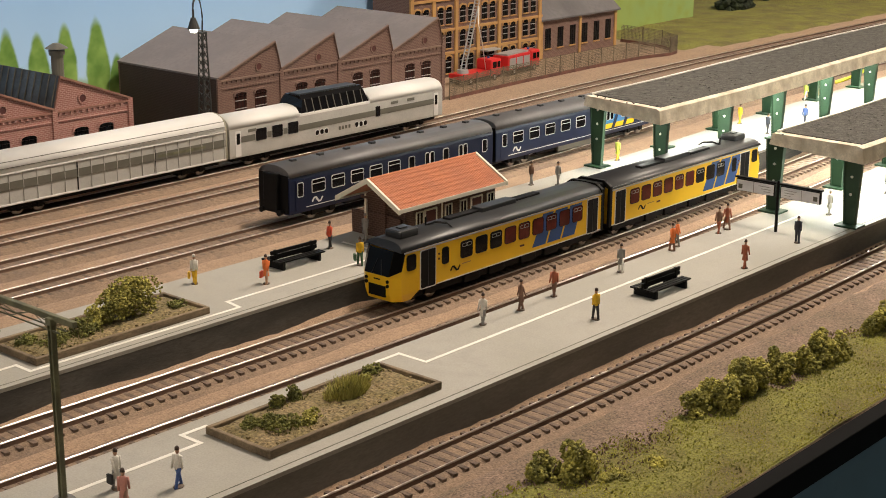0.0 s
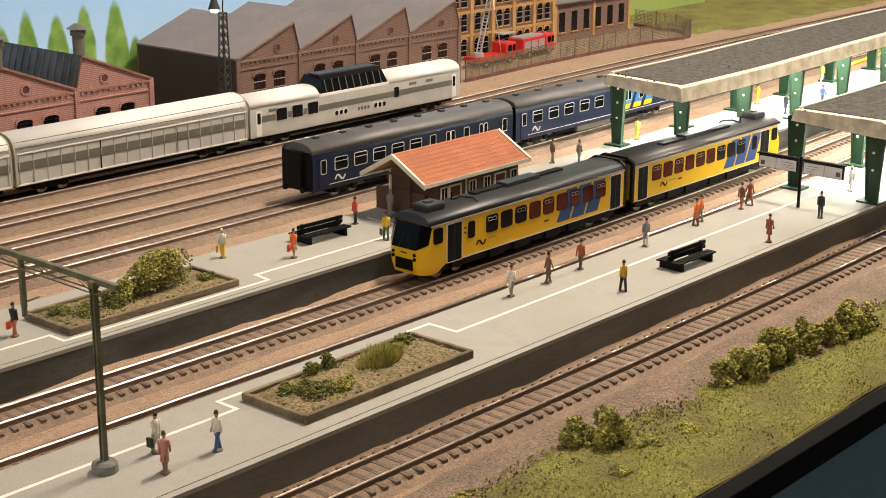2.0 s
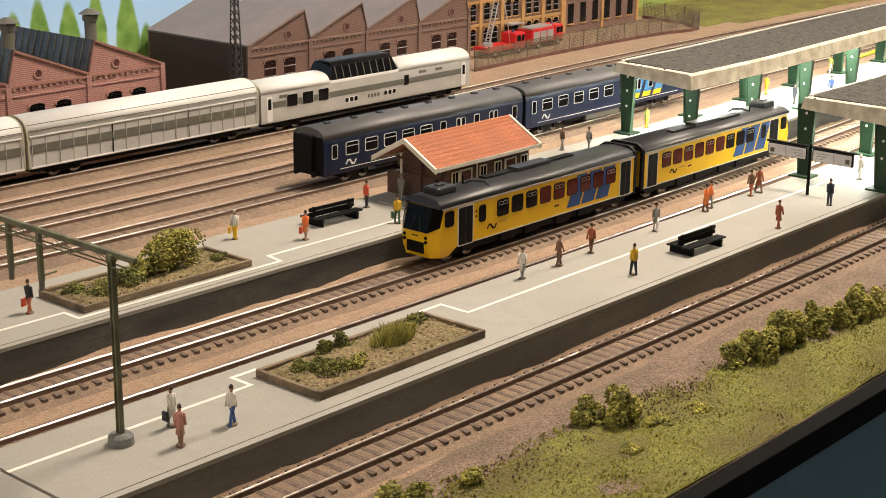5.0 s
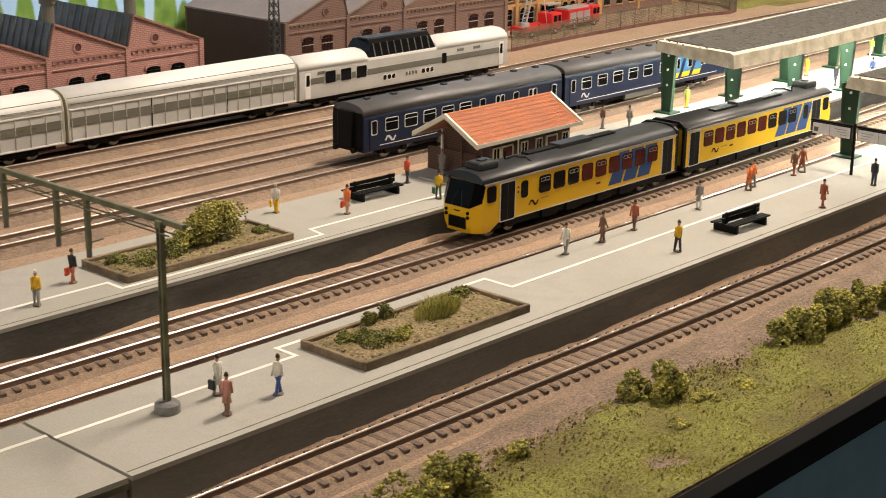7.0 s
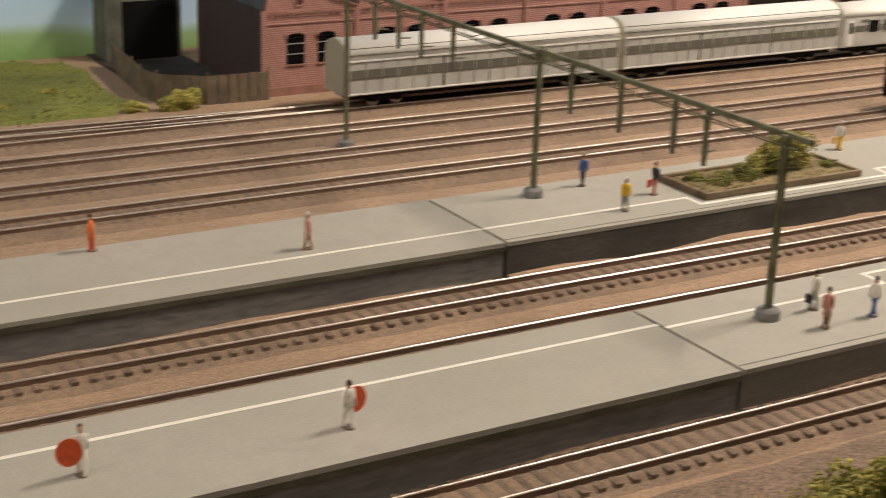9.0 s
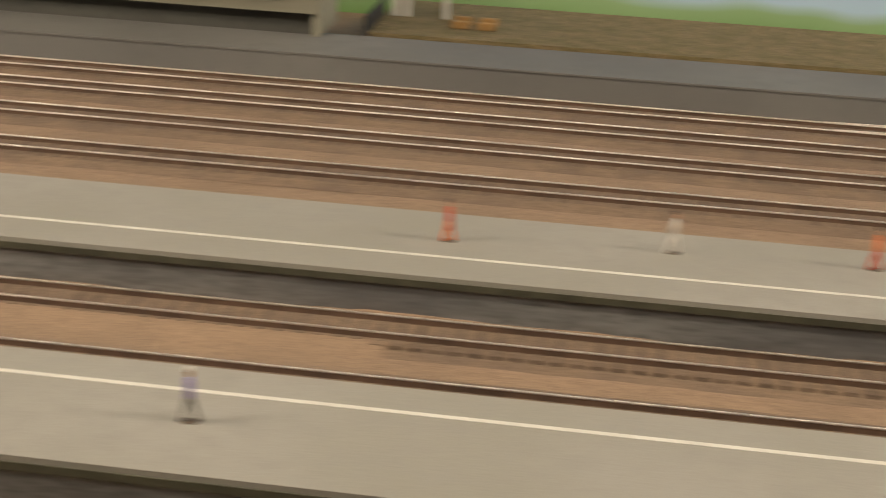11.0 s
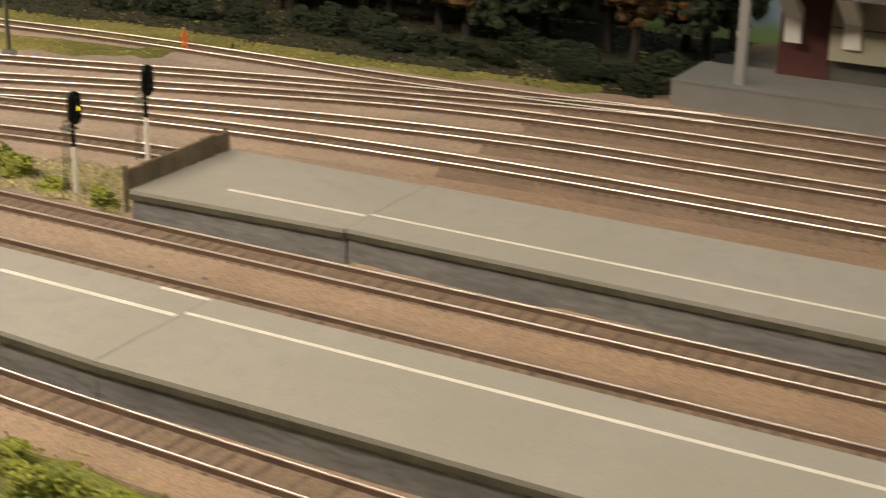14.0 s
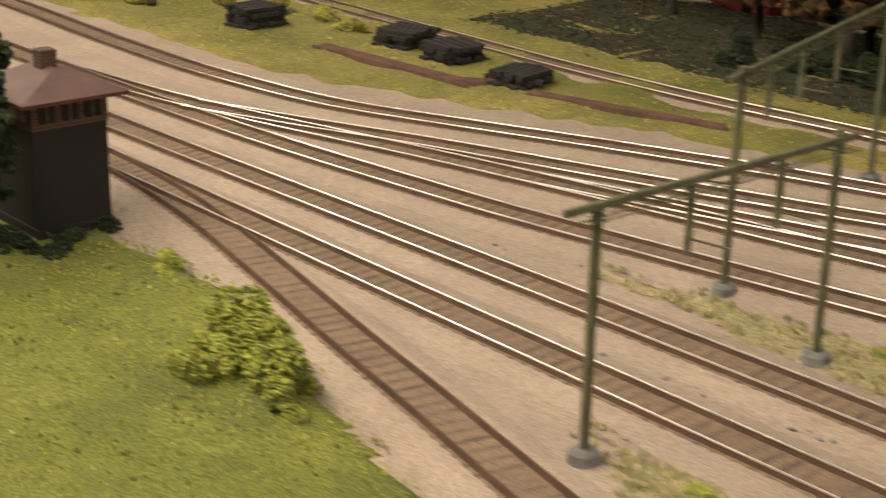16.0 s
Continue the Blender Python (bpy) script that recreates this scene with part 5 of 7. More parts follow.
def factory(x0, bays, pitch, y0, depth, eave, peak, brick, roofmat, glass, label, peak_left, trim):
    """A sawtooth-roofed works: in each bay one steep and one shallow slope."""
    t = thing("factory", x0, y0, GZ, label, "factory", "sawtooth factories")
    L = bays * pitch
    part("rear_wall", box(B(), 0, L, depth - 2, depth, 0, eave), brick, t)
    part("front_wall", box(B(), 0, L, 0, 2, 0, eave), brick, t)
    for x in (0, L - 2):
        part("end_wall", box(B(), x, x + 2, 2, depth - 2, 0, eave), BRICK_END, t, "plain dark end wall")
    part("plinth", box(B(), -0.6, L + 0.6, -0.8, 0.2, 0, 6), trim, t)
    for k in range(bays):
        a, b = k * pitch, (k + 1) * pitch
        c = a + 7 if peak_left else b - 7
        for y in (0, depth - 2):
            part("gable", prism(B(), [(a, eave), (b, eave), (c, peak)], "y", y, y + 2), brick, t)
        steep = (a, c) if peak_left else (c, b)
        shallow = (c, b) if peak_left else (a, c)
        za = lambda x: peak if x == c else eave
        part("roof_slope", prism(B(), [(shallow[0], za(shallow[0]) + 0.2), (shallow[1], za(shallow[1]) + 0.2), (shallow[1], za(shallow[1]) + 1.6), (shallow[0], za(shallow[0]) + 1.6)], "y", -1.4, depth + 1.4), roofmat, t, "weathered sheet roof slope")
        light = part("roof_light", prism(B(), [(steep[0], za(steep[0]) + 0.3), (steep[1], za(steep[1]) + 0.3), (steep[1], za(steep[1]) + 1.4), (steep[0], za(steep[0]) + 1.4)], "y", -1.0, depth + 1.0), glass, t, "steep glazed north light")
        d = -1 if peak_left else 1
        for i in range(14):
            yy = 3 + i * (depth - 6) / 13
            part("glazing_bar", prism(B(), [(steep[0] + d * 0.4, za(steep[0]) + 0.6), (steep[1] + d * 0.4, za(steep[1]) + 0.6), (steep[1] + d * 0.9, za(steep[1]) + 1.8), (steep[0] + d * 0.9, za(steep[0]) + 1.8)], "y", yy - 0.3, yy + 0.3), GREYPANEL, light)
        part("verge", prism(B(), [(a, eave), (c, peak), (b, eave), (b, eave + 1.8), (c, peak + 1.8), (a, eave + 1.8)], "y", -1.6, 0.4), trim, t, "stone gable verge")
        xm = (a + b) / 2
        part("cornice", box(B(), a, b, -1.2, 0.3, eave - 2.2, eave - 0.6), trim, t)
        part("string_course", box(B(), a + 3, b - 3, -0.8, 0.3, eave - 9.5, eave - 8.3), brick, t)
        part("pilaster", box(B(), a - 2.2, a + 2.2, -1.6, 0.3, 0, eave + 1), brick, t)
        for i in range(12):
            part("dentil", box(B(), a + 4 + i * (pitch - 8) / 12, a + 6.4 + i * (pitch - 8) / 12, -1.0, 0.2, eave - 4.4, eave - 2.4), brick, t)
        ox, oz = (a + 27 if peak_left else b - 27), eave + 6.5
        circle = [(ox + 3.0 * math.cos(i * math.pi / 8), oz + 3.0 * math.sin(i * math.pi / 8)) for i in range(16)]
        big = [(ox + 4.4 * math.cos(i * math.pi / 8), oz + 4.4 * math.sin(i * math.pi / 8)) for i in range(16)]
        eye = part("round_niche", prism(B(), circle, "y", -0.3, 0.5), DARKRED, t)
        part("niche_ring", ring(B(), big, circle, "y", -0.9, 0.3), brick, eye)
        for dx in (-12, 12):
            arched_window(t, xm + dx, 13.5, 22, 44, -0.1, trim, brick)
    part("pilaster", box(B(), L - 2.2, L + 2.2, -1.6, 0.3, 0, eave + 1), brick, t)
    return t


SANDTRIM = material("pale_brick_trim", (0.30, 0.15, 0.11), 0.85, vary=0.2, size=120)
SANDTRIM2 = material("brown_brick_trim", (0.22, 0.14, 0.105), 0.85, vary=0.2, size=120)
GLASSROOF = material("old_roof_glass", (0.085, 0.10, 0.115), 0.3, vary=0.4, size=70)
SHEET = material("weathered_sheet_roof", (0.20, 0.175, 0.165), 0.85, vary=0.18, size=30, bump=0.2, tint=(0.165, 0.145, 0.14))
factory(-256, 6, 72.4, 407, 125, 60, 85, BRICK, SHEET, GLASSROOF, "red brick works with glazed sawtooth roof", True, SANDTRIM)
factory(294, 4, 74.7, 432, 142, 58, 84, BRICK2, SHEET, GLASSROOF, "brown brick works with grey sawtooth roof", False, SANDTRIM2)


def chimney_cowl(x, y, z):
    t = thing("roof_ventilator", x, y, z, "grey metal ventilator cowl on the works roof", "ventilator", "roof ventilators")
    part("pipe", rod(B(), (0, 0, -14), (0, 0, 10), 5, 5, 14), GREYPANEL, t)
    part("collar", rod(B(), (0, 0, 10), (0, 0, 14), 6.5, 6.5, 14), GREYPANEL, t)
    part("cap", rod(B(), (0, 0, 15.5), (0, 0, 19.5), 9.5, 3, 14), GREYPANEL, t)
    for i in range(3):
        a = i * 2.1
        part("stay", rod(B(), (5 * math.cos(a), 5 * math.sin(a), 13), (6 * math.cos(a), 6 * math.sin(a), 16.5), 0.5, 0.5, 5), GREYPANEL, t)


chimney_cowl(150, 462, 78)
chimney_cowl(72, 462, 78)


# ---- town house, fire engines, yard fence ----
def town_house():
    t = thing("fire_station", 640, 520, GZ, "brown brick station house with ochre stone bands", "building")
    part("wall", box(B(), 0, 232, 0, 55, 0, 150), BRICK2, t)
    wing = part("wing_wall", box(B(), 234, 394, 4, 55, 0, 46), BRICK2, t, "low brown brick wing")
    part("wing_roof", prism(B(), [(0, 46), (60, 46), (60, 48), (30, 72), (0, 48)], "x", 232, 398), SLATE, t, "dark slate roof")
    for z in (26, 52, 86, 118):
        part("string_course", box(B(), -1, 233, -1.4, 0.4, z, z + 3), OCHRE, t)
    for k in range(7):
        part("pilaster", box(B(), k * 38 - 2.5 + (2 if k == 0 else 0), k * 38 + 2.5 + (2 if k == 0 else 0), -2, 0.4, 0, 148), OCHRE, t, "ochre stone pilaster")
    for k in range(6):
        for z0 in (5, 33, 60, 92):
            for dx in (-7, 7):
                arched_window(t, 19 + k * 38 + dx, 9, z0, z0 + 19, -0.1, OCHRE, OCHRE)
    for k in range(6):
        w = part("window", box(B(), 246 + k * 25, 257 + k * 25, 3.4, 4.4, 12, 36), GLASS, wing)
        part("sill", box(B(), 245 + k * 25, 258 + k * 25, 2.6, 4.4, 10.6, 12), OCHRE, w)
        part("glazing_bar", box(B(), 251.2 + k * 25, 251.8 + k * 25, 3.1, 3.5, 12, 36), BLACK, w)
    for x in (238, 316, 392):
        part("corner_pier", box(B(), x - 2, x + 2, 2.4, 4.4, 0, 46), OCHRE, wing)
    part("door_hood", box(B(), 118, 142, -12, 0, 24, 26, 0.4), SILVER, t, "pale flat hood over the entrance")
    return t


town_house()


def fire_engine(x, y, turn, ladder):
    t = thing("fire_engine", x, y, GZ, "red toy fire engine parked behind the fence" if not ladder else "red ladder fire engine with its ladder raised", "fire engine", "fire engines", turn=turn)
    t.scale = (0.74, 0.74, 0.74)
    part("chassis", box(B(), 0, 92, -13, 13, 4, 9, 0.6), BLACK, t)
    cab = part("cab", box(B(), 66, 92, -14, 14, 7, 32, 2.5), RED, t, "bright red cab")
    for s in (-1, 1):
        part("side_window", box(B(), 71, 80, s * 14.1 - 0.2, s * 14.1 + 0.2, 19, 28, 0.15), GLASS, cab)
        part("side_window", box(B(), 82, 89, s * 14.1 - 0.2, s * 14.1 + 0.2, 19, 28, 0.15), GLASS, cab)
    part("windscreen", box(B(), 91.4, 92.4, -11, 11, 18, 28, 0.2), GLASS, cab)
    part("beacon", rod(B(), (78, 0, 32), (78, 0, 35), 2, 1.5, 8), BLUE, cab)
    if ladder:
        part("deck", box(B(), 0, 64, -14, 14, 9, 17, 1.2), RED, t)
        part("turntable", rod(B(), (16, 0, 17), (16, 0, 22), 9, 8, 16), SILVER, t)
        lad = part("ladder", rod(B(), (16, -4, 20), (52, -4, 130), 1.2, 1.0, 6), SILVER, t, "raised silver ladder")
        part("ladder_rail", rod(B(), (16, 4, 20), (52, 4, 130), 1.2, 1.0, 6), SILVER, lad)
        for k in range(24):
            f = k / 24
            part("rung", rod(B(), (16 + 36 * f, -4, 20 + 110 * f), (16 + 36 * f, 4, 20 + 110 * f), 0.6, 0.6, 5), SILVER, lad)
        part("hose", sweep(B(), spline([(46, -5, 112), (42, -8, 90), (50, -9, 60), (56, -10, 30), (58, -11, 16)], 8), [(-1.2, 0), (0, -1.2), (1.2, 0), (0, 1.2)]), PLASTIC, t, "white hose")
    else:
        part("body", box(B(), 0, 64, -14, 14, 9, 31, 1.2), RED, t)
        for s in (-1, 1):
            for k in range(3):
                part("roller_shutter", box(B(), 4 + k * 20, 21 + k * 20, s * 14.1 - 0.2, s * 14.1 + 0.2, 11, 27), SILVER, t, "silver roller shutter")
        part("roof_deck", box(B(), 2, 62, -11, 11, 31, 33.5, 0.4), SILVER, t)
    for xx in (18, 76):
        for s in (-1, 1):
            w = part("wheel", rod(B(), (xx, s * 10, 5.5), (xx, s * 14, 5.5), 5.5, 5.5, 16), BLACK, t)
            part("rim", rod(B(), (xx, s * 13.8, 5.5), (xx, s * 14.3, 5.5), 2.6, 2.6, 12), SILVER, w)
    return t


fire_engine(668, 478, 2, True)
fire_engine(752, 484, 6, False)


def mesh_fence(points, boards=False):
    t = thing("yard_fence", 0, 0, GZ, "weathered brown board yard fence" if boards else "brown see-through wire yard fence", "fence")
    path = spline([(x, y, 0) for x, y in points], 24)
    for a, b in zip(path, path[1:]):
        part("post", rod(B(), (a.x, a.y, 0), (a.x, a.y, 23), 0.8, 0.7, 6), WOOD, t)
        if boards:
            for k in range(6):
                p, q = a.lerp(b, k / 6 + 0.01), a.lerp(b, (k + 1) / 6 - 0.01)
                part("board", sweep(B(), [p, q], [(-0.5, 0), (0.5, 0), (0.5, 20 + rng.uniform(-0.8, 0.8)), (-0.5, 20)]), WOOD, t)
            continue
        bm = B()
        for k in range(12):
            z = 2 + k * 1.8
            rod(bm, (a.x, a.y, z), (b.x, b.y, z), 0.3, 0.3, 3)
        for k in range(16):
            p = a.lerp(b, (k + 0.5) / 16)
            rod(bm, (p.x, p.y, 1.5), (p.x, p.y, 22), 0.3, 0.3, 3)
        tagged(part("wire_mesh", bm, WOOD, t), kind="stuff")
        part("kerb_board", sweep(B(), [a + Vector((0, 0, 0.6)), b + Vector((0, 0, 0.6))], [(-0.8, -0.6), (0.8, -0.6), (0.8, 3.0), (-0.8, 3.0)]), RUST, t, "rust-red bottom board")
    return t


mesh_fence([(600, 428), (720, 436), (860, 440), (960, 438), (1035, 432), (1060, 470), (1070, 540)])
mesh_fence([(-256, 400), (-300, 402), (-330, 420), (-330, 470), (-322, 540)], True)


# ---- lattice lamp, catenary, signals ----
def yard_lamp(x, y):
    t = thing("yard_lamp", x, y, GZ, "dark lattice yard lamp with a bent neck and lit shade", "lamp")
    half = lambda z: 4.6 - 2.4 * z / 109
    for sx in (-1, 1):
        for sy in (-1, 1):
            part("leg", rod(B(), (sx * half(0), sy * half(0), 0), (sx * half(109), sy * half(109), 109), 0.8, 0.65, 5), MASTDARK, t)
    bm = B()
    for k in range(16):
        z0, z1 = k * 6.8, (k + 1) * 6.8
        for a, b in (((-1, -1), (1, -1)), ((1, -1), (1, 1)), ((1, 1), (-1, 1)), ((-1, 1), (-1, -1))):
            for c, d in ((a, b), (b, a)):
                rod(bm, (c[0] * half(z0), c[1] * half(z0), z0), (d[0] * half(z1), d[1] * half(z1), z1), 0.4, 0.4, 4)
    part("lattice", bm, MASTDARK, t)
    part("top_plate", box(B(), -2.8, 2.8, -2.8, 2.8, 108.6, 110.4, 0.3), MASTDARK, t)
    part("neck", sweep(B(), spline([(0, 0, 110), (0, 0, 128), (-3, 0, 138), (-7, -1, 140), (-10, -2, 135), (-10.5, -2, 123)], 3), [(-0.9, 0), (0, -0.9), (0.9, 0), (0, 0.9)]), MASTDARK, t)
    part("shade", rod(B(), (-10.5, -2, 114), (-10.5, -2, 123), 5.2, 2.0, 14), MASTDARK, t, "dark conical shade")
    part("bulb", rod(B(), (-10.5, -2, 111.2), (-10.5, -2, 114.2), 2.6, 3.6, 12), LAMPGLOW, t, "glowing bulb")
    return t


MASTDARK = material("dark_mast_paint", (0.03, 0.03, 0.026), 0.6, vary=0.3, size=120)
yard_lamp(238, 384)


FOOTSTONE = material("grey_foot_stone", (0.22, 0.22, 0.21), 0.9, vary=0.3, size=150, bump=0.5)


def mast(x, y, z, height, label="olive steel catenary mast on a concrete foot"):
    t = thing("catenary_mast", x, y, z, label, "mast", "catenary masts")
    foot = rod(B(), (0, 0, -0.5), (0, 0, 3.6), 5.4, 5.2, 14)
    rod(foot, (0, 0, 3.6), (0, 0, 4.8), 5.2, 3.9, 14)
    part("foot", foot, FOOTSTONE, t, "round grey concrete foot")
    part("web", box(B(), -0.3, 0.3, -0.9, 0.9, 4, height), OLIVE, t)
    for s in (-1, 1):
        part("flange", box(B(), -1.1, 1.1, s * 1.1 - 0.22, s * 1.1 + 0.22, 4, height), OLIVE, t)
    part("cap", box(B(), -1.6, 1.6, -1.8, 1.8, height - 1.5, height + 1.5, 0.4), OLIVE, t)
    return t


def portal(x, ya, yb, z, hangers, label, turn=0.0):
    """A girder between two masts with a light truss and insulator hangers."""
    t = thing("catenary_beam", x, ya, z, label, "catenary", "catenary beams", turn=turn)
    L = yb - ya
    part("girder", box(B(), -1.1, 1.1, -14, L + 8, 3.6, 6.0, 0.3), OLIVE, t)
    for dx in (-1.6, 1.6):
        part("chord", rod(B(), (dx, -6, 0), (dx, L + 6, 0), 0.35, 0.35, 5), OLIVE, t)
    bm = B()
    n = int(L / 26)
    for k in range(n):
        a, b = L * k / n, L * (k + 1) / n
        for dx in (-1.6, 1.6):
            rod(bm, (dx, a, 0), (0, (a + b) / 2, 4), 0.22, 0.22, 4), rod(bm, (0, (a + b) / 2, 4), (dx, b, 0), 0.22, 0.22, 4)
    tagged(part("lacing", bm, OLIVE, t), kind="stuff")
    for y in hangers:
        h = part("hanger", box(B(), -1.0, 1.0, y - ya - 1.0, y - ya + 1.0, -17, 4), OLIVE, t)
        part("bracket", rod(B(), (0, y - ya, -15), (12, y - ya + 7, -17), 0.5, 0.5, 5), OLIVE, h)
        part("insulator", rod(B(), (0, y - ya, -21), (0, y - ya, -16.5), 1.2, 1.2, 8), GREYPANEL, h)
    return t


mast(-256, -112, PZ, 78)
mast(-249, 77, PZ, 78)
mast(-263, 266, GZ, 95)
portal(-255, -112, 80, 88, (-62, -40, 0, 40), "olive lattice catenary beam over the platform tracks")
portal(-257, 80, 266, 88, (150, 185, 212, 241), "olive lattice catenary beam over the yard tracks")
mast(-2412, -97, GZ, 86)
mast(-2413, 28, GZ, 89)
mast(-2480, 57, GZ, 95)
mast(-2536, 245, GZ, 96)
portal(-2412, -97, 30, 76.5, (-53, -6), "olive lattice catenary beam over two tracks")
portal(-2480, 57, 254, 83.5, (90, 130, 180), "olive lattice catenary beam over the junction", 17)


def signal(x, y, z, lens, lens_z, label, k=1.0):
    t = thing("colour_light_signal", x, y, z, label, "signal", "light signals")
    part("post", rod(B(), (0, 0, 0), (0, 0, 30 * k), 1.3, 1.1, 8), LINE, t, "white signal post")
    part("upper_post", rod(B(), (0, 0, 30 * k), (0, 0, 46 * k), 1.2, 1.0, 8), BLACK, t)
    h = 46 * k
    head = part("head", prism(B(), rounded(-4.0, 4.0, h - 2, h + 15, 3.8, 4), "x", 1.2, 3.0), BLACK, t, "black oval signal head")
    for i in range(3):
        zz = h + 2.2 + 4.3 * i
        on = i == lens_z
        part("lens", rod(B(), (2.8, 0, zz), (4.4, 0, zz), 1.4, 1.4, 10), lens if on else GLASS, head, "lit lens" if on else "")
        part("lens_hood", ring(B(), rounded(-1.8, 1.8, zz - 1.8, zz + 1.8, 1.7), rounded(-1.45, 1.45, zz - 1.45, zz + 1.45, 1.4), "x", 2.9, 5.2), BLACK, head)
    lad = part("ladder", rod(B(), (-7, -1.5, 0), (-4, -1.5, 50 * k), 0.35, 0.35, 5), GREYPANEL, t)
    part("ladder_rail", rod(B(), (-7, 1.5, 0), (-4, 1.5, 50 * k), 0.35, 0.35, 5), GREYPANEL, lad)
    for i in range(10):
        part("rung", rod(B(), (-7 + 0.3 * i, -1.5, (4 + 5 * i) * k), (-7 + 0.3 * i, 1.5, (4 + 5 * i) * k), 0.3, 0.3, 4), GREYPANEL, lad)
    part("platform_step", box(B(), -6, 1, -3, 3, 40 * k, 40 * k + 1), GREYPANEL, t)
    part("foot_board", box(B(), -8, 3, -3.5, 3.5, -0.4, 1.4, 0.3), GREYWALL, t)
    return t


signal(-2313, -37, GZ, REDGLOW, 0, "light signal on a white post showing red", 0.66)
signal(-2285, 32, GZ, AMBER, 1, "light signal on a white post with an amber lamp", 0.88)
signal(-2289, 94, GZ, BLACK, 9, "unlit black light signal on a white post", 0.9)


# ---- figurines, each one plain shape ----
def figurine(x, y, top, legs, label, turn=0.0, z=PZ, bag=None, scale=1.0, disc=None, hair=None, coat=False):
    bm = B()
    def section(points, slot, cx=0.0, cy=0.0, n=8):
        faces0 = len(bm.faces)
        rings = [[bm.verts.new((cx + ox + rx * math.cos(2 * math.pi * i / n), cy + ry * math.sin(2 * math.pi * i / n), zz)) for i in range(n)] for zz, rx, ry, ox in points]
        for a, b in zip(rings, rings[1:]):
            for i in range(n):
                bm.faces.new((a[i], a[(i + 1) % n], b[(i + 1) % n], b[i]))
        bm.faces.new(rings[0][::-1]), bm.faces.new(rings[-1])
        bm.faces.ensure_lookup_table()
        for f in bm.faces[faces0:]:
            f.material_index, f.smooth = slot, True
    stride = rng.uniform(1.2, 3.3)
    section([(0, 3.0, 2.4, 0), (0.5, 2.9, 2.3, 0)], 3)
    for s in (-1, 1):
        section([(0.4, 1.3, 0.8, s * stride), (1.0, 0.8, 0.75, s * stride), (4.6, 0.95, 0.9, s * stride * 0.6), (9.0, 1.25, 1.2, 0)], 1, 0, s * 0.95)
    low = 5.2 if coat else 8.2
    section([(low, 2.0 if coat else 1.5, 2.3 if coat else 2.0, 0), (9.6, 1.4, 1.75, 0), (12.5, 1.5, 2.05, 0), (14.3, 1.25, 2.0, 0), (15.2, 0.6, 0.9, 0)], 0)
    for s in (-1, 1):
        sw = rng.uniform(-2.6, 2.6)
        section([(14.5, 0.65, 0.65, 0), (11.6, 0.62, 0.62, sw * 0.4), (8.6, 0.55, 0.55, sw)], 0, 0, s * 2.25, 6)
    section([(14.9, 0.55, 0.55, 0), (15.8, 0.95, 0.9, 0.1), (17.0, 1.2, 1.1, 0.1), (17.9, 0.9, 0.8, 0)], 2)
    section([(16.9, 1.25, 1.15, -0.15), (18.0, 1.05, 0.95, -0.15), (18.5, 0.5, 0.5, -0.1)], 4)
    if bag:
        n0 = len(bm.faces)
        box(bm, -1.8, 1.8, 3.0, 4.4, 3.6, 7.6)
        bm.faces.ensure_lookup_table()
        for f in bm.faces[n0:]:
            f.material_index = 5
    if disc:
        n0 = len(bm.faces)
        rod(bm, (1.2, -4.8, 9.5), (1.8, -4.8, 9.5), 5.0, 5.0, 20)
        bm.faces.ensure_lookup_table()
        for f in bm.faces[n0:]:
            f.material_index = 5
    bmesh.ops.scale(bm, vec=(scale * 0.86, scale * 0.86, scale * 0.98), verts=bm.verts)
    ob = part("figurine", bm, top)
    for mat in (legs, SKIN, BASEPAINT, hair or HAIR, bag or disc or BASEPAINT):
        ob.data.materials.append(mat)
    ob.matrix_basis = pose(x / 1000, y / 1000, z / 1000, 0, 0, turn)
    return tagged(ob, label, "figurine", "platform figurines")


def cloth(name, *c):
    return material("cloth_" + name, c, 0.7, vary=0.15, size=400)


SKIN, HAIR, BASEPAINT = cloth("skin", 0.45, 0.26, 0.16), cloth("hair", 0.05, 0.03, 0.02), cloth("base", 0.14, 0.10, 0.07)
C_RED, C_ORANGE, C_YELLOW, C_WHITE = cloth("red", 0.62, 0.08, 0.03), cloth("orange", 0.85, 0.21, 0.045), cloth("yellow", 0.75, 0.46, 0.02), cloth("white", 0.74, 0.70, 0.62)
C_GREY, C_BROWN, C_NAVY, C_BLUE = cloth("grey", 0.25, 0.24, 0.22), cloth("brown", 0.19, 0.10, 0.06), cloth("navy", 0.03, 0.035, 0.05), cloth("blue", 0.05, 0.10, 0.28)
C_BLACK, C_PINK, C_GREEN, C_LIME, C_VIOLET, C_RUST = cloth("black", 0.02, 0.02, 0.022), cloth("pink", 0.55, 0.25, 0.2), cloth("green", 0.05, 0.12, 0.05), cloth("lime", 0.6, 0.68, 0.12), cloth("violet", 0.22, 0.17, 0.40), cloth("rust", 0.36, 0.10, 0.045)
C_SIGNAL = cloth("signal_red", 0.72, 0.10, 0.025)
F = "painted figurine on the platform in "
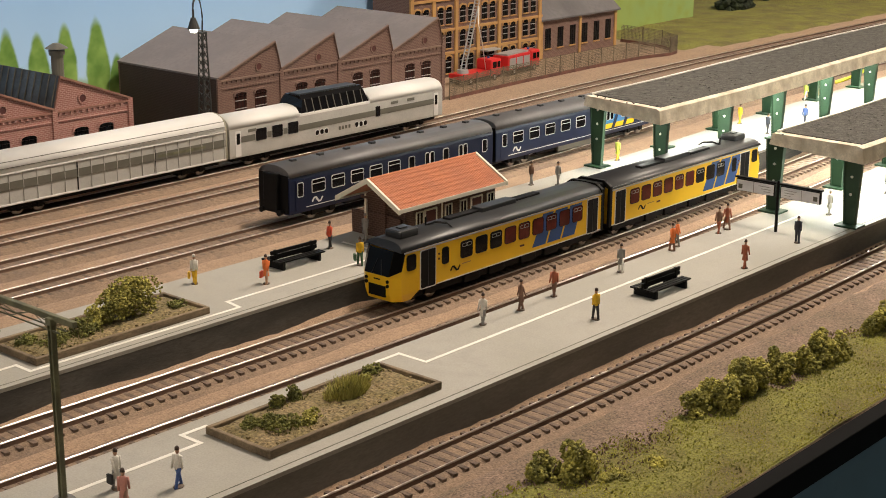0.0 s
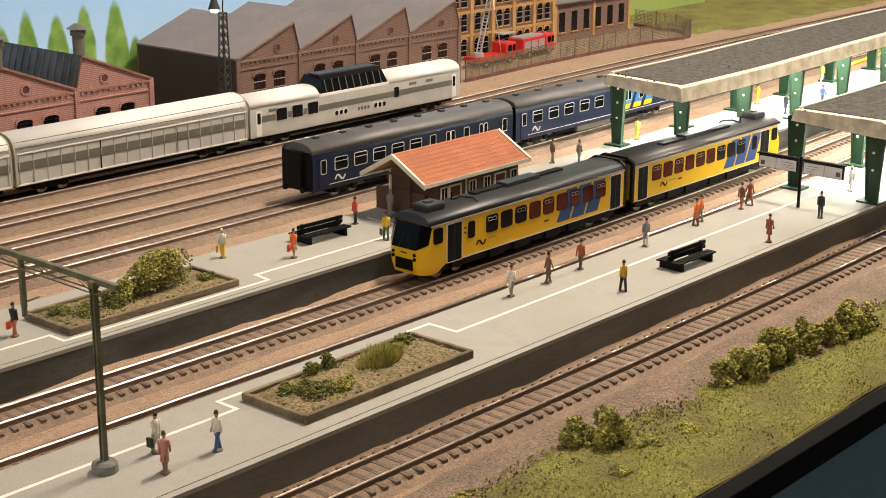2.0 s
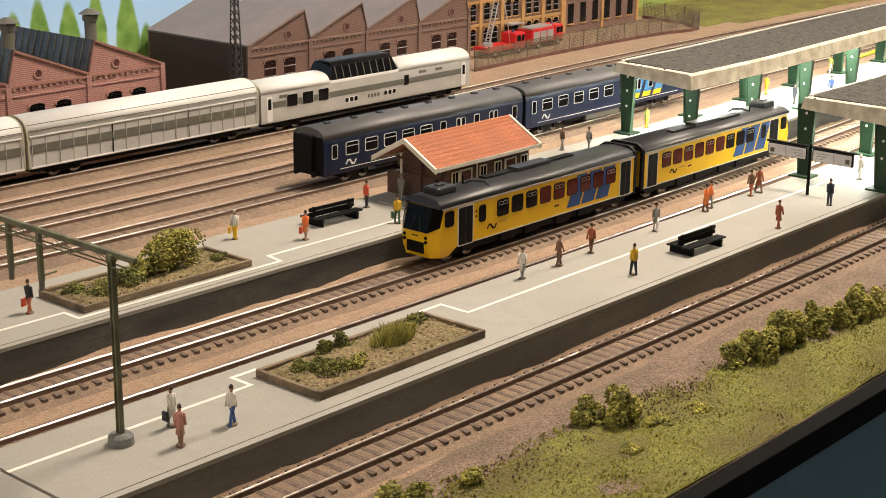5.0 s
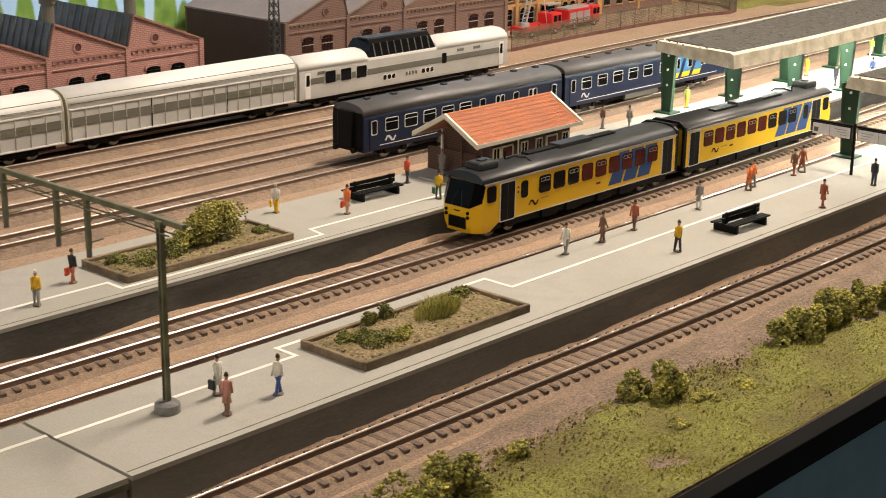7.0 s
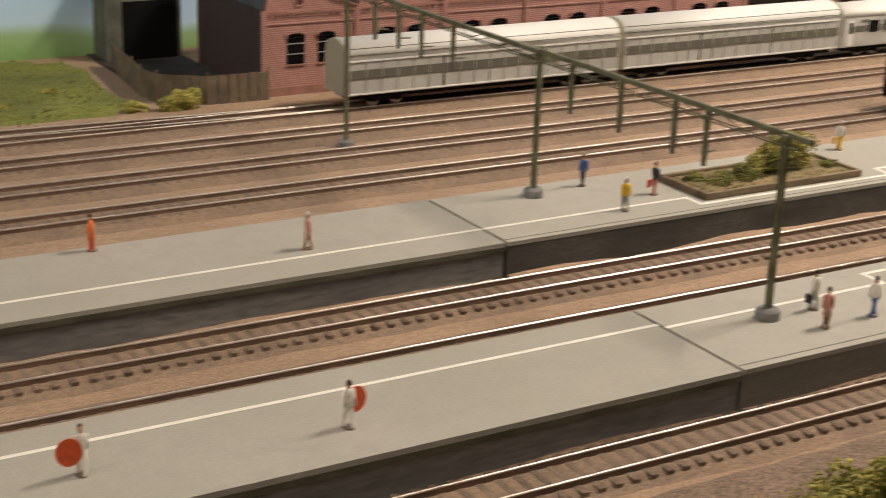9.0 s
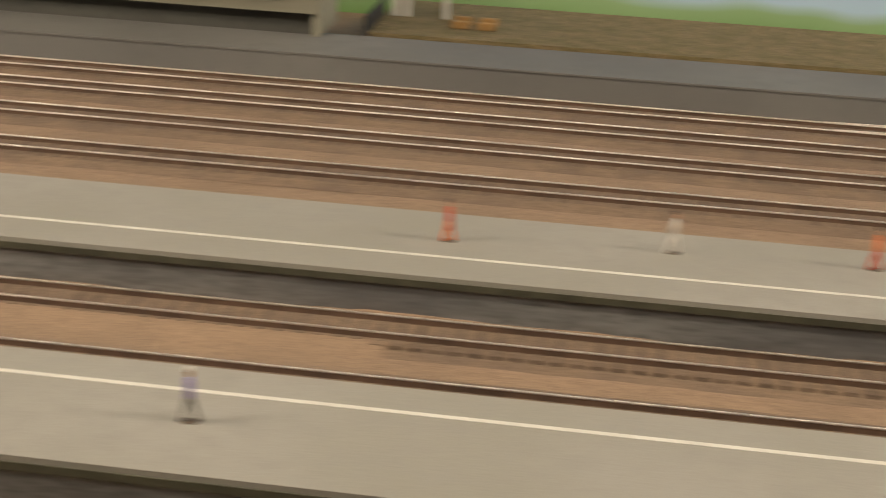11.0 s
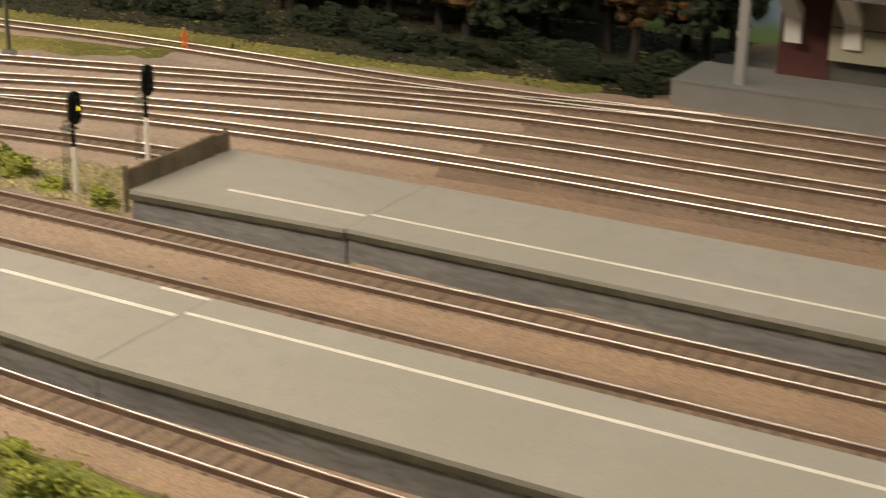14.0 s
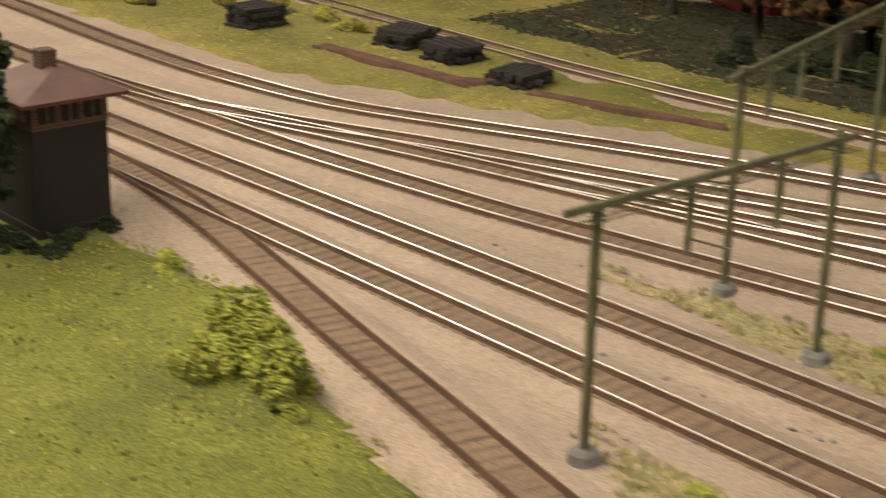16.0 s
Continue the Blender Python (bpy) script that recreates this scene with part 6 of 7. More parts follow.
for row in (
    (-28, 81, C_WHITE, C_YELLOW, F + "white", 40, dict(bag=C_YELLOW, hair=C_WHITE)),
    (0, 50, C_ORANGE, SKIN, F + "an orange dress", 20, dict(bag=C_RED, coat=True)),
    (78, 76, C_RED, C_BLACK, F + "a red jacket", 0, {}),
    (107, 73, C_GREY, C_GREY, F + "a pale grey coat", 30, dict(coat=True, hair=C_GREY)),
    (64, 36, C_YELLOW, C_GREEN, F + "a yellow jacket", 60, dict(bag=C_GREEN)),
    (28, -91, C_WHITE, C_GREY, F + "a pale dress", 10, dict(coat=True)),
    (61, -91, C_BROWN, C_BROWN, F + "a brown coat", -20, dict(coat=True)),
    (94, -89, C_RUST, C_BROWN, F + "a reddish-brown suit", 15, {}),
    (76, -131, C_YELLOW, C_BLACK, F + "a yellow shirt and black trousers", 70, {}),
    (159, -90, C_GREY, C_WHITE, F + "a pale grey dress", 40, dict(coat=True)),
    (220, -87, C_ORANGE, C_BROWN, F + "an orange coat", 80, dict(coat=True)),
    (230, -84, C_ORANGE, C_GREY, F + "an orange jacket", 100, {}),
    (276, -87, C_BROWN, C_RUST, F + "rusty red trousers", 10, {}),
    (288, -86, C_RUST, C_BROWN, F + "a rust coat leaning forward", 60, dict(coat=True)),
    (217, -141, C_RUST, C_RUST, F + "a dark red robe", 0, dict(coat=True)),
    (290, -137, C_NAVY, C_NAVY, F + "a navy uniform", 30, {}),
    (-231, -113, C_WHITE, C_GREY, F + "a pale coat with black case", 90, dict(coat=True, bag=C_BLACK)),
    (-241, -131, C_PINK, C_BROWN, F + "a faded pink dress", 40, dict(coat=True)),
    (-213, -130, C_WHITE, C_BLUE, F + "a white shirt and blue trousers", 10, {}),
    (-188, 53, C_BLACK, C_RUST, F + "black with a red bag", 20, dict(bag=C_RED)),
    (-220, 36, C_YELLOW, C_GREY, F + "a yellow jacket and grey trousers", 60, dict(hair=C_WHITE)),
    (-214, 82, C_BLUE, C_NAVY, F + "a blue jacket", 30, {}),
    (300, 88, C_BROWN, C_GREY, F + "a brown coat", 0, {}),
    (313, 73, C_GREY, C_GREY, F + "grey", 0, {}),
    (413, 89, C_LIME, C_YELLOW, F + "pale lime green", 0, dict(coat=True)),
    (-392, 50, C_PINK, SKIN, F + "pink", 0, dict(coat=True, hair=C_WHITE)),
    (-552, 50, C_WHITE, C_YELLOW, F + "white", 0, dict(coat=True, hair=C_WHITE)),
    (-482, 89, C_ORANGE, C_RED, F + "bright orange", 0, dict(coat=True)),
    (-1391, 48, C_BLUE, C_NAVY, F + "a blue coat", 0, {}),
    (-1335, -117, C_BLUE, C_YELLOW, F + "a blue jumper and yellow trousers", 20, dict(bag=C_RED)),
    (-1233, -119, C_VIOLET, C_GREY, F + "pale violet", 0, dict(hair=C_WHITE)),
    (-1583, -120, C_RED, C_RED, F + "faded red", 0, dict(coat=True)),
    (-1634, 60, C_LIME, C_LIME, F + "bright yellow", 0, dict(coat=True)),
    (-1582, 57, C_PINK, C_WHITE, F + "pink and white", 0, dict(coat=True)),
    (-1570, 56, C_BLUE, C_NAVY, F + "a dark blue suit", 0, {}),
    (-1180, 60, C_RED, C_ORANGE, F + "red", 0, dict(coat=True)),
    (-1090, 70, C_WHITE, C_WHITE, F + "white", 0, {}),
    (-1010, 72, C_ORANGE, C_RED, F + "orange", 0, {}),
    (589, 54, C_NAVY, C_BLACK, F + "a dark uniform", 0, {}),
    (648, 50, C_BLUE, C_NAVY, F + "blue", 0, {}),
    (612, 95, C_YELLOW, C_YELLOW, F + "yellow", 0, {}),
    (757, 108, C_LIME, C_WHITE, F + "blue", 0, dict(coat=True)),
    (370, -118, C_WHITE, C_WHITE, F + "a long white robe", 0, dict(coat=True, hair=C_WHITE)),
    (455, -120, C_GREY, C_BLACK, F + "grey", 0, {}),
):
    fx, fy, ft, fl, flabel, fturn, extra = row
    figurine(fx, fy, ft, fl, flabel, fturn, **extra)
figurine(-461, -128, C_WHITE, C_WHITE, "white painted figurine carrying a round red signal disc", 100, disc=C_SIGNAL)
figurine(-553, -121, C_WHITE, C_WHITE, "white painted figurine carrying a red signal board", -95, disc=C_SIGNAL)
figurine(-2440, 320, C_ORANGE, C_ORANGE, "figurine of a track worker in orange with a yellow helmet", 0, z=GZ + 1, hair=C_YELLOW)
bags = thing("luggage_pile", -1500, -109, PZ, "dark heap of travel bags lying on the platform", "luggage")
for k, (a, b, w) in enumerate(((-6, -3, 5.5), (0, 1, 6.5), (6, -2, 5))):
    part("bag", box(B(), a - w / 2, a + w / 2, b - 2.4, b + 2.4, 0, 4 + k % 2 * 1.6, 1.2), C_BLACK, bags)


bm = B()
for _ in range(90):
    lump(bm, (rng.uniform(-2750, -2150), rng.choice((rng.uniform(-30, -10), rng.uniform(-130, -85), rng.uniform(20, 60), rng.uniform(80, 300))), GZ + 0.6), rng.uniform(0.6, 1.6), 0.6)
tagged(part("loose_stones", bm, STONE), "loose dark stones and litter on the ballast", "stones", kind="stuff")


# ---- quay and goods shed ----
quay = thing("quay_wall", -2092, 375, GZ, "long plain grey concrete loading quay", "quay", kind="structure")
part("quay_body", box(B(), 0, 1500, 0, 62, -1, 17), LEDGE, quay)
part("quay_edge", box(B(), -0.5, 1500.5, -0.6, 3, 16, 17.3), LEDGE, quay)


# base wall colour holds the shadow band below the overhanging roof
SHEDBASE = material("shaded_shed_base", (0.10, 0.097, 0.083), 0.8, vary=0.2, size=15)


def goods_shed():
    t = thing("goods_shed", -2040, 420, 12, "beige panelled goods shed with white roof brackets", "shed")
    part("wall", box(B(), 35, 726, 0, 3, 15, 66), BEIGE, t, "beige painted wall panel")
    part("lower_wall", box(B(), 0, 726, 9, 11, 0, 66), SHEDBASE, t, "recessed base wall, roof shade put in its colour")
    part("end_wall", box(B(), 722, 726, 3, 60, 0, 66), BEIGE, t)
    part("red_wall", box(B(), 0, 34, 8, 11, 0, 66), DARKRED, t, "dark red end bay")
    part("panel_line", box(B(), 35, 726, -0.5, 0.5, 36, 37), GREYPANEL, t)
    part("roof", prism(B(), [(-44, 62), (70, 62), (70, 66), (20, 78), (-44, 66)], "x", -20, 740), SLATE, t, "dark overhanging roof")
    xs = [10, 48] + [175 + 130 * k for k in range(5)]
    for x in xs:
        part("bracket", prism(B(), [(0.5, 24), (-3, 24), (-4, 40), (-34, 62), (-26, 62), (0.5, 46)], "x", x - 4, x + 7), PLASTIC, t, "white slanting roof bracket")
    part("corner_post", box(B(), -14, -8, -36, -30, 0, 62), GREYWALL, t, "grey roof post")
    return t


goods_shed()
pit = thing("gravel_yard", -1285, 440, 12, "brown gravel yard with orange machinery parts", "yard", kind="structure")
part("yard_bed", box(B(), 0, 420, 0, 118, -6, 2), SOIL, pit)
part("timber_edge", box(B(), -3, 0, 0, 60, -4, 12), CREOSOTE, pit)
mach = thing("machine_parts", -1235, 470, 14, "small orange machine parts lying on gravel", "machinery")
for k in range(4):
    part("machine_part", box(B(), k % 2 * 17, k % 2 * 17 + 11, k // 2 * 16, k // 2 * 16 + 5, 0, 5, 0.8), OCHRE, mach)
stand = thing("white_trestle", -1272, 500, 14, "white plastic trestle frame on the yard", "trestle")
part("leg", box(B(), 0, 4.5, -2, 2, 0, 16, 0.5), PLASTIC, stand)
part("leg", box(B(), 27, 31, -2, 2, 0, 16, 0.5), PLASTIC, stand)
part("beam", box(B(), 0, 31, -2, 2, 16, 22, 0.6), PLASTIC, stand)
part("upright", box(B(), -8, -3, -2, 2, 0, 36, 0.6), PLASTIC, stand)


# ---- coal bunker left of the works ----
bk = thing("coal_bunker", -500, 405, GZ, "dark timber coal bunker with sloping sides", "bunker")
part("front_wall", box(B(), 0, 52, 0, 3, 0, 14, 0.5), RUST, bk)
for k in range(5):
    part("beam", rod(B(), (0, 6 + 9 * k, 8 + 7 * k), (54, 6 + 9 * k, 10 + 1 * k), 2.6, 2.2, 6), CREOSOTE, bk)
part("coal_heap", foliage(B(), (22, 24, 0), 26, 20, 18, 160, 3.4), CREOSOTE, bk)


SHEDWALL = material("grey_green_boards", (0.13, 0.135, 0.105), 0.85, vary=0.3, size=60)
# yard floor, much darker than the ballast around it
YARDFLOOR = material("dark_yard_floor", (0.05, 0.043, 0.036), 0.95, vary=0.4, size=60, bump=0.6, grain=0.5)
tagged(part("ground_yard", box(B(), -326, -258, 406, 588, GZ - 1, GZ + 1.2), YARDFLOOR), "dark yard floor beside the works", "ground", kind="structure")
shed = thing("yard_shed", -320, 556, GZ, "grey-green timber shed with a dark doorway", "shed")
part("wall", box(B(), 0, 60, 0, 3, 0, 62), SHEDWALL, shed)
part("side_wall", box(B(), 0, 3, 3, 30, 0, 62), SHEDWALL, shed)
# flat black sheet paints the darkness inside the doorway; the wall has no opening
part("doorway", box(B(), 13, 57, -0.6, 0.2, 0, 46), BLACK, shed, "black sheet for the dark inside of the doorway")
part("roof", prism(B(), [(-4, 60), (32, 70), (32, 73), (-4, 63)], "x", -4, 64), SHEET, shed)


# ---- signal box, barrier, timber stacks, rail piles ----
def signal_box(x, y):
    t = thing("signal_box", x, y, GZ, "tall dark brick signal box with a reddish hipped roof", "building")
    part("tower", box(B(), -20, 20, -18, 18, 0, 51), HUTBRICK, t)
    part("plinth", box(B(), -20.8, 20.8, -18.8, 18.8, 0, 6, 0.3), HUTBRICK, t)
    part("cabin", box(B(), -20.5, 20.5, -18.5, 18.5, 51, 65), KIOSKBRICK, t)
    for k in range(4):
        for s in (-1, 1):
            w = part("window", box(B(), -17 + k * 9, -10.5 + k * 9, s * 18.6 - 0.25, s * 18.6 + 0.25, 54, 63), GLASS, t)
            part("glazing_bar", box(B(), -14 + k * 9, -13.5 + k * 9, s * 18.6 - 0.4, s * 18.6 + 0.4, 54, 63), WOOD, w)
    for k in range(3):
        w = part("window", box(B(), 20.3, 20.9, -15 + k * 11, -7 + k * 11, 54, 63), GLASS, t)
        part("glazing_bar", box(B(), 20.2, 21.1, -11.3 + k * 11, -10.7 + k * 11, 54, 63), WOOD, w)
    bm = B()
    v = [bm.verts.new(q) for q in ((-28, -26, 65), (28, -26, 65), (28, 26, 65), (-28, 26, 65), (-9, 0, 75), (9, 0, 75))]
    for q in ((0, 1, 5, 4), (1, 2, 5), (2, 3, 4, 5), (3, 0, 4), (3, 2, 1, 0)):
        bm.faces.new([v[k] for k in q])
    part("roof", bm, ROOFRED, t, "reddish hipped tile roof")
    part("eaves_board", box(B(), -28, 28, -26, 26, 63.2, 65, 0.3), DARKRED, t)
    part("chimney", box(B(), -4, 4, -4, 4, 69, 82, 0.5), KIOSKBRICK, t)
    return t


ROOFRED = material("reddish_tiles", (0.12, 0.07, 0.058), 0.7, vary=0.2, size=60)
signal_box(-2727, -118)

bar = thing("lineside_railing", -1800, -192, GZ, "low white picket railing with a few red bands", "railing")
for k in range(36):
    part("top_rail", box(B(), k * 7.5, k * 7.5 + 7.5, -0.6, 0.6, 12.2, 14.0), RED if k % 8 == 5 else LINE, bar)
    part("picket", box(B(), k * 7.5 + 2.6, k * 7.5 + 5, -0.4, 0.4, 0, 12.2), LINE, bar)
part("lower_rail", box(B(), 0, 270, -0.7, 0.7, 4.2, 5.8), LINE, bar)
tank = thing("white_post_cap", -1698, -203, GZ, "white domed post beside the crossing", "post")
part("stem", rod(B(), (0, 0, 0), (0, 0, 13), 8, 8, 20), PLASTIC, tank)
part("dome", rod(B(), (0, 0, 13), (0, 0, 18), 8.5, 5.5, 20), PLASTIC, tank)


def timber_stack(x, y, turn, rows):
    t = thing("sleeper_stack", x, y, GZ + 0.5, "stack of black creosoted timber sleepers on grass", "stack", "sleeper stacks", turn=turn)
    z = 0.0
    for r in range(rows):
        for k in range(6):
            if r % 2 == 0:
                a = -15 + k * 5.2
                part("sleeper", box(B(), a, a + 4.4, -16 + rng.uniform(-4, 3), 16 + rng.uniform(-3, 4), z, z + 3.4, 0.3), CREOSOTE, t, at=pose(0, 0, 0, 0, 0, rng.uniform(-3, 3)))
            elif k < 5:
                a = -15 + k * 6.6
                part("sleeper", box(B(), -17 + rng.uniform(-4, 3), 17 + rng.uniform(-3, 4), a, a + 4.4, z, z + 3.4, 0.3), CREOSOTE, t, at=pose(0, 0, 0, 0, 0, rng.uniform(-3, 3)))
        z += 3.45
    return t


for row in ((-2800, 247, 12, 3), (-2876, 256, -8, 4), (-2934, 262, 10, 4), (-3050, 214, 4, 5)):
    timber_stack(*row)


def rail_pile(x, y, length, turn, n):
    t = thing("rail_pile", x, y, GZ + 0.4, "pile of rusty spare rails lying on grass", "rails", "rail piles", turn=turn)
    for k in range(n):
        part("rail", box(B(), rng.uniform(-6, 0), length + rng.uniform(-6, 6), k * 3.4, k * 3.4 + 2.2, 0, 4.5, 0.3), RAILRUST, t)
    return t


RAILRUST = material("light_rust", (0.16, 0.085, 0.06), 0.85, vary=0.3, size=90)
rail_pile(-2956, 199, 146, 3, 4)
rail_pile(-2767, 224, 132, 14, 3)
rail_pile(-2818, 212, 20, 40, 3)


# ---- grass, scrub, bushes, woods ----
def meadow(name, outline, label, rise=1.0, step=14.0, mat=None):
    """Uneven grass over an area given by its corner points."""
    bm = B()
    xs, ys = [p[0] for p in outline], [p[1] for p in outline]

    def inside(x, y):
        hit = False
        for (ax, ay), (bx, by) in zip(outline, outline[1:] + outline[:1]):
            if (ay > y) != (by > y) and x < (bx - ax) * (y - ay) / (by - ay) + ax:
                hit = not hit
        return hit

    verts = {}
    nx, ny = int((max(xs) - min(xs)) / step) + 1, int((max(ys) - min(ys)) / step) + 1
    for i in range(nx + 1):
        for j in range(ny + 1):
            x, y = min(xs) + i * step, min(ys) + j * step
            jx, jy = x + noise.noise(Vector((x * 0.03, y * 0.03, 3))) * 9, y + noise.noise(Vector((x * 0.03, y * 0.03, 8))) * 7
            jy = max(jy, -282.6)
            if inside(jx, jy):
                verts[i, j] = bm.verts.new((jx, jy, GZ + 0.9 + rise * (0.5 + noise.noise(Vector((x * 0.025, y * 0.025, 1))))))
    for i, j in list(verts):
        q = [verts.get(k) for k in ((i, j), (i + 1, j), (i + 1, j + 1), (i, j + 1))]
        if all(q):
            bm.faces.new(q)
    for v in bm.verts:
        if v.is_boundary and v.co.y > -280:
            v.co.z = GZ - 0.5
    spots = [v.co.copy() for v in verts.values() if not v.is_boundary]
    ob = tagged(part(name, bm, mat or GRASS), label, "grass", kind="structure")
    return ob, spots


def flock(spots, count, label, size=1.0, mat=None):
    bm_verts, bm_faces = [], []
    for _ in range(count):
        c = rng.choice(spots)
        x, y, z = c.x + rng.uniform(-8, 8), max(c.y + rng.uniform(-8, 8), -281.5), c.z - 0.5
        r = size * rng.uniform(0.35, 1.0)
        a = rng.uniform(0, 6.28)
        k = len(bm_verts)
        for i in range(3):
            bm_verts.append(((x + r * math.cos(a + i * 2.09)) / 1000, (y + r * math.sin(a + i * 2.09)) / 1000, z / 1000))
        bm_verts.append(((x + r * rng.uniform(-0.6, 0.6)) / 1000, (y + r * rng.uniform(-0.6, 0.6)) / 1000, (z + r * rng.uniform(0.9, 2.0)) / 1000))
        bm_faces += [(k, k + 1, k + 3), (k + 1, k + 2, k + 3), (k + 2, k, k + 3)]
    me = bpy.data.meshes.new("grass_tufts")
    me.from_pydata(bm_verts, [], bm_faces)
    me.materials.append(mat or FLOCK)
    return tagged(new("grass_tufts", me), label, "grass", kind="stuff")


_, s1 = meadow("grass_front", [(-1450, -206), (-600, -208), (-150, -207), (60, -207), (240, -222), (600, -215), (1700, -200), (1700, -290), (-1450, -290)], "yellow-green flocked grass along the layout front", 1.6, 6)
flock([p for p in s1 if -420 < p.x < 420], 60000, "short yellow-green grass flock", 0.75)
_, s2 = meadow("grass_front_west", [(-2900, -175), (-2760, -160), (-2775, -100), (-2690, -103), (-2618, -101), (-2554, -112), (-2500, -129), (-2456, -143), (-2422, -151), (-2361, -168), (-2319, -177), (-2267, -185), (-2235, -189), (-2185, -193), (-2130, -185), (-2075, -184), (-2030, -192), (-1940, -203), (-1800, -205), (-1450, -205), (-1450, -290), (-2900, -290)], "bright green flocked grass in front of the tracks", 2.0, 5, GRASS_WEST)
flock(s2, 45000, "short green grass flock", 0.9, FLOCK_WEST)
_, s3 = meadow("grass_west", [(-4000, 150), (-3300, 130), (-3187, 126), (-3022, 125), (-2900, 136), (-2800, 168), (-2690, 206), (-2580, 240), (-2500, 264), (-2450, 286), (-2400, 306), (-2340, 340), (-2200, 354), (-2120, 368), (-2105, 588), (-4000, 588)], "dry yellow-green grass behind the junction tracks", 2.5, 12, GRASS_DRY)
flock(s3, 30000, "dry yellow-green grass flock", 1.2, FLOCK_DRY)
# mossy brown-green floor, darkened in colour for the shade of the trees
FOREST = material("shaded_wood_floor", (0.030, 0.034, 0.011), 0.95, vary=0.4, size=25, bump=1.0, bump_size=500, tint=(0.042, 0.027, 0.014), grain=0.5, grain_size=700)
_, s8 = meadow("ground_wood", [(-3000, 345), (-2800, 338), (-2600, 346), (-2480, 352), (-2330, 356), (-2180, 366), (-2098, 378), (-2098, 588), (-3000, 588)], "mossy floor of the wood, tree shade put in its colour", 3.2, 12, FOREST)
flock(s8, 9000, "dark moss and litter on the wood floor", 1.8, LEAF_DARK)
_, s4 = meadow("grass_works", [(-1100, 385), (-640, 392), (-420, 384), (-335, 398), (-335, 588), (-1100, 588)], "green grass beside the brick works", 2.0, 12, GRASS_WEST)
flock(s4, 7000, "green grass flock beside the works", 1.4, MOSSLEAF)
_, s5 = meadow("grass_east", [(1040, 432), (1120, 410), (1215, 396), (1790, 398), (1790, 990), (1074, 990), (1072, 545)], "bright green meadow behind the yard fence", 2.0, 20)
STRAW = material("straw_scrub", (0.48, 0.42, 0.22), 0.95, vary=0.35, size=90, tint=(0.22, 0.21, 0.07), island=0.4)
STRAWBED = material("straw_ground", (0.36, 0.30, 0.19), 0.95, vary=0.35, size=40, bump=1.0, bump_size=500, tint=(0.27, 0.235, 0.10), grain=0.4, grain_size=800)
_, s6 = meadow("grass_islet", [(-2540, 24), (-2440, 18), (-2330, 20), (-2242, 14), (-2242, 88), (-2300, 84), (-2377, 72), (-2440, 56), (-2540, 44)], "straw-coloured scrub between the tracks", 1.2, 7, STRAWBED)
_, s7 = meadow("grass_islet_2", [(-2430, -76), (-2275, -70), (-2268, -135), (-2330, -128), (-2400, -106)], "straw-coloured scrub in front of the tracks", 1.2, 7, STRAWBED)
for spots in (s6, s7):
    flock(spots, 2600, "straw-coloured static grass tufts", 1.6, STRAW)

for row in (
    (-77, -215, 12, 10, 15, LEAF), (-66, -223, 12, 10, 22, LEAF), (-56, -236, 12, 7, 6, LEAF), (-92, -246, 8, 6, 6, LEAF), (33, -222, 13, 12, 15, LEAF), (50, -227, 14, 12, 25, LEAF), (66, -226, 13, 11, 23, LEAF), (81, -229, 11, 9, 21, LEAF), (105, -229, 11, 10, 21, LEAF), (121, -232, 9, 9, 18, LEAF), (139, -234, 14, 10, 23, LEAF), (155, -237, 8, 8, 18, LEAF), (210, -235, 18, 13, 20, LEAF), (-205, -223, 19, 14, 21, LEAF), (-236, -227, 19, 13, 22, LEAF), (-268, -228, 21, 14, 24, LEAF), (-300, -228, 20, 13, 20, LEAF), (-337, -237, 23, 14, 23, LEAF), (-378, -236, 23, 14, 21, LEAF), (-160, -216, 9, 7, 9, LEAF), (-30, -240, 8, 7, 6, LEAF),
):
    bush(*row[:2], GZ, *row[2:], "rounded olive-green foam bush on the grass verge")
for row in (
    (-1850, -222, 26, 16, 16), (-1905, -226, 26, 17, 18), (-1965, -228, 28, 18, 20), (-2030, -230, 26, 18, 20), (-2090, -238, 24, 16, 16), (-2112, -203, 20, 11, 13), (-2084, -210, 20, 12, 15), (-2056, -212, 18, 12, 13), (-2186, -208, 13, 8, 8), (-2562, -130, 22, 16, 22), (-2532, -139, 24, 17, 27), (-2506, -148, 22, 16, 25), (-2538, -156, 18, 13, 20), (-2642, -110, 14, 9, 9),
    (-2278, -114, 19, 16, 21), (-2302, -94, 20, 15, 19), (-2290, -131, 15, 11, 15), (-2268, -88, 12, 10, 13), (-2330, 42, 18, 12, 15), (-2358, 50, 18, 12, 14), (-2300, 32, 11, 9, 11), (-2262, 24, 12, 10, 12), (-2256, 70, 11, 10, 10), (-2340, -82, 5, 4, 6), (-2372, -86, 7, 5, 5), (-2398, 50, 6, 5, 6),
):
    bush(*row[:2], GZ, *row[2:], LEAF_BRIGHT, "bright green foam bush beside the track")
for row in ((-2706, -150, 16, 10, 10), (-2704, -128, 12, 14, 9), (-2708, -104, 12, 12, 9), (-2722, -154, 16, 10, 12), (-2690, -138, 10, 12, 6)):
    bush(*row[:2], GZ, *row[2:], LEAF_DARK, "dark green scrub at the foot of the signal box")
for row in ((-2990, 258, 22, 12, 14), (-3035, 268, 26, 13, 16), (-3085, 262, 24, 12, 15), (-3130, 236, 22, 12, 12), (-3180, 190, 26, 12, 12), (-3235, 176, 22, 12, 14)):
    bush(*row[:2], GZ, *row[2:], LEAF, "olive scrub behind the timber stacks")
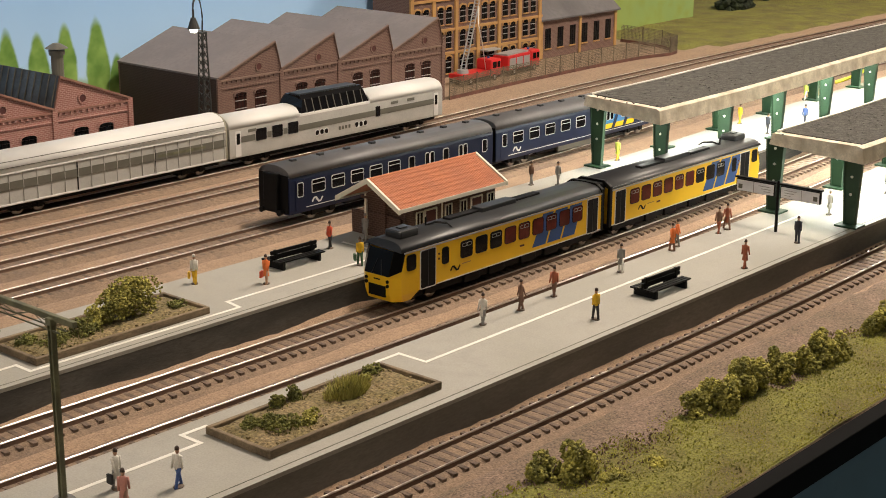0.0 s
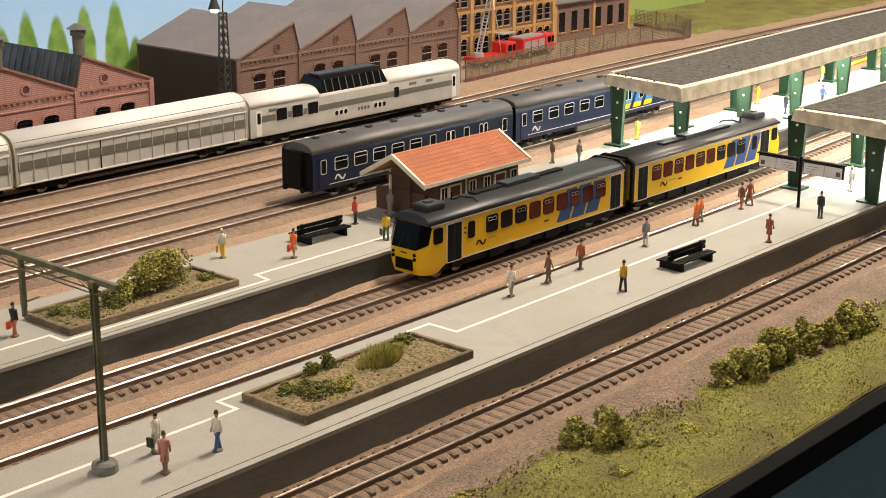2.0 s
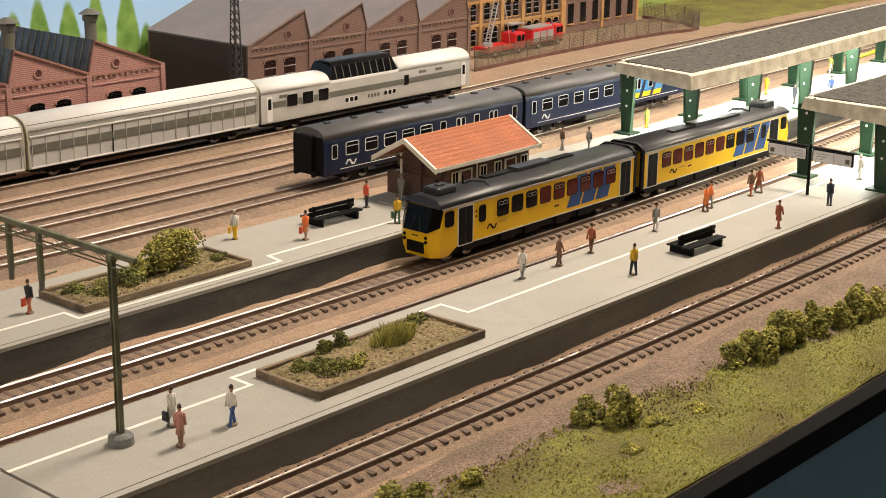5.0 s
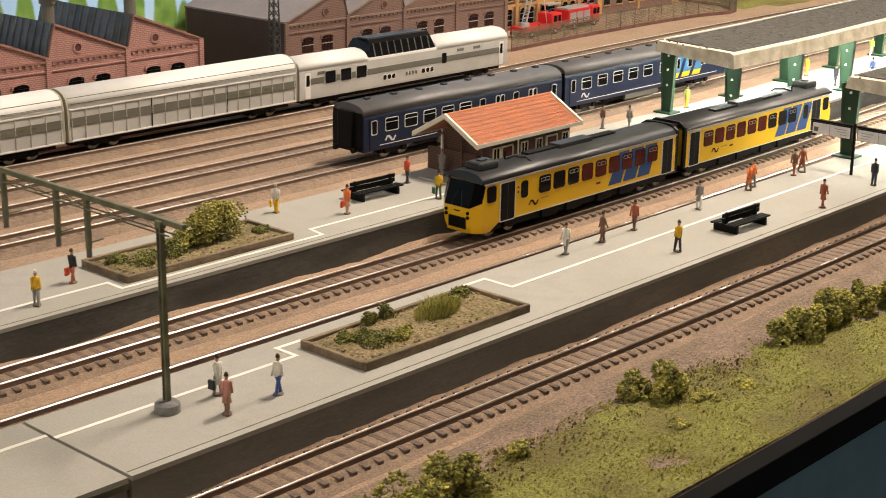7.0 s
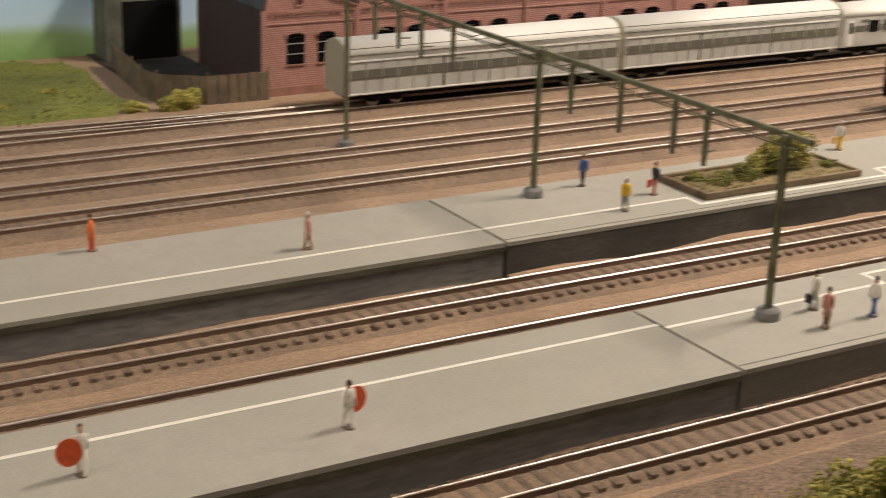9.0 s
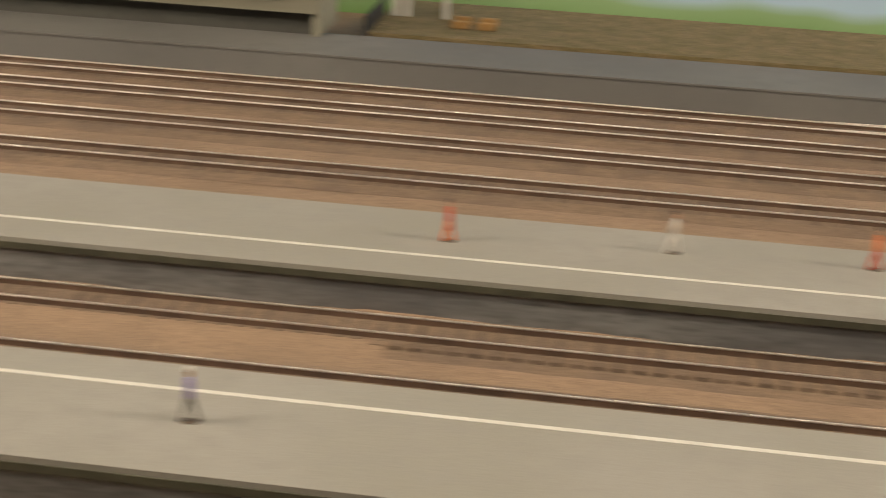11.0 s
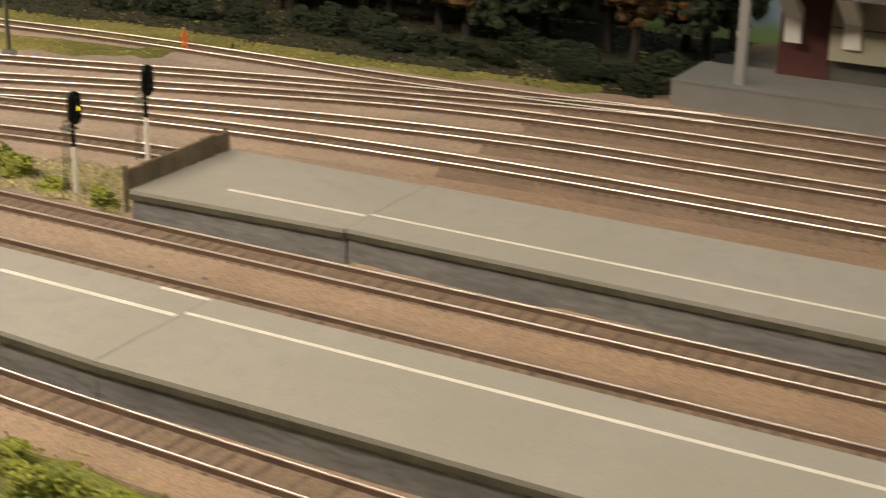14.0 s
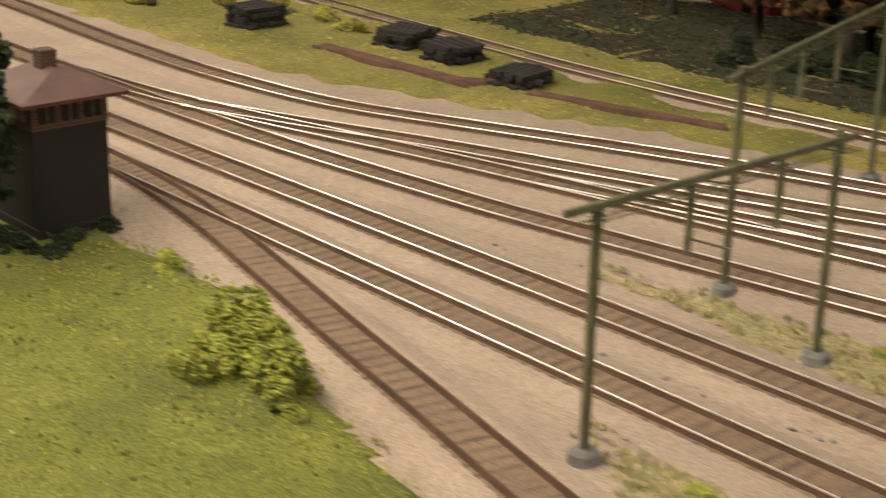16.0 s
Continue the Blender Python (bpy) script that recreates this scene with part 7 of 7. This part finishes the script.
for row in ((-318, 394, 20, 11, 17), (-350, 402, 12, 8, 10), (-560, 398, 26, 10, 14), (-620, 402, 24, 10, 14), (-680, 404, 26, 10, 12), (-390, 470, 8, 6, 6), (-430, 440, 8, 6, 5)):
    bush(*row[:2], GZ, *row[2:], LEAF, "low green bush beside the works meadow")
for row in ((-2170, 392, 24, 12, 22), (-2240, 400, 26, 14, 18), (-2120, 385, 16, 10, 16), (-2320, 408, 30, 14, 16), (-2520, 420, 30, 14, 22), (-2700, 430, 34, 16, 26)):
    bush(*row[:2], GZ, *row[2:], LEAF_DARK, "dark green scrub at the edge of the wood")

for k in range(22):
    bush(-2740 + k * 30 + rng.uniform(-9, 9), rng.uniform(392, 436), GZ, rng.uniform(18, 28), rng.uniform(11, 16), rng.uniform(16, 30), LEAF_DARK, "dark green scrub at the edge of the wood", 260, 2.2)


def tree(x, y, h, r, leaf, label):
    t = thing("tree", x, y, GZ, label, "tree", "background trees")
    bm = B()
    rod(bm, (0, 0, 0), (rng.uniform(-3, 3), 0, h * 0.55), h * 0.035, h * 0.02, 8)
    for k in range(6):
        a = k * 1.05
        rod(bm, (0, 0, h * (0.3 + 0.04 * k)), (r * 0.6 * math.cos(a), r * 0.6 * math.sin(a), h * (0.5 + 0.06 * k)), h * 0.014, h * 0.006, 5)
    part("trunk", bm, BARK, t)
    part("crown", foliage(B(), (0, 0, h * 0.28), r, r, h * 0.62, 260, r * 0.13), leaf, t)
    return t


for row in (
    (-2290, 468, 120, 46, LEAF_RUST), (-2240, 500, 110, 40, LEAF_DARK), (-2370, 490, 118, 44, LEAF_DARK), (-2450, 470, 100, 40, LEAF_DARK), (-2530, 500, 130, 48, LEAF_RUST), (-2610, 480, 110, 44, LEAF_DARK), (-2700, 505, 125, 46, LEAF_DARK),
    (-2180, 480, 100, 40, LEAF_DARK), (-2135, 520, 120, 44, LEAF_DARK), (-2800, 490, 115, 46, LEAF_RUST), (-2900, 510, 120, 46, LEAF_DARK), (-3020, 490, 110, 44, LEAF_DARK), (-3160, 500, 120, 46, LEAF), (-3320, 470, 110, 46, LEAF), (-3480, 440, 110, 44, LEAF_DARK),
    (-2702, -168, 96, 27, LEAF_DARK), (-2820, -190, 115, 42, LEAF_DARK), (-2860, -120, 125, 44, LEAF_DARK), (-3420, 300, 60, 30, LEAF), (-3560, 330, 70, 34, LEAF_DARK),
):
    tree(*row, "autumn-coloured model tree at the wood edge" if row[4] is LEAF_RUST else "dense dark green model tree")
for k in range(26):
    tx, ty = rng.uniform(-2760, -2105), rng.uniform(440, 568)
    tree(tx, ty, rng.uniform(85, 130), rng.uniform(36, 48), LEAF_RUST if k % 7 == 3 else LEAF_DARK, "autumn-coloured model tree at the wood edge" if k % 7 == 3 else "dense dark green model tree")
bush(1480, 610, GZ, 60, 26, 34, LEAF_DARK, "dark hedge on the far meadow", 200, 7)
bush(1620, 640, GZ, 60, 26, 34, LEAF_DARK, "dark hedge on the far meadow", 200, 7)


# ---- backdrop boards, painted trees, room ----
DARKRED2 = material("cabin_red", (0.24, 0.03, 0.03), 0.8, vary=0.2)
PAINTED_WOOD = material("painted_wood", (0.03, 0.055, 0.03), 0.9, vary=0.4, size=9, tint=(0.05, 0.04, 0.025))
PAINTED_MEADOW = material("painted_meadow", (0.27, 0.34, 0.07), 0.9, vary=0.12, size=5, tint=(0.22, 0.33, 0.12))
tagged(part("backdrop", box(B(), -2200, 1070, 590, 602, -30, 420), BACKDROP), "backdrop board painted with sky, poplars and meadow", "backdrop", kind="structure")
tagged(part("backdrop_east", box(B(), 1338, 1900, 1000, 1012, -30, 420), BACKDROP), "painted meadow backdrop board at the far end", "backdrop", kind="structure")
tagged(part("backdrop_west", box(B(), -4600, -2200.5, 590, 602, -30, 420), PAINTED_WOOD), "backdrop board painted as a dark wood", "backdrop", kind="structure")
cabin = thing("red_cabin", -2905, 566, GZ, "small red wooden cabin at the wood edge", "building")
part("wall", box(B(), 0, 56, 0, 20, 0, 50), DARKRED2, cabin)
part("roof", prism(B(), [(-3, 48), (23, 48), (23, 50), (10, 62), (-3, 50)], "x", -3, 59), SLATE, cabin)
part("window", box(B(), 8, 18, -0.4, 0.3, 20, 34), GLASS, cabin)
part("door", box(B(), 30, 41, -0.4, 0.3, 0, 30), BLACK, cabin)
tagged(part("backdrop_meadow", prism(B(), [(1071, 590), (1350, 606), (1350, 618), (1071, 602)], "z", -30, 420), PAINTED_MEADOW), "board painted as a soft green meadow", "backdrop", kind="structure")
tagged(part("backdrop_return", box(B(), 1338, 1350, 619, 1000, -30, 420), BACKDROP), "painted return of the backdrop board", "backdrop", kind="structure")
tagged(part("ground_east", box(B(), 1000, 1900, 593, 1000, -20, GZ - 0.6), SAND), "ground under the far meadow", "ground", kind="structure")
table = thing("layout_table", 0, 0, 0, "dark trestle table carrying the model railway", "table")
part("tabletop", box(B(), -4598, 1798, -283, 589, -60, -31), WOOD, table)
for x in (-4400, -3200, -2000, -800, 400, 1600):
    for y in (-230, 540):
        part("leg", box(B(), x, x + 60, y - 30, y + 30, -1050, -60, 4), WOOD, table)
tagged(part("ground_base", box(B(), -4600, 1800, -283, 589, -31, GZ - 1.6), SOIL), "solid ground under the ballast", "ground", kind="structure")
room_label = "plain dim wall of the exhibition hall"
for name, b6 in (("wall_south", (-6200, 3500, -3200, -3150, -1100, 1900)), ("wall_north", (-6200, 3500, 2200, 2250, -1100, 1900)), ("wall_west", (-6250, -6200, -3200, 2250, -1100, 1900)), ("wall_east", (3500, 3550, -3200, 2250, -1100, 1900))):
    tagged(part(name, box(B(), *b6), ROOMWALL), room_label, "wall", kind="structure")
tagged(part("floor", box(B(), -6200, 3500, -3150, 2200, -1100, -1050), ROOMWALL), "dark floor of the exhibition hall", "floor", kind="structure")
tagged(part("ceiling", box(B(), -6200, 3500, -3150, 2200, 1880, 1900), ROOMWALL), "plain ceiling of the exhibition hall", "ceiling", kind="structure")

# clumps of darker and of pale bits scattered over the front grass
MOSS = material("olive_moss_bits", (0.19, 0.185, 0.038), 0.95, vary=0.35, size=60, island=0.4)
PALE = material("pale_straw_bits", (0.52, 0.47, 0.17), 0.95, vary=0.3, size=80, island=0.4)


def clumped(spots, lo):
    return [p for p in spots if noise.noise(Vector((p.x * 0.045, p.y * 0.06, 21))) > lo]


near = [p for p in s1 if -420 < p.x < 420]
flock(clumped(near, 0.0), 2600, "dark olive moss clumps in the front grass", 1.0, MOSS)
flock(near, 2600, "pale straw bits in the front grass", 0.95, PALE)
EARTH = material("brown_earth_bits", (0.20, 0.135, 0.085), 0.95, vary=0.3, size=60, island=0.3)
bare = [p for p in near if p.y > -232 + 14 * noise.noise(Vector((p.x * 0.02, p.y * 0.02, 5)))]
flock(clumped(bare, -0.15), 3000, "crumbs of bare brown earth among the front grass", 1.1, EARTH)
flock(clumped(s2, 0.1), 4200, "dark olive moss clumps in the green grass", 1.4, MOSS)
flock(clumped(s2, -0.1), 1800, "pale straw bits in the green grass", 1.1, PALE)
